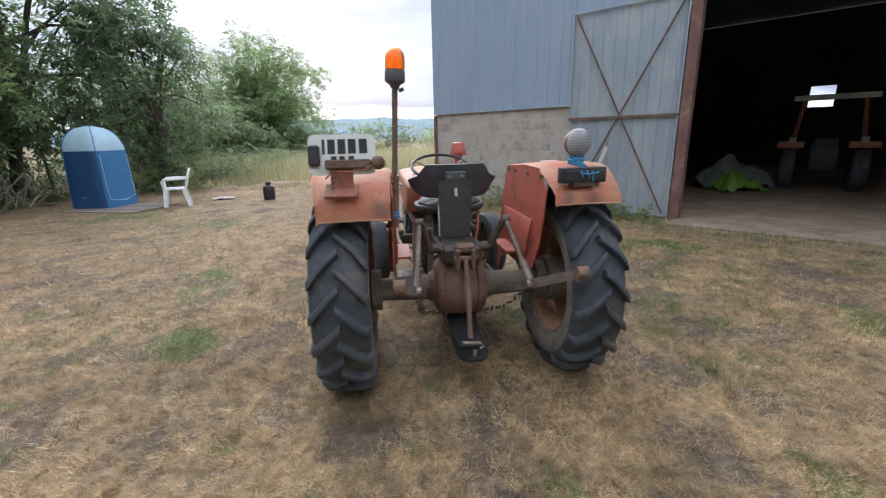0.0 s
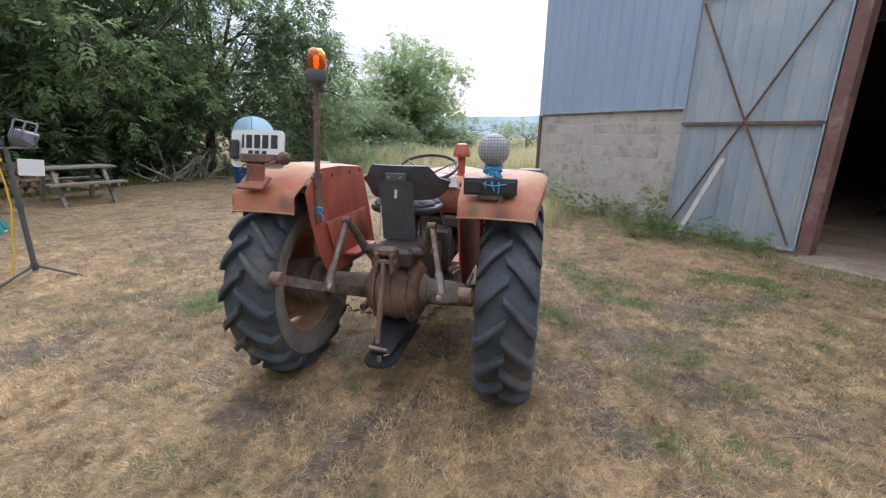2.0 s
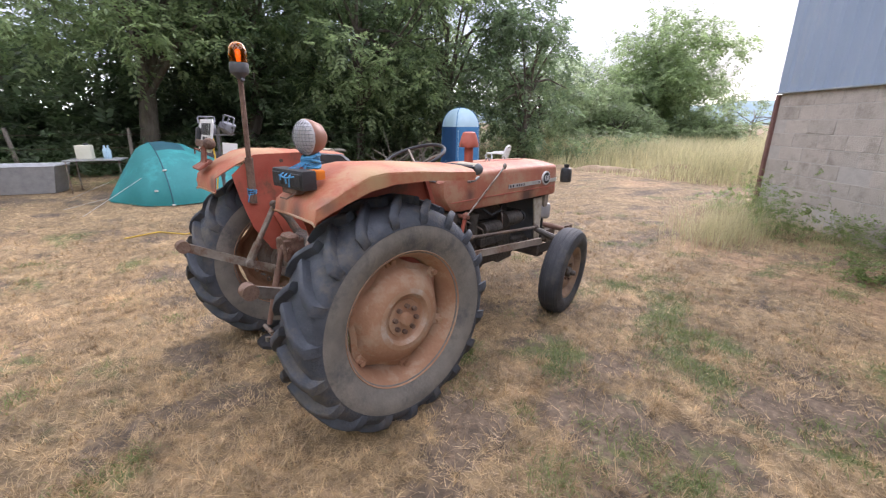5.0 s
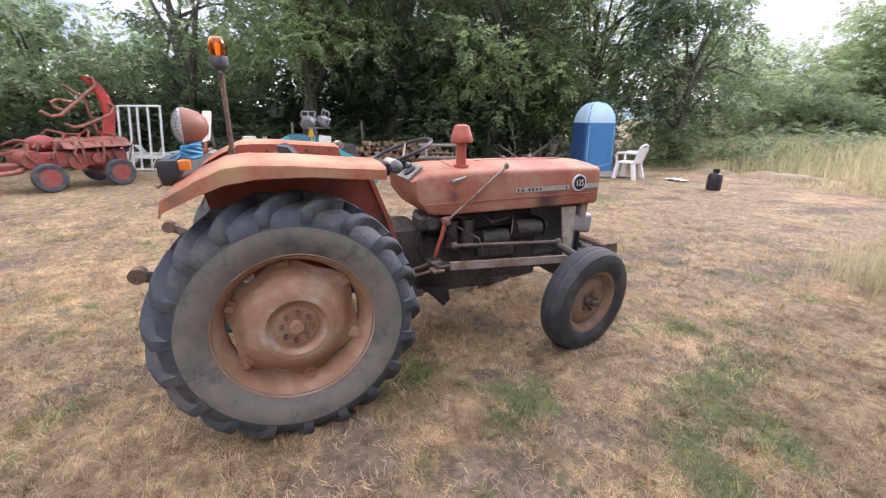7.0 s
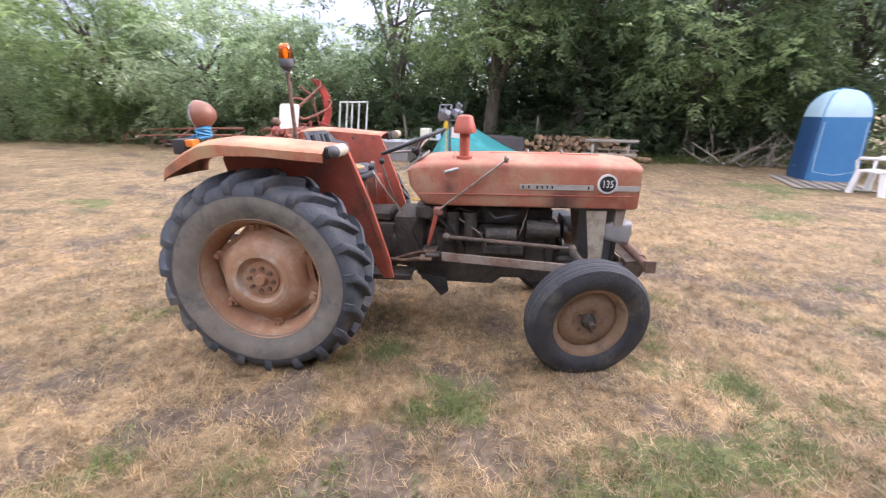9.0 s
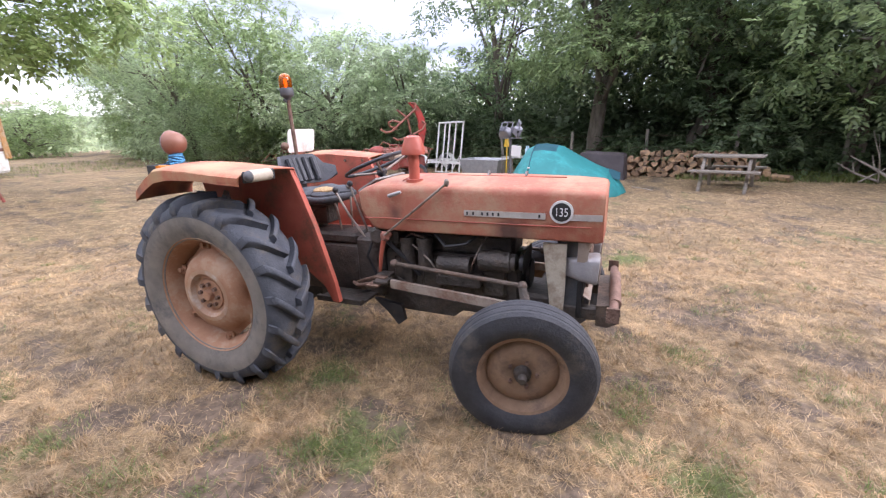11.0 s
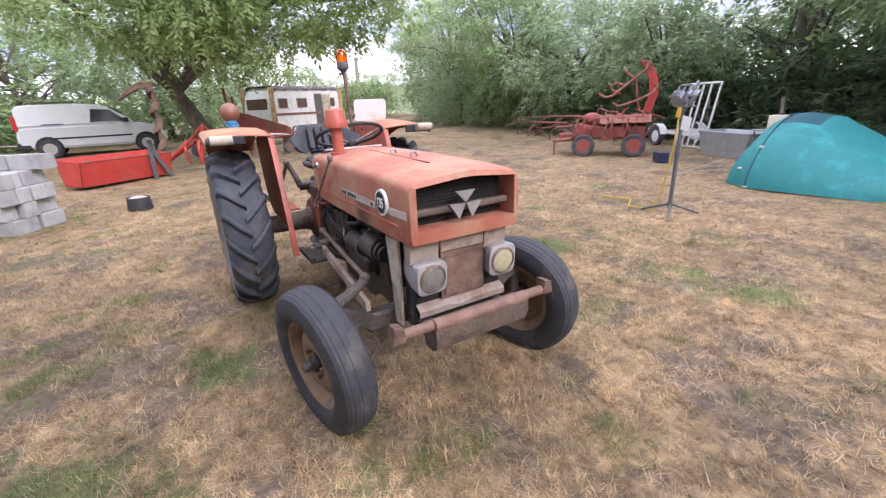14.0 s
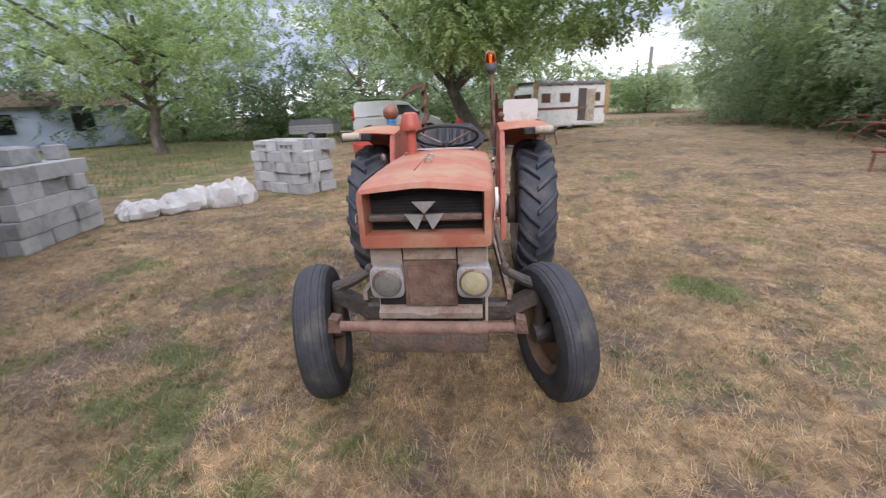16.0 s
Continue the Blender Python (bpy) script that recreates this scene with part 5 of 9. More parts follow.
def build_drivetrain():
    e = new("engine")
    e.parent = tractor
    e["label"] = "oily black diesel engine with filters and pipes"

    def p(name, material, fn, label=""):
        bm = B()
        fn(bm)
        return part(name, bm, material, e, label)

    p("block", OILY, lambda b: (box(b, -0.15, 0.15, 0.80, 1.72, 0.46, 0.74, bevel=0.02), box(b, -0.13, 0.13, 0.86, 1.68, 0.74, 0.87, bevel=0.02),
                                [box(b, 0.14, 0.175, 0.9 + k * 0.2, 1.04 + k * 0.2, 0.5, 0.7, bevel=0.012) for k in range(4)]))
    p("sump", OILY, lambda b: prism(b, [(0.78, 0.47), (0.80, 0.33), (1.30, 0.32), (1.36, 0.37), (1.52, 0.37), (1.56, 0.34), (1.74, 0.36), (1.76, 0.47)], -0.14, 0.14, SIDE))
    p("valve_cover", OILY, lambda b: box(b, -0.09, 0.09, 0.92, 1.62, 0.86, 0.90, bevel=0.02))
    p("fuel_filter", OILY, lambda b: (rod(b, (0.20, 1.02, 0.66), (0.20, 1.02, 0.82), 0.045, n=18), rod(b, (0.20, 1.02, 0.82), (0.20, 1.02, 0.85), 0.052, n=18)))
    p("fuel_filter", OILY, lambda b: (rod(b, (0.20, 1.14, 0.66), (0.20, 1.14, 0.82), 0.045, n=18), rod(b, (0.20, 1.14, 0.82), (0.20, 1.14, 0.85), 0.052, n=18)))
    p("alternator", OILY, lambda b: (rod(b, (0.22, 1.50, 0.745), (0.22, 1.68, 0.745), 0.062, n=22), rod(b, (0.22, 1.68, 0.745), (0.22, 1.71, 0.745), 0.05, n=22), box(b, 0.13, 0.2, 1.54, 1.6, 0.70, 0.80, bevel=0.01)), "grey alternator")
    p("oil_filter", OILY, lambda b: rod(b, (0.215, 1.24, 0.70), (0.215, 1.44, 0.70), 0.055, n=20), "dark canister filter")
    p("injection_pump", OILY, lambda b: (box(b, 0.14, 0.24, 1.22, 1.5, 0.56, 0.64, bevel=0.015), rod(b, (0.2, 1.3, 0.64), (0.2, 1.3, 0.70), 0.03)))
    p("fuel_pipe", STEEL, lambda b: tube(b, [(0.20, 1.02, 0.85), (0.22, 1.06, 0.875), (0.21, 1.14, 0.85)], 0.005, 6))
    p("fuel_pipe", STEEL, lambda b: (tube(b, [(0.24, 1.25, 0.63), (0.26, 1.2, 0.72), (0.22, 1.1, 0.78), (0.2, 1.0, 0.84)], 0.006, 6),))
    p("fuel_pipe", STEEL, lambda b: (tube(b, [(0.2, 1.42, 0.62), (0.25, 1.46, 0.72), (0.2, 1.5, 0.83), (0.12, 1.52, 0.87)], 0.005, 6),))
    p("manifold", RUST, lambda b: (tube(b, [(-0.19, 0.95, 0.8), (-0.21, 1.2, 0.8), (-0.21, 1.5, 0.79), (-0.19, 1.62, 0.76)], 0.035, 10), [rod(b, (-0.12, y, 0.8), (-0.2, y, 0.8), 0.028) for y in (1.0, 1.25, 1.5)],
                                   tube(b, [(-0.2, 1.0, 0.78), (-0.22, 0.95, 0.6), (-0.22, 0.85, 0.42), (-0.25, 0.5, 0.40), (-0.25, 0.0, 0.40)], 0.025, 10)))
    p("fan_belt", BLACK, lambda b: (rod(b, (0.0, 1.74, 0.62), (0, 1.765, 0.62), 0.09, n=22), rod(b, (0.22, 1.735, 0.745), (0.22, 1.755, 0.745), 0.045, n=18), box(b, -0.02, 0.22, 1.745, 1.755, 0.68, 0.80)))
    g = new("gearbox")
    g.parent = tractor
    g["label"] = "dusty black gearbox and clutch housing"

    def q(name, material, fn, label=""):
        bm = B()
        fn(bm)
        return part(name, bm, material, g, label)

    q("clutch_housing", OILY, lambda b: (rod(b, (0, 0.60, 0.57), (0, 0.80, 0.57), 0.17, 0.20, 24), box(b, -0.17, 0.17, 0.70, 0.82, 0.40, 0.80, bevel=0.02)))
    q("case", OILY, lambda b: (box(b, -0.15, 0.15, 0.12, 0.62, 0.40, 0.74, bevel=0.03, seg=2), box(b, -0.12, 0.12, 0.2, 0.6, 0.74, 0.82, bevel=0.02)))
    q("gear_lever", STEEL, lambda b: (tube(b, [(0.03, 0.42, 0.82), (0.04, 0.40, 0.98), (0.06, 0.36, 1.08)], 0.008, 8), ball(b, (0.06, 0.36, 1.09), 0.02)))
    q("gear_lever", STEEL, lambda b: (tube(b, [(-0.06, 0.45, 0.82), (-0.08, 0.44, 1.0), (-0.10, 0.42, 1.1)], 0.008, 8), ball(b, (-0.10, 0.42, 1.11), 0.02)))
    for s in (1, -1):
        q("footplate", OILY, lambda b: (box(b, min(s * 0.16, s * 0.38), max(s * 0.16, s * 0.38), 0.42, 0.76, 0.42, 0.435, bevel=0.003), box(b, min(s * 0.35, s * 0.38), max(s * 0.35, s * 0.38), 0.42, 0.76, 0.435, 0.455)), "dusty steel footplate")
    q("pedal", RUST, lambda b: (tube(b, [(0.2, 0.62, 0.5), (0.26, 0.75, 0.56), (0.28, 0.86, 0.60)], 0.012, 8), box(b, 0.24, 0.33, 0.84, 0.92, 0.595, 0.61, pose(0, 0, 0), bevel=0.003)), "worn brake pedal")
    q("pedal", RUST, lambda b: (tube(b, [(0.2, 0.60, 0.5), (0.33, 0.72, 0.54), (0.35, 0.84, 0.57)], 0.012, 8), box(b, 0.31, 0.40, 0.82, 0.90, 0.565, 0.58, bevel=0.003)), "worn brake pedal")
    q("pedal", RUST, lambda b: (tube(b, [(-0.2, 0.62, 0.5), (-0.3, 0.75, 0.56), (-0.3, 0.86, 0.60)], 0.012, 8), box(b, -0.35, -0.25, 0.84, 0.92, 0.595, 0.61, bevel=0.003)), "worn clutch pedal")
    q("skid_plate", BLACK, lambda b: prism(b, [(0.78, 0.43), (0.98, 0.40), (1.0, 0.30), (0.95, 0.26), (0.88, 0.34)], 0.22, 0.25, SIDE), "bent black steel plate")
    # control linkages on the near side of the engine
    for s in (1, -1):
        simple("drag_link", WORN_IRON, "long bare steel steering rod", lambda b: (tube(b, [(s * 0.33, 1.0, 0.709), (s * 0.36, 1.767, 0.664)], 0.013, 10), ball(b, (s * 0.36, 1.775, 0.664), 0.027, n=10), ball(b, (s * 0.33, 0.99, 0.709), 0.027, n=10)))
        simple("radius_arm", PANEL_TAN, "flat beige radius arm", lambda b: loft(b, [[(s * (x + 0.012), y, z - 0.026), (s * (x + 0.012), y, z + 0.026), (s * (x - 0.012), y, z + 0.026), (s * (x - 0.012), y, z - 0.026)] for x, y, z in ((0.33, 0.96, 0.577), (0.38, 1.84, 0.535))]))
        simple("steering_arm", OILY, "greasy cast steering arm", lambda b: tube(b, [(s * 0.36, 1.775, 0.65), (s * 0.45, 1.81, 0.61), (s * 0.54, 1.835, 0.58)], [0.022, 0.028, 0.034], 10))
    lever = new("hand_lever")
    lever.parent = tractor
    lever["label"] = "thin steel lever across the bonnet side"
    bm = B()
    tube(bm, [(0.338, 0.934, 0.88), (0.332, 1.34, 1.195)], 0.007, 8)
    ball(bm, (0.331, 1.345, 1.203), 0.016, 1, 1, 1.5, 10)
    part("rod", bm, STEEL, lever)
    bm = B()
    box(bm, 0.312, 0.340, 0.905, 0.965, 0.845, 0.905, bevel=0.014)
    rod(bm, (0.22, 0.934, 0.87), (0.350, 0.934, 0.87), 0.016)
    part("bracket", bm, RUSTY_RED, lever, "rusty red bracket")
    bm = B()
    tube(bm, [(0.325, 0.925, 0.85), (0.32, 0.90, 0.76), (0.30, 0.87, 0.64)], [0.016, 0.013, 0.011], 8)
    part("link", bm, REDD, lever)
    for nm, x, y, z in (("pedal", 0.33, 0.906, 0.589), ("pedal", 0.25, 0.88, 0.60)):
        pd = new(nm)
        pd.parent = tractor
        pd["label"] = "worn black foot pedal"
        bm = B()
        box(bm, x - 0.045, x + 0.045, y - 0.05, y + 0.045, z - 0.008, z + 0.012, pose(0, 0, 0), bevel=0.005)
        part("pad", bm, OILY, pd)
        bm = B()
        tube(bm, [(x - 0.02, y + 0.03, z), (x - 0.06, y + 0.09, z - 0.06), (x - 0.12, y + 0.10, z - 0.09)], 0.013, 8)
        part("arm", bm, OILY, pd)
    for x, y, z, tx, ty, tz in ((0.03, 0.52, 1.13, 0.0, 0.62, 0.80), (0.13, 0.47, 1.10, 0.16, 0.70, 0.80)):
        gl = new("gear_lever")
        gl.parent = tractor
        gl["label"] = "thin steel gear lever with black ball knob"
        bm = B()
        tube(bm, [(tx, ty, tz), (tx * 0.5 + x * 0.5, ty * 0.45 + y * 0.55, tz * 0.5 + z * 0.5), (x, y, z)], 0.008, 8)
        part("rod", bm, STEEL, gl)
        bm = B()
        ball(bm, (x, y, z + 0.015), 0.021, n=12)
        part("knob", bm, BLACK, gl)
    p("bell_housing", OILY, lambda b: (box(b, -0.19, 0.19, 0.62, 0.84, 0.46, 0.82, bevel=0.05, seg=3), box(b, 0.10, 0.26, 0.78, 0.98, 0.80, 0.90, bevel=0.02), rod(b, (0.18, 0.86, 0.86), (0.29, 0.86, 0.86), 0.04, n=14)))
    p("hose", BLACK, lambda b: (tube(b, [(0.24, 0.84, 0.89), (0.27, 0.95, 0.80), (0.24, 1.02, 0.72), (0.20, 1.1, 0.60)], 0.012, 7), tube(b, [(0.22, 0.80, 0.84), (0.26, 0.76, 0.72), (0.25, 0.82, 0.58), (0.20, 0.92, 0.52)], 0.010, 7), tube(b, [(0.2, 1.2, 0.9), (0.26, 1.3, 0.82), (0.25, 1.42, 0.84), (0.2, 1.5, 0.9)], 0.011, 7)))


build_drivetrain()


def build_front():
    f = new("front_end")
    f.parent = tractor
    f["label"] = "radiator surround with headlamps below the bonnet"

    def p(name, material, fn, label="", parent=None):
        bm = B()
        fn(bm)
        return part(name, bm, material, parent or f, label)

    p("radiator", DARK_GREY, lambda b: box(b, -0.22, 0.22, 1.93, 2.06, 0.50, 0.90, bevel=0.008), "dark radiator core")
    for s in (1, -1):
        p("side_panel", BEIGE, lambda b: loft(b, [[(s * 0.268, y0, z), (s * 0.268, y1, z), (s * 0.255, y1, z), (s * 0.255, y0, z)] for z, y0, y1 in ((0.885, 1.86, 1.985), (0.60, 1.90, 1.985), (0.455, 1.915, 1.975))]), "dirty beige side panel")
    p("front_panel", RUST, lambda b: (box(b, -0.128, 0.113, 2.085, 2.10, 0.60, 0.825, bevel=0.004), box(b, -0.115, 0.100, 2.098, 2.106, 0.615, 0.80, bevel=0.006)), "rust-brown front panel")
    p("upper_panel", PANEL_TAN, lambda b: box(b, -0.126, 0.111, 2.087, 2.102, 0.829, 0.905, bevel=0.004), "dusty tan panel")
    for x0, x1 in ((-0.26, -0.133), (0.118, 0.26)):
        p("corner_panel", PANEL_TAN, lambda b: loft(b, [[(x0, 2.04, z), (x1, 2.04, z), (x1, y, z), (x0, y, z)] for z, y in ((0.79, 2.075), (0.80, 2.09), (0.895, 2.10), (0.905, 2.10))]), "dusty tan corner panel")
    # black block painted as the dark opening below the headlamps
    p("lower_recess", MATT_BLACK, lambda b: box(b, -0.24, 0.24, 2.045, 2.075, 0.46, 0.79, bevel=0.006))
    p("valance", PANEL_TAN, lambda b: sheet(b, [[(x, 2.115, 0.545), (x, 2.118, 0.575 - (0.012 if -0.03 < x < 0.05 else 0.0)), (x, 2.08, 0.600)] for x in np.linspace(-0.24, 0.24, 13)], 0.006), "dented pale bumper strip")
    for s in (1, -1):
        h = new("headlamp")
        h.parent = f
        h["label"] = "square silver headlamp with round glass"
        h.matrix_basis = pose(s * 0.198 - 0.011, 2.03, 0.745, -4, 0, 2 * s)
        rings = []
        for y, r, k in ((-0.06, 0.050, 1.0), (0.03, 0.070, 1.0), (0.10, 0.078, 1.0), (0.115, 0.076, 1.0), (0.118, 0.070, 1.0)):
            ring = []
            for i in range(32):
                a = 2 * math.pi * i / 32
                c, sn = math.cos(a), math.sin(a)
                e = 0.45
                ring.append(Vector((r * math.copysign(abs(c) ** e, c), y, r * math.copysign(abs(sn) ** e, sn))))
            rings.append(ring)
        bm = B()
        loft(bm, rings)
        part("housing", bm, HOUSING, h)
        bm = B()
        lathe(bm, [(0.066, 0.112), (0.067, 0.122), (0.058, 0.126), (0.057, 0.116)], 32, Matrix(((1, 0, 0, 0), (0, 0, 1, 0), (0, 1, 0, 0), (0, 0, 0, 1))), closed=True)
        part("ring", bm, STEEL, h)
        bm = B()
        lathe(bm, [(0.058, 0.120), (0.045, 0.1255), (0.025, 0.1285), (0.001, 0.1295)], 28, Matrix(((1, 0, 0, 0), (0, 0, 1, 0), (0, 1, 0, 0), (0, 0, 0, 1))))
        part("lens", bm, LENS if s > 0 else LENS_YELLOW, h, "grey headlamp glass" if s > 0 else "yellowed headlamp glass")
    ax = new("front_axle")
    ax.parent = tractor
    ax["label"] = "rusty front axle beam with swivel ends"

    def q(name, material, fn, label=""):
        bm = B()
        fn(bm)
        return part(name, bm, material, ax, label)

    q("beam", OILY, lambda b: (box(b, -0.40, 0.40, 1.78, 1.87, 0.40, 0.50, bevel=0.015), box(b, -0.16, 0.16, 1.72, 1.98, 0.40, 0.54, bevel=0.02)))
    for s in (1, -1):
        q("extension", OILY, lambda b: loft(b, [[(s * x, 1.835 + dy, z + dz) for dy, dz in ((-0.04, -0.04), (0.04, -0.04), (0.04, 0.04), (-0.04, 0.04))] for x, z in ((0.36, 0.45), (0.50, 0.53), (0.55, 0.535))]))
        q("kingpin", OILY, lambda b: (rod(b, (s * 0.545, 1.835, 0.33), (s * 0.545, 1.835, 0.60), 0.034, n=14), rod(b, (s * 0.545, 1.835, 0.34), (s * 0.63, 1.835, 0.337), 0.03, n=12)))
    bp = new("front_bar")
    bp.parent = tractor
    bp["label"] = "rusty tube bumper over a steel trough"
    for nm, mt, fn in (("tube", RUSTY_IRON, lambda b: (rod(b, (-0.408, 2.235, 0.565), (0.422, 2.235, 0.572), 0.023, n=16),)),
                       ("rolled_edge", RUSTY_IRON, lambda b: rod(b, (-0.262, 2.243, 0.566), (0.245, 2.243, 0.570), 0.030, n=16)),
                       ("trough", WORN_IRON, lambda b: loft(b, [[(x * k, 2.15, 0.55), (x * k, 2.265, 0.565), (x * k, 2.272, 0.51), (x * k * 0.98, 2.255, 0.455), (x * k * 0.95, 2.21, 0.425), (x * k * 0.95, 2.15, 0.43)] for x, k in ((-0.265, 0.985), (-0.265, 1.0), (0.25, 1.0), (0.25, 0.985))]))):
        bm = B()
        fn(bm)
        part(nm, bm, mt, bp)
    for x in (-0.2, 0.2):
        bm = B()
        box(bm, x - 0.03, x + 0.03, 1.95, 2.16, 0.455, 0.525, bevel=0.006)
        part("arm", bm, OILY, bp)
    for x in (-0.40, 0.41):
        bm = B()
        prism(bm, [(x - 0.03, 0.55), (x + 0.03, 0.55), (x + 0.02, 0.62), (x - 0.02, 0.61)], 2.20, 2.26, FRONT)
        part("end_bracket", bm, RUST, bp)


build_front()


def build_rear():
    r = new("rear_axle")
    r.parent = tractor
    r["label"] = "dusty rear axle housing"

    def p(name, material, fn, label="", parent=None):
        bm = B()
        fn(bm)
        return part(name, bm, material, parent or r, label)

    p("differential", CAST_RED, lambda b: (lathe(b, [(0.001, -0.165), (0.10, -0.165), (0.155, -0.155), (0.175, -0.135), (0.188, -0.08), (0.192, 0.0), (0.188, 0.08), (0.175, 0.135), (0.155, 0.155), (0.10, 0.165), (0.001, 0.165)], 36, pose(0, 0, 0.565) @ AXLE), box(b, -0.12, 0.12, -0.05, 0.30, 0.42, 0.75, bevel=0.05, seg=3)), "reddish dusty differential casing")
    for x in (-0.1, 0.0, 0.1):
        p("rib", CAST_RED, lambda b: lathe(b, [(0.18, x - 0.008), (0.203, x - 0.005), (0.203, x + 0.005), (0.18, x + 0.008)], 36, pose(0, 0, 0.565) @ AXLE, closed=True))
    for s in (1, -1):
        p("axle_tube", CAST, lambda b: (rod(b, (s * 0.13, 0, 0.56), (s * 0.20, 0, 0.56), 0.125, 0.09, 20), rod(b, (s * 0.20, 0, 0.56), (s * 0.52, 0, 0.56), 0.082, 0.07, 20), rod(b, (s * 0.50, 0, 0.56), (s * 0.56, 0, 0.56), 0.13, 0.13, 24)), "dusty grey axle tube")
    p("lift_cover", OILY, lambda b: (box(b, -0.13, 0.13, -0.16, 0.2, 0.74, 0.86, bevel=0.025), rod(b, (-0.2, -0.07, 0.83), (0.2, -0.07, 0.83), 0.032, n=16)))
    p("top_bracket", RUST, lambda b: ([box(b, x - 0.012, x + 0.012, -0.28, -0.15, 0.74, 0.87, bevel=0.01) for x in (-0.045, 0.045)], rod(b, (-0.07, -0.25, 0.81), (0.07, -0.25, 0.81), 0.016), box(b, -0.06, 0.06, -0.25, -0.18, 0.84, 0.89, bevel=0.012)))
    for s in (1, -1):
        p("lift_arm", WORN_IRON, lambda b: (tube(b, [(s * 0.19, -0.07, 0.83), (s * 0.225, -0.12, 0.94), (s * 0.25, -0.18, 1.02)], [0.028, 0.022, 0.022], 10), rod(b, (s * 0.235, -0.18, 1.02), (s * 0.28, -0.18, 1.02), 0.024)))
    # link rods: the far ones hang askew
    for s, end, mid in ((-1, (-0.400, -0.680, 0.815), (-0.305, -0.36, 0.665)), (1, (0.528, -0.645, 0.812), (0.365, -0.36, 0.665))):
        ln = new("lower_link")
        ln.parent = tractor
        ln["label"] = "rusty three-point lower link"
        a = Vector((s * 0.20, 0.02, 0.50))
        m_, e_ = Vector(mid), Vector(end)
        bm = B()
        up = Vector((0, 0, 0.028))
        sd = Vector((0.010, 0, 0))
        loft(bm, [[q - up - sd, q + up - sd, q + up + sd, q - up + sd] for q in (a, m_, e_)])
        part("bar", bm, STEEL, ln)
        bm = B()
        rod(bm, e_ - Vector((0.028, 0, 0)), e_ + Vector((0.028, 0, 0)), 0.036, n=18)
        part("ball_end", bm, RUST, ln)
        bm = B()
        rod(bm, (s * 0.258, -0.18, 1.02), m_, 0.017, n=10)
        rod(bm, m_.lerp(Vector((s * 0.258, -0.18, 1.02)), 0.02), m_.lerp(Vector((s * 0.258, -0.18, 1.02)), 0.35), 0.024, n=10)
        rod(bm, m_ - Vector((0.03, 0, 0)), m_ + Vector((0.03, 0, 0)), 0.026, n=10)
        part("lift_rod", bm, STEEL, ln)
        bm = B()
        pts = [a.lerp(m_, 0.9) + Vector((0, 0, -0.03)), Vector((s * 0.25, -0.2, 0.47)), Vector((s * 0.12, -0.12, 0.42))]
        for i in range(9):
            f = i / 8
            c = pts[0].lerp(pts[1], f * 2) if f < 0.5 else pts[1].lerp(pts[2], f * 2 - 1)
            tube(bm, [c + Vector((0.020 * math.cos(k) * (1 if i % 2 else 0.3), 0.008 * math.cos(k), 0.014 * math.sin(k) * (0.3 if i % 2 else 1))) for k in np.linspace(0, 2 * math.pi, 9)[:-1]], 0.004, 5, closed=True)
        part("check_chain", bm, OILY, ln, "greasy check chain")
    t = new("top_link")
    t.parent = tractor
    t["label"] = "rusty top link hanging down to the drawbar"
    bm = B()
    rod(bm, (0.0, -0.27, 0.81), (0.0, -0.39, 0.37), 0.015, n=12)
    rod(bm, (0.0, -0.30, 0.70), (0.0, -0.35, 0.52), 0.019, n=12)
    part("bar", bm, RUSTY_IRON, t)
    bm = B()
    rod(bm, (-0.05, -0.40, 0.345), (0.06, -0.40, 0.335), 0.013)
    tube(bm, [(0.06, -0.40, 0.335), (0.075, -0.41, 0.32), (0.05, -0.42, 0.315)], 0.007, 6)
    part("pin", bm, STEEL, t)
    d = new("drawbar")
    d.parent = tractor
    d["label"] = "black drawbar plate with hitch pin"
    bm = B()
    prism(bm, [(-0.10, 0.10), (0.10, 0.10), (0.095, -0.37), (0.08, -0.43), (0.04, -0.465), (-0.04, -0.465), (-0.08, -0.43), (-0.095, -0.37)], 0.255, 0.275, pose(0.015, 0, 0))
    part("plate", bm, BLACK, d)
    bm = B()
    loft(bm, [[(x0, y, z0), (x1, y, z0), (x1, y, z1), (x0, y, z1)] for y, x0, x1, z0, z1 in ((0.25, -0.11, 0.11, 0.33, 0.40), (-0.10, -0.09, 0.10, 0.277, 0.36), (-0.36, -0.06, 0.07, 0.277, 0.30))])
    part("hanger", bm, BLACK, d)
    for y in (-0.42, -0.33):
        bm = B()
        rod(bm, (0.02, y, 0.25), (0.02, y, 0.305), 0.012, n=6)
        part("bolt", bm, STEEL, d, smooth=30)


build_rear()


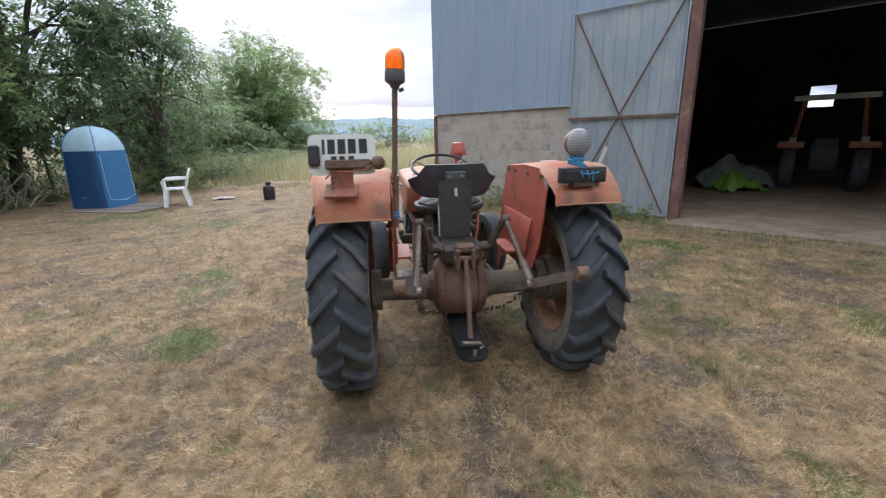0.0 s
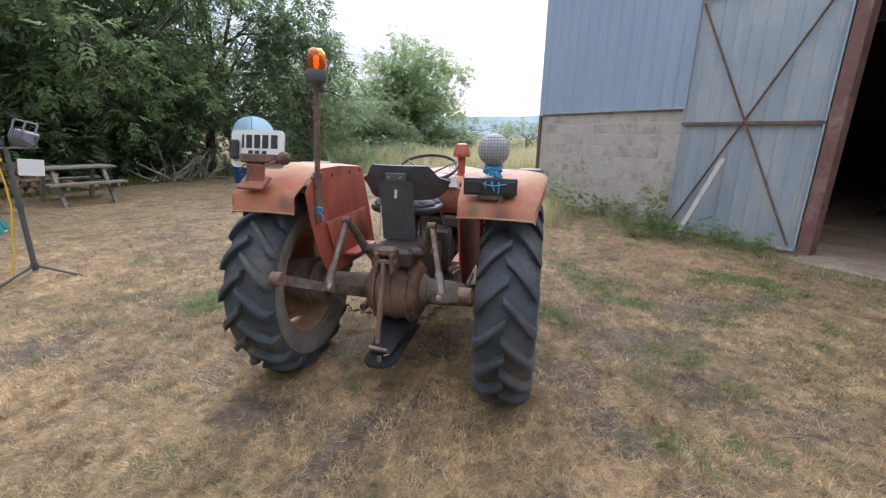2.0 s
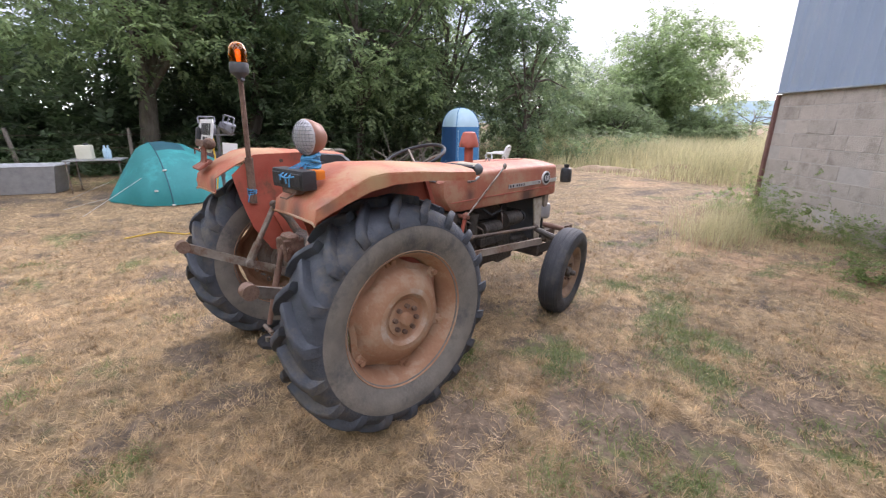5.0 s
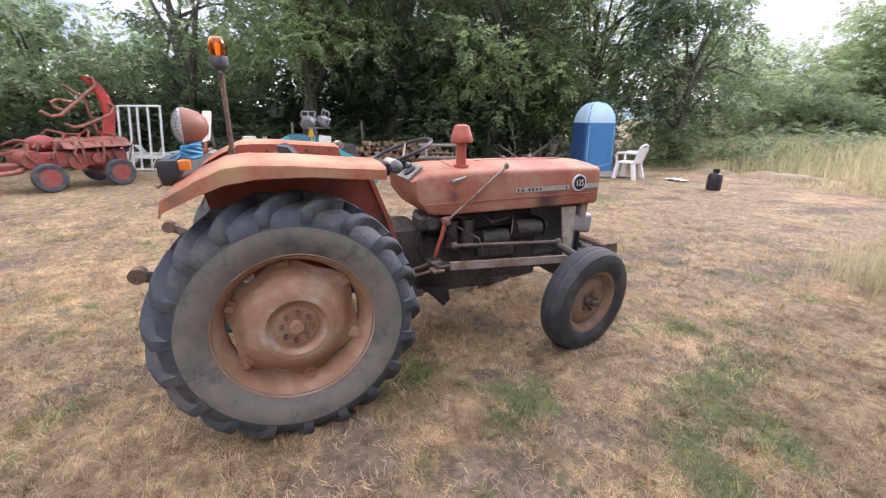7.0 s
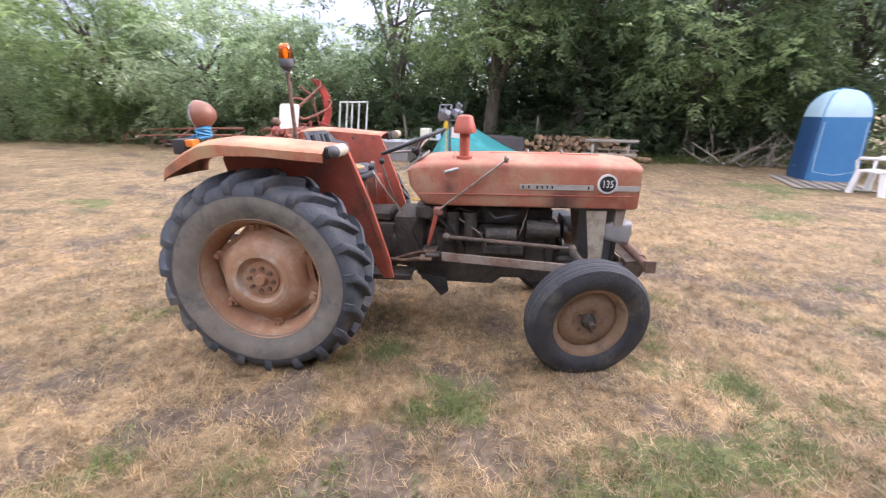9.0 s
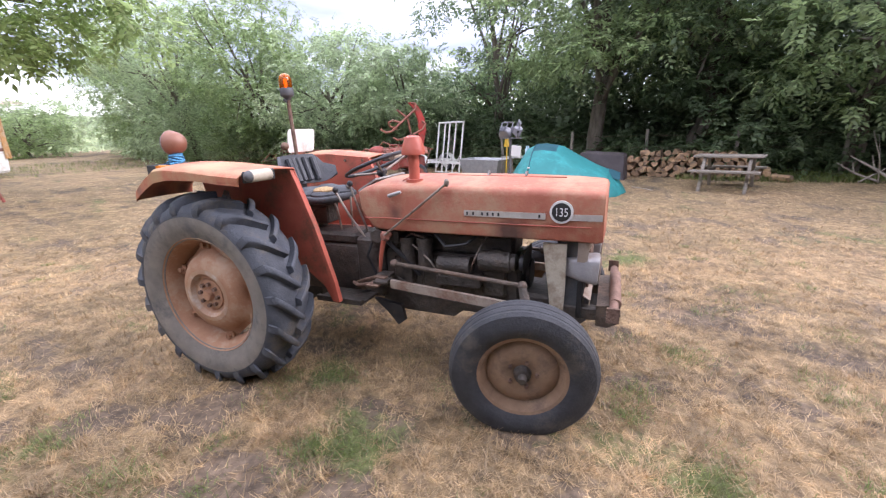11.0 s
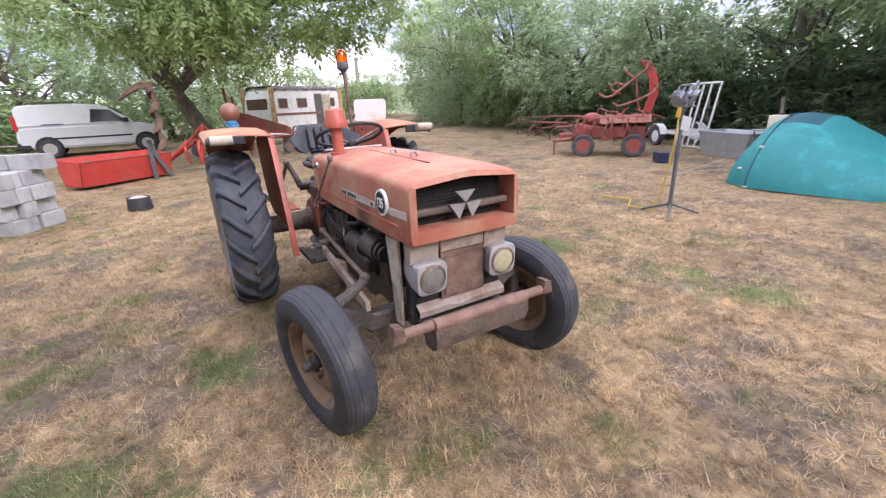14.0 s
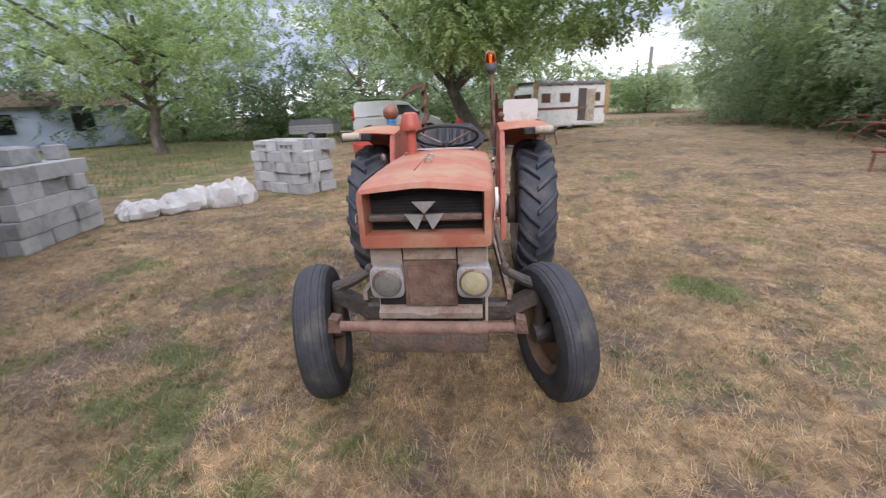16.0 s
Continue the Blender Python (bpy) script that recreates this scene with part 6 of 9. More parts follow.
def build_accessories():
    # number plate with its lamp on the far fender
    n = new("number_plate")
    n.parent = tractor
    n["label"] = "dented white number plate on a rusty bracket"
    n.matrix_basis = pose(-0.64, -0.405, 1.425, -10, 0, -3)
    bm = B()
    w, h = 0.162, 0.098
    pts = []
    for cx, cz, a0 in ((w - 0.03, h - 0.03, 0), (-w + 0.03, h - 0.03, 90), (-w + 0.03, -h + 0.03, 180), (w - 0.03, -h + 0.03, 270)):
        for k in range(5):
            a = radians(a0 + k * 22.5)
            pts.append((cx + 0.03 * math.cos(a), cz + 0.03 * math.sin(a)))
    prism(bm, pts, -0.004, 0.004, FRONT)
    part("board", bm, WHITE, n)
    for i, (x, ww) in enumerate(((-0.088, 0.013), (-0.050, 0.036), (0.0, 0.038), (0.050, 0.038), (0.104, 0.04))):
        bm = B()
        box(bm, x - ww / 2, x + ww / 2, -0.0065, -0.0042, 0.004, 0.074, bevel=0.001)
        part("character_bar", bm, INK, n, smooth=0)
    for x in (-0.04, 0.0, 0.045):
        bm = B()
        box(bm, x - 0.014, x + 0.014, -0.0065, -0.0042, -0.04, -0.008, bevel=0.001)
        part("character_bar", bm, INK, n, smooth=0)
    bm = B()
    box(bm, -0.16, -0.105, -0.028, -0.004, -0.055, 0.045, bevel=0.008)
    part("reflector", bm, PLASTIC_BLACK, n)
    bm = B()
    box(bm, -0.08, 0.14, -0.04, 0.0, -0.072, -0.028, bevel=0.006)
    ball(bm, (0.175, -0.02, -0.045), 0.036, 1.0, 1.0, 0.95, 14)
    part("lamp_bar", bm, RUST, n, "rusty lamp bracket")
    bm = B()
    box(bm, -0.09, 0.07, -0.05, 0.05, -0.009, 0.009, pose(0.0, -0.01, -0.178, 42), bevel=0.004)
    box(bm, -0.06, 0.05, -0.012, 0.0, -0.175, -0.06, pose(0, 0.0, 0), bevel=0.003)
    tube(bm, [(-0.08, -0.04, -0.12), (-0.04, -0.05, -0.085), (0.08, -0.05, -0.09), (0.15, -0.04, -0.06)], 0.004, 6)
    part("bracket", bm, RUSTY_RED, n)
    # beacon
    b = new("beacon")
    b.parent = tractor
    b["label"] = "orange flashing beacon on a rusty pole, lit"
    b.matrix_basis = pose(-0.405, -0.255, 0.92, 0, 3.0, 0)
    bm = B()
    rod(bm, (0, 0, 0.10), (0, 0, 0.85), 0.015, n=12)
    rod(bm, (0, 0.0, 0.10), (0, 0, 0.38), 0.024, n=12)
    part("pole", bm, RUST, b)
    bm = B()
    lathe(bm, [(0.001, 0.825), (0.020, 0.825), (0.028, 0.842), (0.048, 0.854), (0.052, 0.862), (0.052, 0.905), (0.048, 0.9140), (0.001, 0.914)], 28)
    rod(bm, (0.02, 0, 0.815), (0.045, 0, 0.825), 0.010, n=8)
    part("base", bm, DARK_GREY, b)
    bm = B()
    lathe(bm, [(0.050, 0.9145), (0.051, 0.95), (0.049, 0.978), (0.041, 1.002), (0.026, 1.016), (0.001, 1.02), (0.001, 1.016), (0.024, 1.012), (0.038, 0.999), (0.046, 0.976), (0.048, 0.95), (0.047, 0.9146)], 28)
    part("lens", bm, ORANGE_LENS, b, "translucent orange lens")
    bm = B()
    rod(bm, (0, 0, 0.915), (0, 0, 0.955), 0.010, 0.016, n=14)
    ball(bm, (0, 0, 0.968), 0.016, n=12)
    part("bulb", bm, LIT_ORANGE, b, "lit orange bulb")
    bm = B()
    for i in range(4):
        tube(bm, [((0.022 + 0.004 * (i % 2)) * math.cos(a), 0.026 * math.sin(a), 0.16 + i * 0.008 + 0.006 * math.sin(a + i)) for a in np.linspace(0, 2 * math.pi, 11)[:-1]], 0.004, 5, closed=True)
    tube(bm, [(0.02, -0.02, 0.16), (0.05, -0.04, 0.15), (0.06, -0.05, 0.12)], 0.003, 5)
    part("twine", bm, BLUE_ROPE, b, "blue twine round the pole")
    # work lamp tied on with twine
    w = new("work_lamp")
    w.parent = tractor
    w["label"] = "round rusty work lamp tied on with blue twine"
    w.matrix_basis = pose(0.60, -0.345, 1.452, 0, 0, 8)
    bm = B()
    lathe(bm, [(0.001, 0.078), (0.03, 0.072), (0.058, 0.045), (0.072, 0.008), (0.076, -0.012), (0.073, -0.02), (0.001, -0.02)], 28, pose(0, 0, 0, -90))
    part("shell", bm, LAMP_RUST, w)
    bm = B()
    lathe(bm, [(0.074, -0.0205), (0.068, -0.03), (0.045, -0.046), (0.02, -0.053), (0.001, -0.055)], 28, pose(0, 0, 0, -90))
    gl = part("lens", bm, RIBBED_GLASS, w, "ribbed pale grey glass")
    for k in range(-4, 5):
        for turn in (0, 90):
            e = 0.07 * math.cos(math.asin(abs(k) / 4.9))
            bm = B()
            tube(bm, [pose(0, 0, 0, 0, turn, 0) @ Vector((e * u, -0.0185 - 0.0385 * math.sqrt(max(0.0, 1 - (e * u / 0.0725) ** 2 - (k * 0.0146 / 0.0725) ** 2)), k * 0.0146)) for u in (-1, -0.75, -0.4, 0, 0.4, 0.75, 1)], 0.0012, 4)
            part("rib", bm, GREY_PLASTIC, gl)
    bm = B()
    rod(bm, (0, 0, -0.07), (0, 0.0, -0.115), 0.018)
    part("stem", bm, STEEL, w)
    bm = B()
    for i in range(6):
        z = -0.075 - i * 0.008
        tube(bm, [(0.034 * math.cos(a) * (1 + 0.2 * (i % 2)), 0.034 * math.sin(a), z + 0.010 * math.sin(a + i)) for a in np.linspace(0, 2 * math.pi, 13)[:-1]], 0.008, 5, closed=True)
    tube(bm, [(0.02, -0.025, -0.1), (0.03, -0.06, -0.13), (0.02, -0.095, -0.17), (0.035, -0.10, -0.20)], 0.004, 5)
    for k in range(3):
        a = -0.03 + k * 0.025
        tube(bm, [(a * 0.5, -0.03, -0.10), (a, -0.085, -0.125), (a * 1.3, -0.128, -0.150), (a * 1.2 + 0.012 * (k % 2), -0.130, -0.17 - 0.012 * (k % 3))], 0.0032, 5)
    tube(bm, [(-0.05, -0.125, -0.150), (0.0, -0.132, -0.158), (0.06, -0.125, -0.150)], 0.0035, 5)
    part("twine", bm, BLUE_ROPE, w, "blue baler twine")
    # tail lamp bar
    t = new("tail_lamp")
    t.parent = tractor
    t["label"] = "black tail lamp on the fender"
    t.matrix_basis = pose(0.60, -0.425, 1.285, 0, 0, 4)
    bm = B()
    box(bm, -0.125, 0.125, -0.035, 0.03, -0.038, 0.042, bevel=0.008, seg=2)
    part("body", bm, PLASTIC_BLACK, t)
    for x in (-0.078, 0.078):
        bm = B()
        box(bm, x - 0.036, x + 0.036, -0.041, -0.034, -0.026, 0.030, bevel=0.004)
        part("lens", bm, PLASTIC_BLACK, t)
    bm = B()
    box(bm, 0.05, 0.12, 0.031, 0.075, 0.0, 0.040, bevel=0.008, seg=2)
    part("indicator", bm, AMBER, t, "amber side lens")
    bm = B()
    box(bm, -0.06, 0.06, -0.03, 0.05, -0.06, -0.031, bevel=0.004)
    tube(bm, [(0.06, -0.03, -0.05), (0.03, -0.06, -0.075), (0.0, -0.07, -0.07)], 0.004, 5)
    part("bracket", bm, RUST, t)


build_accessories()

# ---- camp and farm things ----
def build_popup_tent():
    t = thing("popup_tent", "tall blue pop-up shower tent with pale blue top", "tent", pose(-8.38, 10.45, 0.0, 0, 0, -95))
    W, H = 0.52, 1.93

    def ring(z):
        k = 1.0 - 0.10 * (z / H)
        if z > 1.35:
            q = (z - 1.35) / (H - 1.35)
            k *= math.sqrt(max(0.0, 1 - q * q)) * 0.88 + 0.12
        return W * k

    def corner(a, z):
        c, s = math.cos(a), math.sin(a)
        e = 0.42
        r = ring(z)
        return Vector((r * math.copysign(abs(c) ** e, c), r * math.copysign(abs(s) ** e, s), z))

    for name, mat_, z0, z1, a0, a1 in (("side_wall", TENT_BLUE, 0.03, 1.36, 135, 225), ("side_wall", TENT_BLUE, 0.03, 1.36, -45, 45), ("side_wall", TENT_BLUE, 0.03, 1.36, 225, 315), ("door_panel", TENT_MID, 0.03, 1.36, 45, 135),
                                       ("roof_panel", TENT_PALE, 1.36, H, 135, 225), ("roof_panel", TENT_PALE, 1.36, H, -45, 45), ("roof_panel", TENT_PALE, 1.36, H, 45, 135), ("roof_panel", TENT_PALE, 1.36, H, 225, 315)):
        bm = B()
        rows = [[corner(radians(a0 + (a1 - a0) * i / 12), z) for i in range(13)] for z in np.linspace(z0, z1, 12)]
        sheet(bm, rows, 0.006)
        part(name, bm, mat_, t, smooth=60)
    for a in (225, 315, 45, 135):
        bm = B()
        tube(bm, [corner(radians(a), z) * 1.01 for z in np.linspace(0.03, H, 16)], 0.010, 6)
        part("corner_pole", bm, TENT_MID, t)
    bm = B()
    tube(bm, [corner(radians(57), 1.25) * 1.012, corner(radians(58), 0.5) * 1.012, corner(radians(62), 0.22) * 1.014, corner(radians(90), 0.16) * 1.014, corner(radians(118), 0.25) * 1.014, corner(radians(122), 0.6) * 1.012, corner(radians(123), 1.25) * 1.012], 0.008, 6)
    part("zip", bm, TENT_PALE, t, "pale curved door zip")
    bm = B()
    box(bm, 0.505, 0.512, -0.10, 0.04, 0.27, 0.295)
    part("label_bar", bm, TENT_PALE, t, "small pale label")
    pl = thing("pallet", "low wooden pallet under the pop-up tent", "pallet", pose(-8.0, 10.2, 0, 0, 0, -10))
    for i in range(7):
        bm = B()
        box(bm, -0.7, 1.3, -0.75 + i * 0.2, -0.6 + i * 0.2, 0.01, 0.028, bevel=0.003)
        part("slat", bm, WOOD, pl)
    for y in (-0.7, 0.0, 0.6):
        bm = B()
        box(bm, -0.68, 1.28, y - 0.04, y + 0.04, -0.06, 0.01)
        part("bearer", bm, WOOD, pl)


build_popup_tent()


def build_chair():
    c = thing("garden_chair", "white moulded plastic garden chair with armrests", "chair", pose(-6.52, 10.34, 0.0, 0, 0, -62))
    for x, y, tx, ty in ((-0.24, -0.25, -0.2, -0.2), (0.24, -0.25, 0.2, -0.2), (-0.25, 0.27, -0.19, 0.17), (0.25, 0.27, 0.19, 0.17)):
        bm = B()
        loft(bm, [[(px - 0.035, py - 0.045, z), (px + 0.035, py - 0.045, z), (px + 0.035, py + 0.045, z), (px - 0.035, py + 0.045, z)] for px, py, z in ((x, y, 0), (tx, ty, 0.43))])
        part("leg", bm, WHITE_PLASTIC, c)
    bm = B()
    box(bm, -0.24, 0.24, -0.24, 0.22, 0.40, 0.44, bevel=0.015, seg=2)
    part("seat", bm, WHITE_PLASTIC, c)
    for i in range(5):
        x = -0.18 + i * 0.09
        bm = B()
        loft(bm, [[(x - 0.032, y, z), (x + 0.032, y, z), (x + 0.032, y + 0.02, z), (x - 0.032, y + 0.02, z)] for y, z in ((0.20, 0.43), (0.26, 0.62), (0.32, 0.80))])
        part("back_slat", bm, WHITE_PLASTIC, c)
    bm = B()
    tube(bm, [(-0.25, 0.22, 0.44), (-0.25, 0.30, 0.72), (-0.20, 0.335, 0.83), (0, 0.35, 0.87), (0.20, 0.335, 0.83), (0.25, 0.30, 0.72), (0.25, 0.22, 0.44)], 0.026, 8)
    part("back_frame", bm, WHITE_PLASTIC, c)
    for s in (1, -1):
        bm = B()
        tube(bm, [(s * 0.26, 0.29, 0.66), (s * 0.285, 0.05, 0.665), (s * 0.28, -0.2, 0.655), (s * 0.255, -0.25, 0.60), (s * 0.225, -0.23, 0.42)], [0.024, 0.03, 0.03, 0.026, 0.024], 8)
        part("armrest", bm, WHITE_PLASTIC, c)


build_chair()


def build_gas_bottle():
    g = thing("gas_bottle", "small dark steel gas bottle standing in the field", "gas bottle", pose(-4.5, 10.95, 0))
    bm = B()
    lathe(bm, [(0.001, 0.0), (0.13, 0.0), (0.145, 0.04), (0.145, 0.30), (0.12, 0.36), (0.05, 0.39), (0.001, 0.39)], 24)
    part("body", bm, BLACK, g)
    bm = B()
    lathe(bm, [(0.06, 0.385), (0.07, 0.46), (0.062, 0.46), (0.052, 0.385)], 18, closed=True)
    rod(bm, (0, 0, 0.38), (0, 0, 0.45), 0.02)
    part("collar", bm, BLACK, g)
    r = thing("crumpled_sheet", "crumpled white plastic sheet lying on the grass", "plastic sheet", pose(-5.85, 11.25, 0, 0, 0, 25))
    bm = B()
    rows = [[(u, v, 0.03 + 0.09 * abs(noise.noise((u * 5, v * 5, 3))) * (1 - abs(u) / 0.6)) for v in np.linspace(-0.16, 0.16, 9)] for u in np.linspace(-0.26, 0.26, 15)]
    sheet(bm, rows, 0.004)
    part("sheet", bm, SACK, r, smooth=20)


build_gas_bottle()


def build_light_stand():
    s = thing("work_light_stand", "tripod stand with two grey site floodlights and yellow cable", "work light", pose(-4.08, 2.735, 0, 0, 0, 66))
    bm = B()
    rod(bm, (0, 0, 0.10), (0, 0, 0.9), 0.024, n=12)
    rod(bm, (0, 0, 0.75), (0, 0, 1.33), 0.019, n=12)
    for z in (0.75, 0.12):
        rod(bm, (0, 0, z), (0, 0, z + 0.05), 0.034, n=12)
    part("pole", bm, DARK_GREY, s)
    for k in range(3):
        a = 2 * math.pi * k / 3 - 0.5
        bm = B()
        tube(bm, [(0.03 * math.cos(a), 0.03 * math.sin(a), 0.14), (0.38 * math.cos(a), 0.38 * math.sin(a), 0.012)], 0.013, 8)
        part("leg", bm, DARK_GREY, s)
    bm = B()
    box(bm, -0.22, 0.22, -0.015, 0.015, 1.31, 1.328, bevel=0.004)
    part("crossbar", bm, FLOOD_GREY, s)
    for x, rz, rx, ry in ((-0.115, 12, -38, 0), (0.13, -38, -24, 14)):
        l = new("floodlight")
        l.parent = s
        l["label"] = "lilac-grey halogen floodlight with a carrying frame"
        l.matrix_basis = pose(x, 0, 1.42, 0, 0, rz) @ Matrix.Scale(0.70, 4)
        tilt = pose(0, 0, 0, rx, ry, 0)
        bm = B()
        loft(bm, [[tilt @ Vector((a * px, y, b * pz)) for px, pz in ((-1, -0.75), (-0.75, -1), (0.75, -1), (1, -0.75), (1, 0.75), (0.75, 1), (-0.75, 1), (-1, 0.75))] for y, a, b in ((-0.085, 0.075, 0.045), (-0.07, 0.095, 0.065), (-0.02, 0.125, 0.085), (0.04, 0.145, 0.110), (0.055, 0.150, 0.115), (0.065, 0.150, 0.115))])
        body = part("housing", bm, FLOOD_GREY, l, "", 30)
        for k in range(6):
            bm = B()
            box(bm, -0.075 + k * 0.03 - 0.003, -0.075 + k * 0.03 + 0.003, -0.115, -0.045, -0.055, 0.055, tilt)
            part("fin", bm, FLOOD_GREY, body)
        bm = B()
        box(bm, -0.130, 0.130, 0.0655, 0.070, -0.095, 0.095, tilt)
        part("lens", bm, LENS, l)
        bm = B()
        tube(bm, [(-0.16, 0, 0.0), (-0.16, 0, -0.10), (-0.13, 0, -0.125), (0.13, 0, -0.125), (0.16, 0, -0.10), (0.16, 0, 0.0)], 0.010, 6)
        part("bracket", bm, DARK_GREY, l)
        bm = B()
        tube(bm, [tilt @ Vector(p) for p in ((-0.14, -0.01, 0.08), (-0.145, -0.03, 0.20), (-0.13, -0.035, 0.215), (0.13, -0.035, 0.215), (0.145, -0.03, 0.20), (0.14, -0.01, 0.08))], 0.014, 6)
        tube(bm, [tilt @ Vector(p) for p in ((0.0, -0.02, 0.08), (0.0, -0.035, 0.215))], 0.012, 6)
        part("carrying_frame", bm, FLOOD_GREY, l)
        bm = B()
        lathe(bm, [(0.001, 0.012), (0.022, 0.010), (0.026, 0.0), (0.001, 0.0)], 12, pose(0.17, 0, -0.01, 0, 90, 0))
        part("clamp_knob", bm, PLASTIC_BLACK, l)
    bm = B()
    loft(bm, [[(-0.08 - a, -0.02, z), (-0.08 + a, -0.02, z), (-0.08 + a, 0.02, z), (-0.08 - a, 0.02, z)] for z, a in ((1.19, 0.035), (1.205, 0.038), (1.26, 0.025), (1.309, 0.014))])
    part("socket", bm, YELLOW, s, "yellow cable socket")
    bm = B()
    tube(bm, [(-0.075, 0.0, 1.19), (-0.06, -0.02, 0.95), (-0.06, -0.03, 0.75), (-0.10, -0.05, 0.5), (-0.12, -0.06, 0.3), (-0.20, -0.12, 0.03), (-0.5, -0.3, 0.012), (-0.9, -0.1, 0.012), (-1.2, -0.4, 0.012)], 0.010, 6)
    part("cable", bm, YELLOW, s, "yellow extension cable")
    bm = B()
    box(bm, -0.095, 0.095, -0.03, -0.026, -0.08, 0.08, pose(0.145, 0, 1.13, 0, 6, 0), bevel=0.002)
    part("card", bm, WHITE_PLASTIC, s, "blank white card")


build_light_stand()


def build_teal_tent():
    t = thing("dome_tent", "teal two-person tent with dark roof, pitched on the grass", "tent", pose(-7.82, 2.66, 0, 0, 0, 97))
    L, Wd, H = 1.40, 1.36, 1.10
    rows = []
    nu, nv = 29, 21
    for i in range(nu):
        u = -1 + 2 * i / (nu - 1)
        # tall hoop near one end, low hoop near the foot, cloth stretched straight between them
        wid = Wd * float(np.interp(u, (-1, -0.72, -0.42, 0.62, 0.86, 1.0), (0.12, 0.80, 1.0, 0.90, 0.62, 0.16)))
        hgt = H * float(np.interp(u, (-1, -0.86, -0.58, -0.44, -0.30, 0.0, 0.66, 0.74, 0.92, 1.0), (0.015, 0.30, 0.88, 0.98, 1.0, 0.95, 0.48, 0.44, 0.18, 0.015)))
        hgt -= 0.035 * max(0.0, math.sin(math.pi * (u + 0.18) / 0.84)) if -0.18 < u < 0.66 else 0.0
        row = []
        for j in range(nv):
            a = (-1 + 2 * j / (nv - 1)) * math.pi / 2
            y = wid * math.copysign(abs(math.sin(a)) ** 1.12, a)
            z = hgt * abs(math.cos(a)) ** 1.12
            fold = 0.018 * noise.noise((u * 5, a * 1.5, 2)) + 0.010 * math.sin(9 * a + 5 * u) * (1 - abs(u))
            row.append((L * u, y + fold, max(z + fold * 0.6, 0.01)))
        rows.append(row)
    k0, k1, k2 = 8, 13, 24

    def panel(name, mat_, i0, i1, j0, j1, label):
        part(name, sheet(B(), [r[j0:j1 + 1] for r in rows[i0:i1 + 1]], 0.004), mat_, t, label, 40)

    panel("fly_end", TEAL, 0, k0, 0, 20, "teal porch end")
    panel("fly_side", TEAL, k0, k1, 0, 7, "teal fly sheet")
    panel("roof_panel", TEAL_DARK, k0, k1, 7, 13, "dark teal roof panel")
    panel("fly_side", TEAL, k0, k1, 13, 20, "teal fly sheet")
    panel("fly_slope", TEAL, k1, k2, 0, 20, "long teal slope of the fly sheet")
    panel("fly_end", TEAL, k2, 28, 0, 20, "teal foot end")
    for k in (k0, k2):
        bm = B()
        tube(bm, [Vector(p) * 1.006 for p in rows[k]], 0.010, 6)
        part("pole_sleeve", bm, TEAL_DARK if k == k0 else TEAL, t)
    bm = sheet(B(), [[(x, y, z - 0.55 * abs(y) ** 1.5) for y in np.linspace(-w, w, 7)] for x, w, z in ((0.92, 0.42, 0.53), (1.08, 0.42, 0.50), (1.26, 0.36, 0.43))], 0.006)
    part("vent_hood", bm, TEAL_DARK, t, "dark vent hood")
    for i, j in ((k0 - 2, 2), (k0, 0), (k0, 20), (k2, 0), (k2, 20), (k2, 4), (k0, 4), (k0 - 2, 18)):
        bm = B()
        x, y, z = rows[i][j]
        box(bm, x - 0.03, x + 0.03, y - 0.022, y + 0.022, z, z + 0.03, bevel=0.006)
        part("toggle", bm, SACK, t, "white guy toggle")
    for p0, p1 in (((-1.45, -0.3, 0.1), (-2.1, -0.5, 0.0)), ((-0.9, -0.8, 0.5), (-1.9, -1.4, 0.0)), ((1.5, 0.2, 0.1), (2.0, 0.3, 0.0)), ((0.0, -0.95, 0.2), (0.0, -1.35, 0.0)), ((-1.3, 0.5, 0.3), (-1.9, 0.9, 0.0))):
        bm = B()
        rod(bm, p0, p1, 0.003, n=6)
        part("guy_line", bm, SACK, t, "pale guy line")


build_teal_tent()


def build_picnic_table():
    t = thing("picnic_table", "grey weathered wooden picnic table with benches", "picnic table", pose(-9.0, 6.0, 0, 0, 0, 78))
    for i in range(5):
        bm = B()
        box(bm, -0.64, 0.64, -0.36 + i * 0.147, -0.232 + i * 0.147, 0.71, 0.75, bevel=0.004)
        part("top_board", bm, WOOD, t)
    for y in (-0.78, 0.52):
        for k in range(2):
            bm = B()
            box(bm, -0.64, 0.64, y + k * 0.14, y + 0.125 + k * 0.14, 0.42, 0.46, bevel=0.004)
            part("bench_board", bm, WOOD, t)
    for x in (-0.42, 0.42):
        for s in (1, -1):
            bm = B()
            loft(bm, [[(x - 0.03, s * y - 0.045, z), (x + 0.03, s * y - 0.045, z), (x + 0.03, s * y + 0.045, z), (x - 0.03, s * y + 0.045, z)] for y, z in ((0.62, 0), (0.25, 0.71))])
            part("leg", bm, WOOD, t)
        bm = B()
        box(bm, x + 0.03, x + 0.07, -0.76, 0.76, 0.34, 0.42)
        part("crosspiece", bm, WOOD, t)


build_picnic_table()


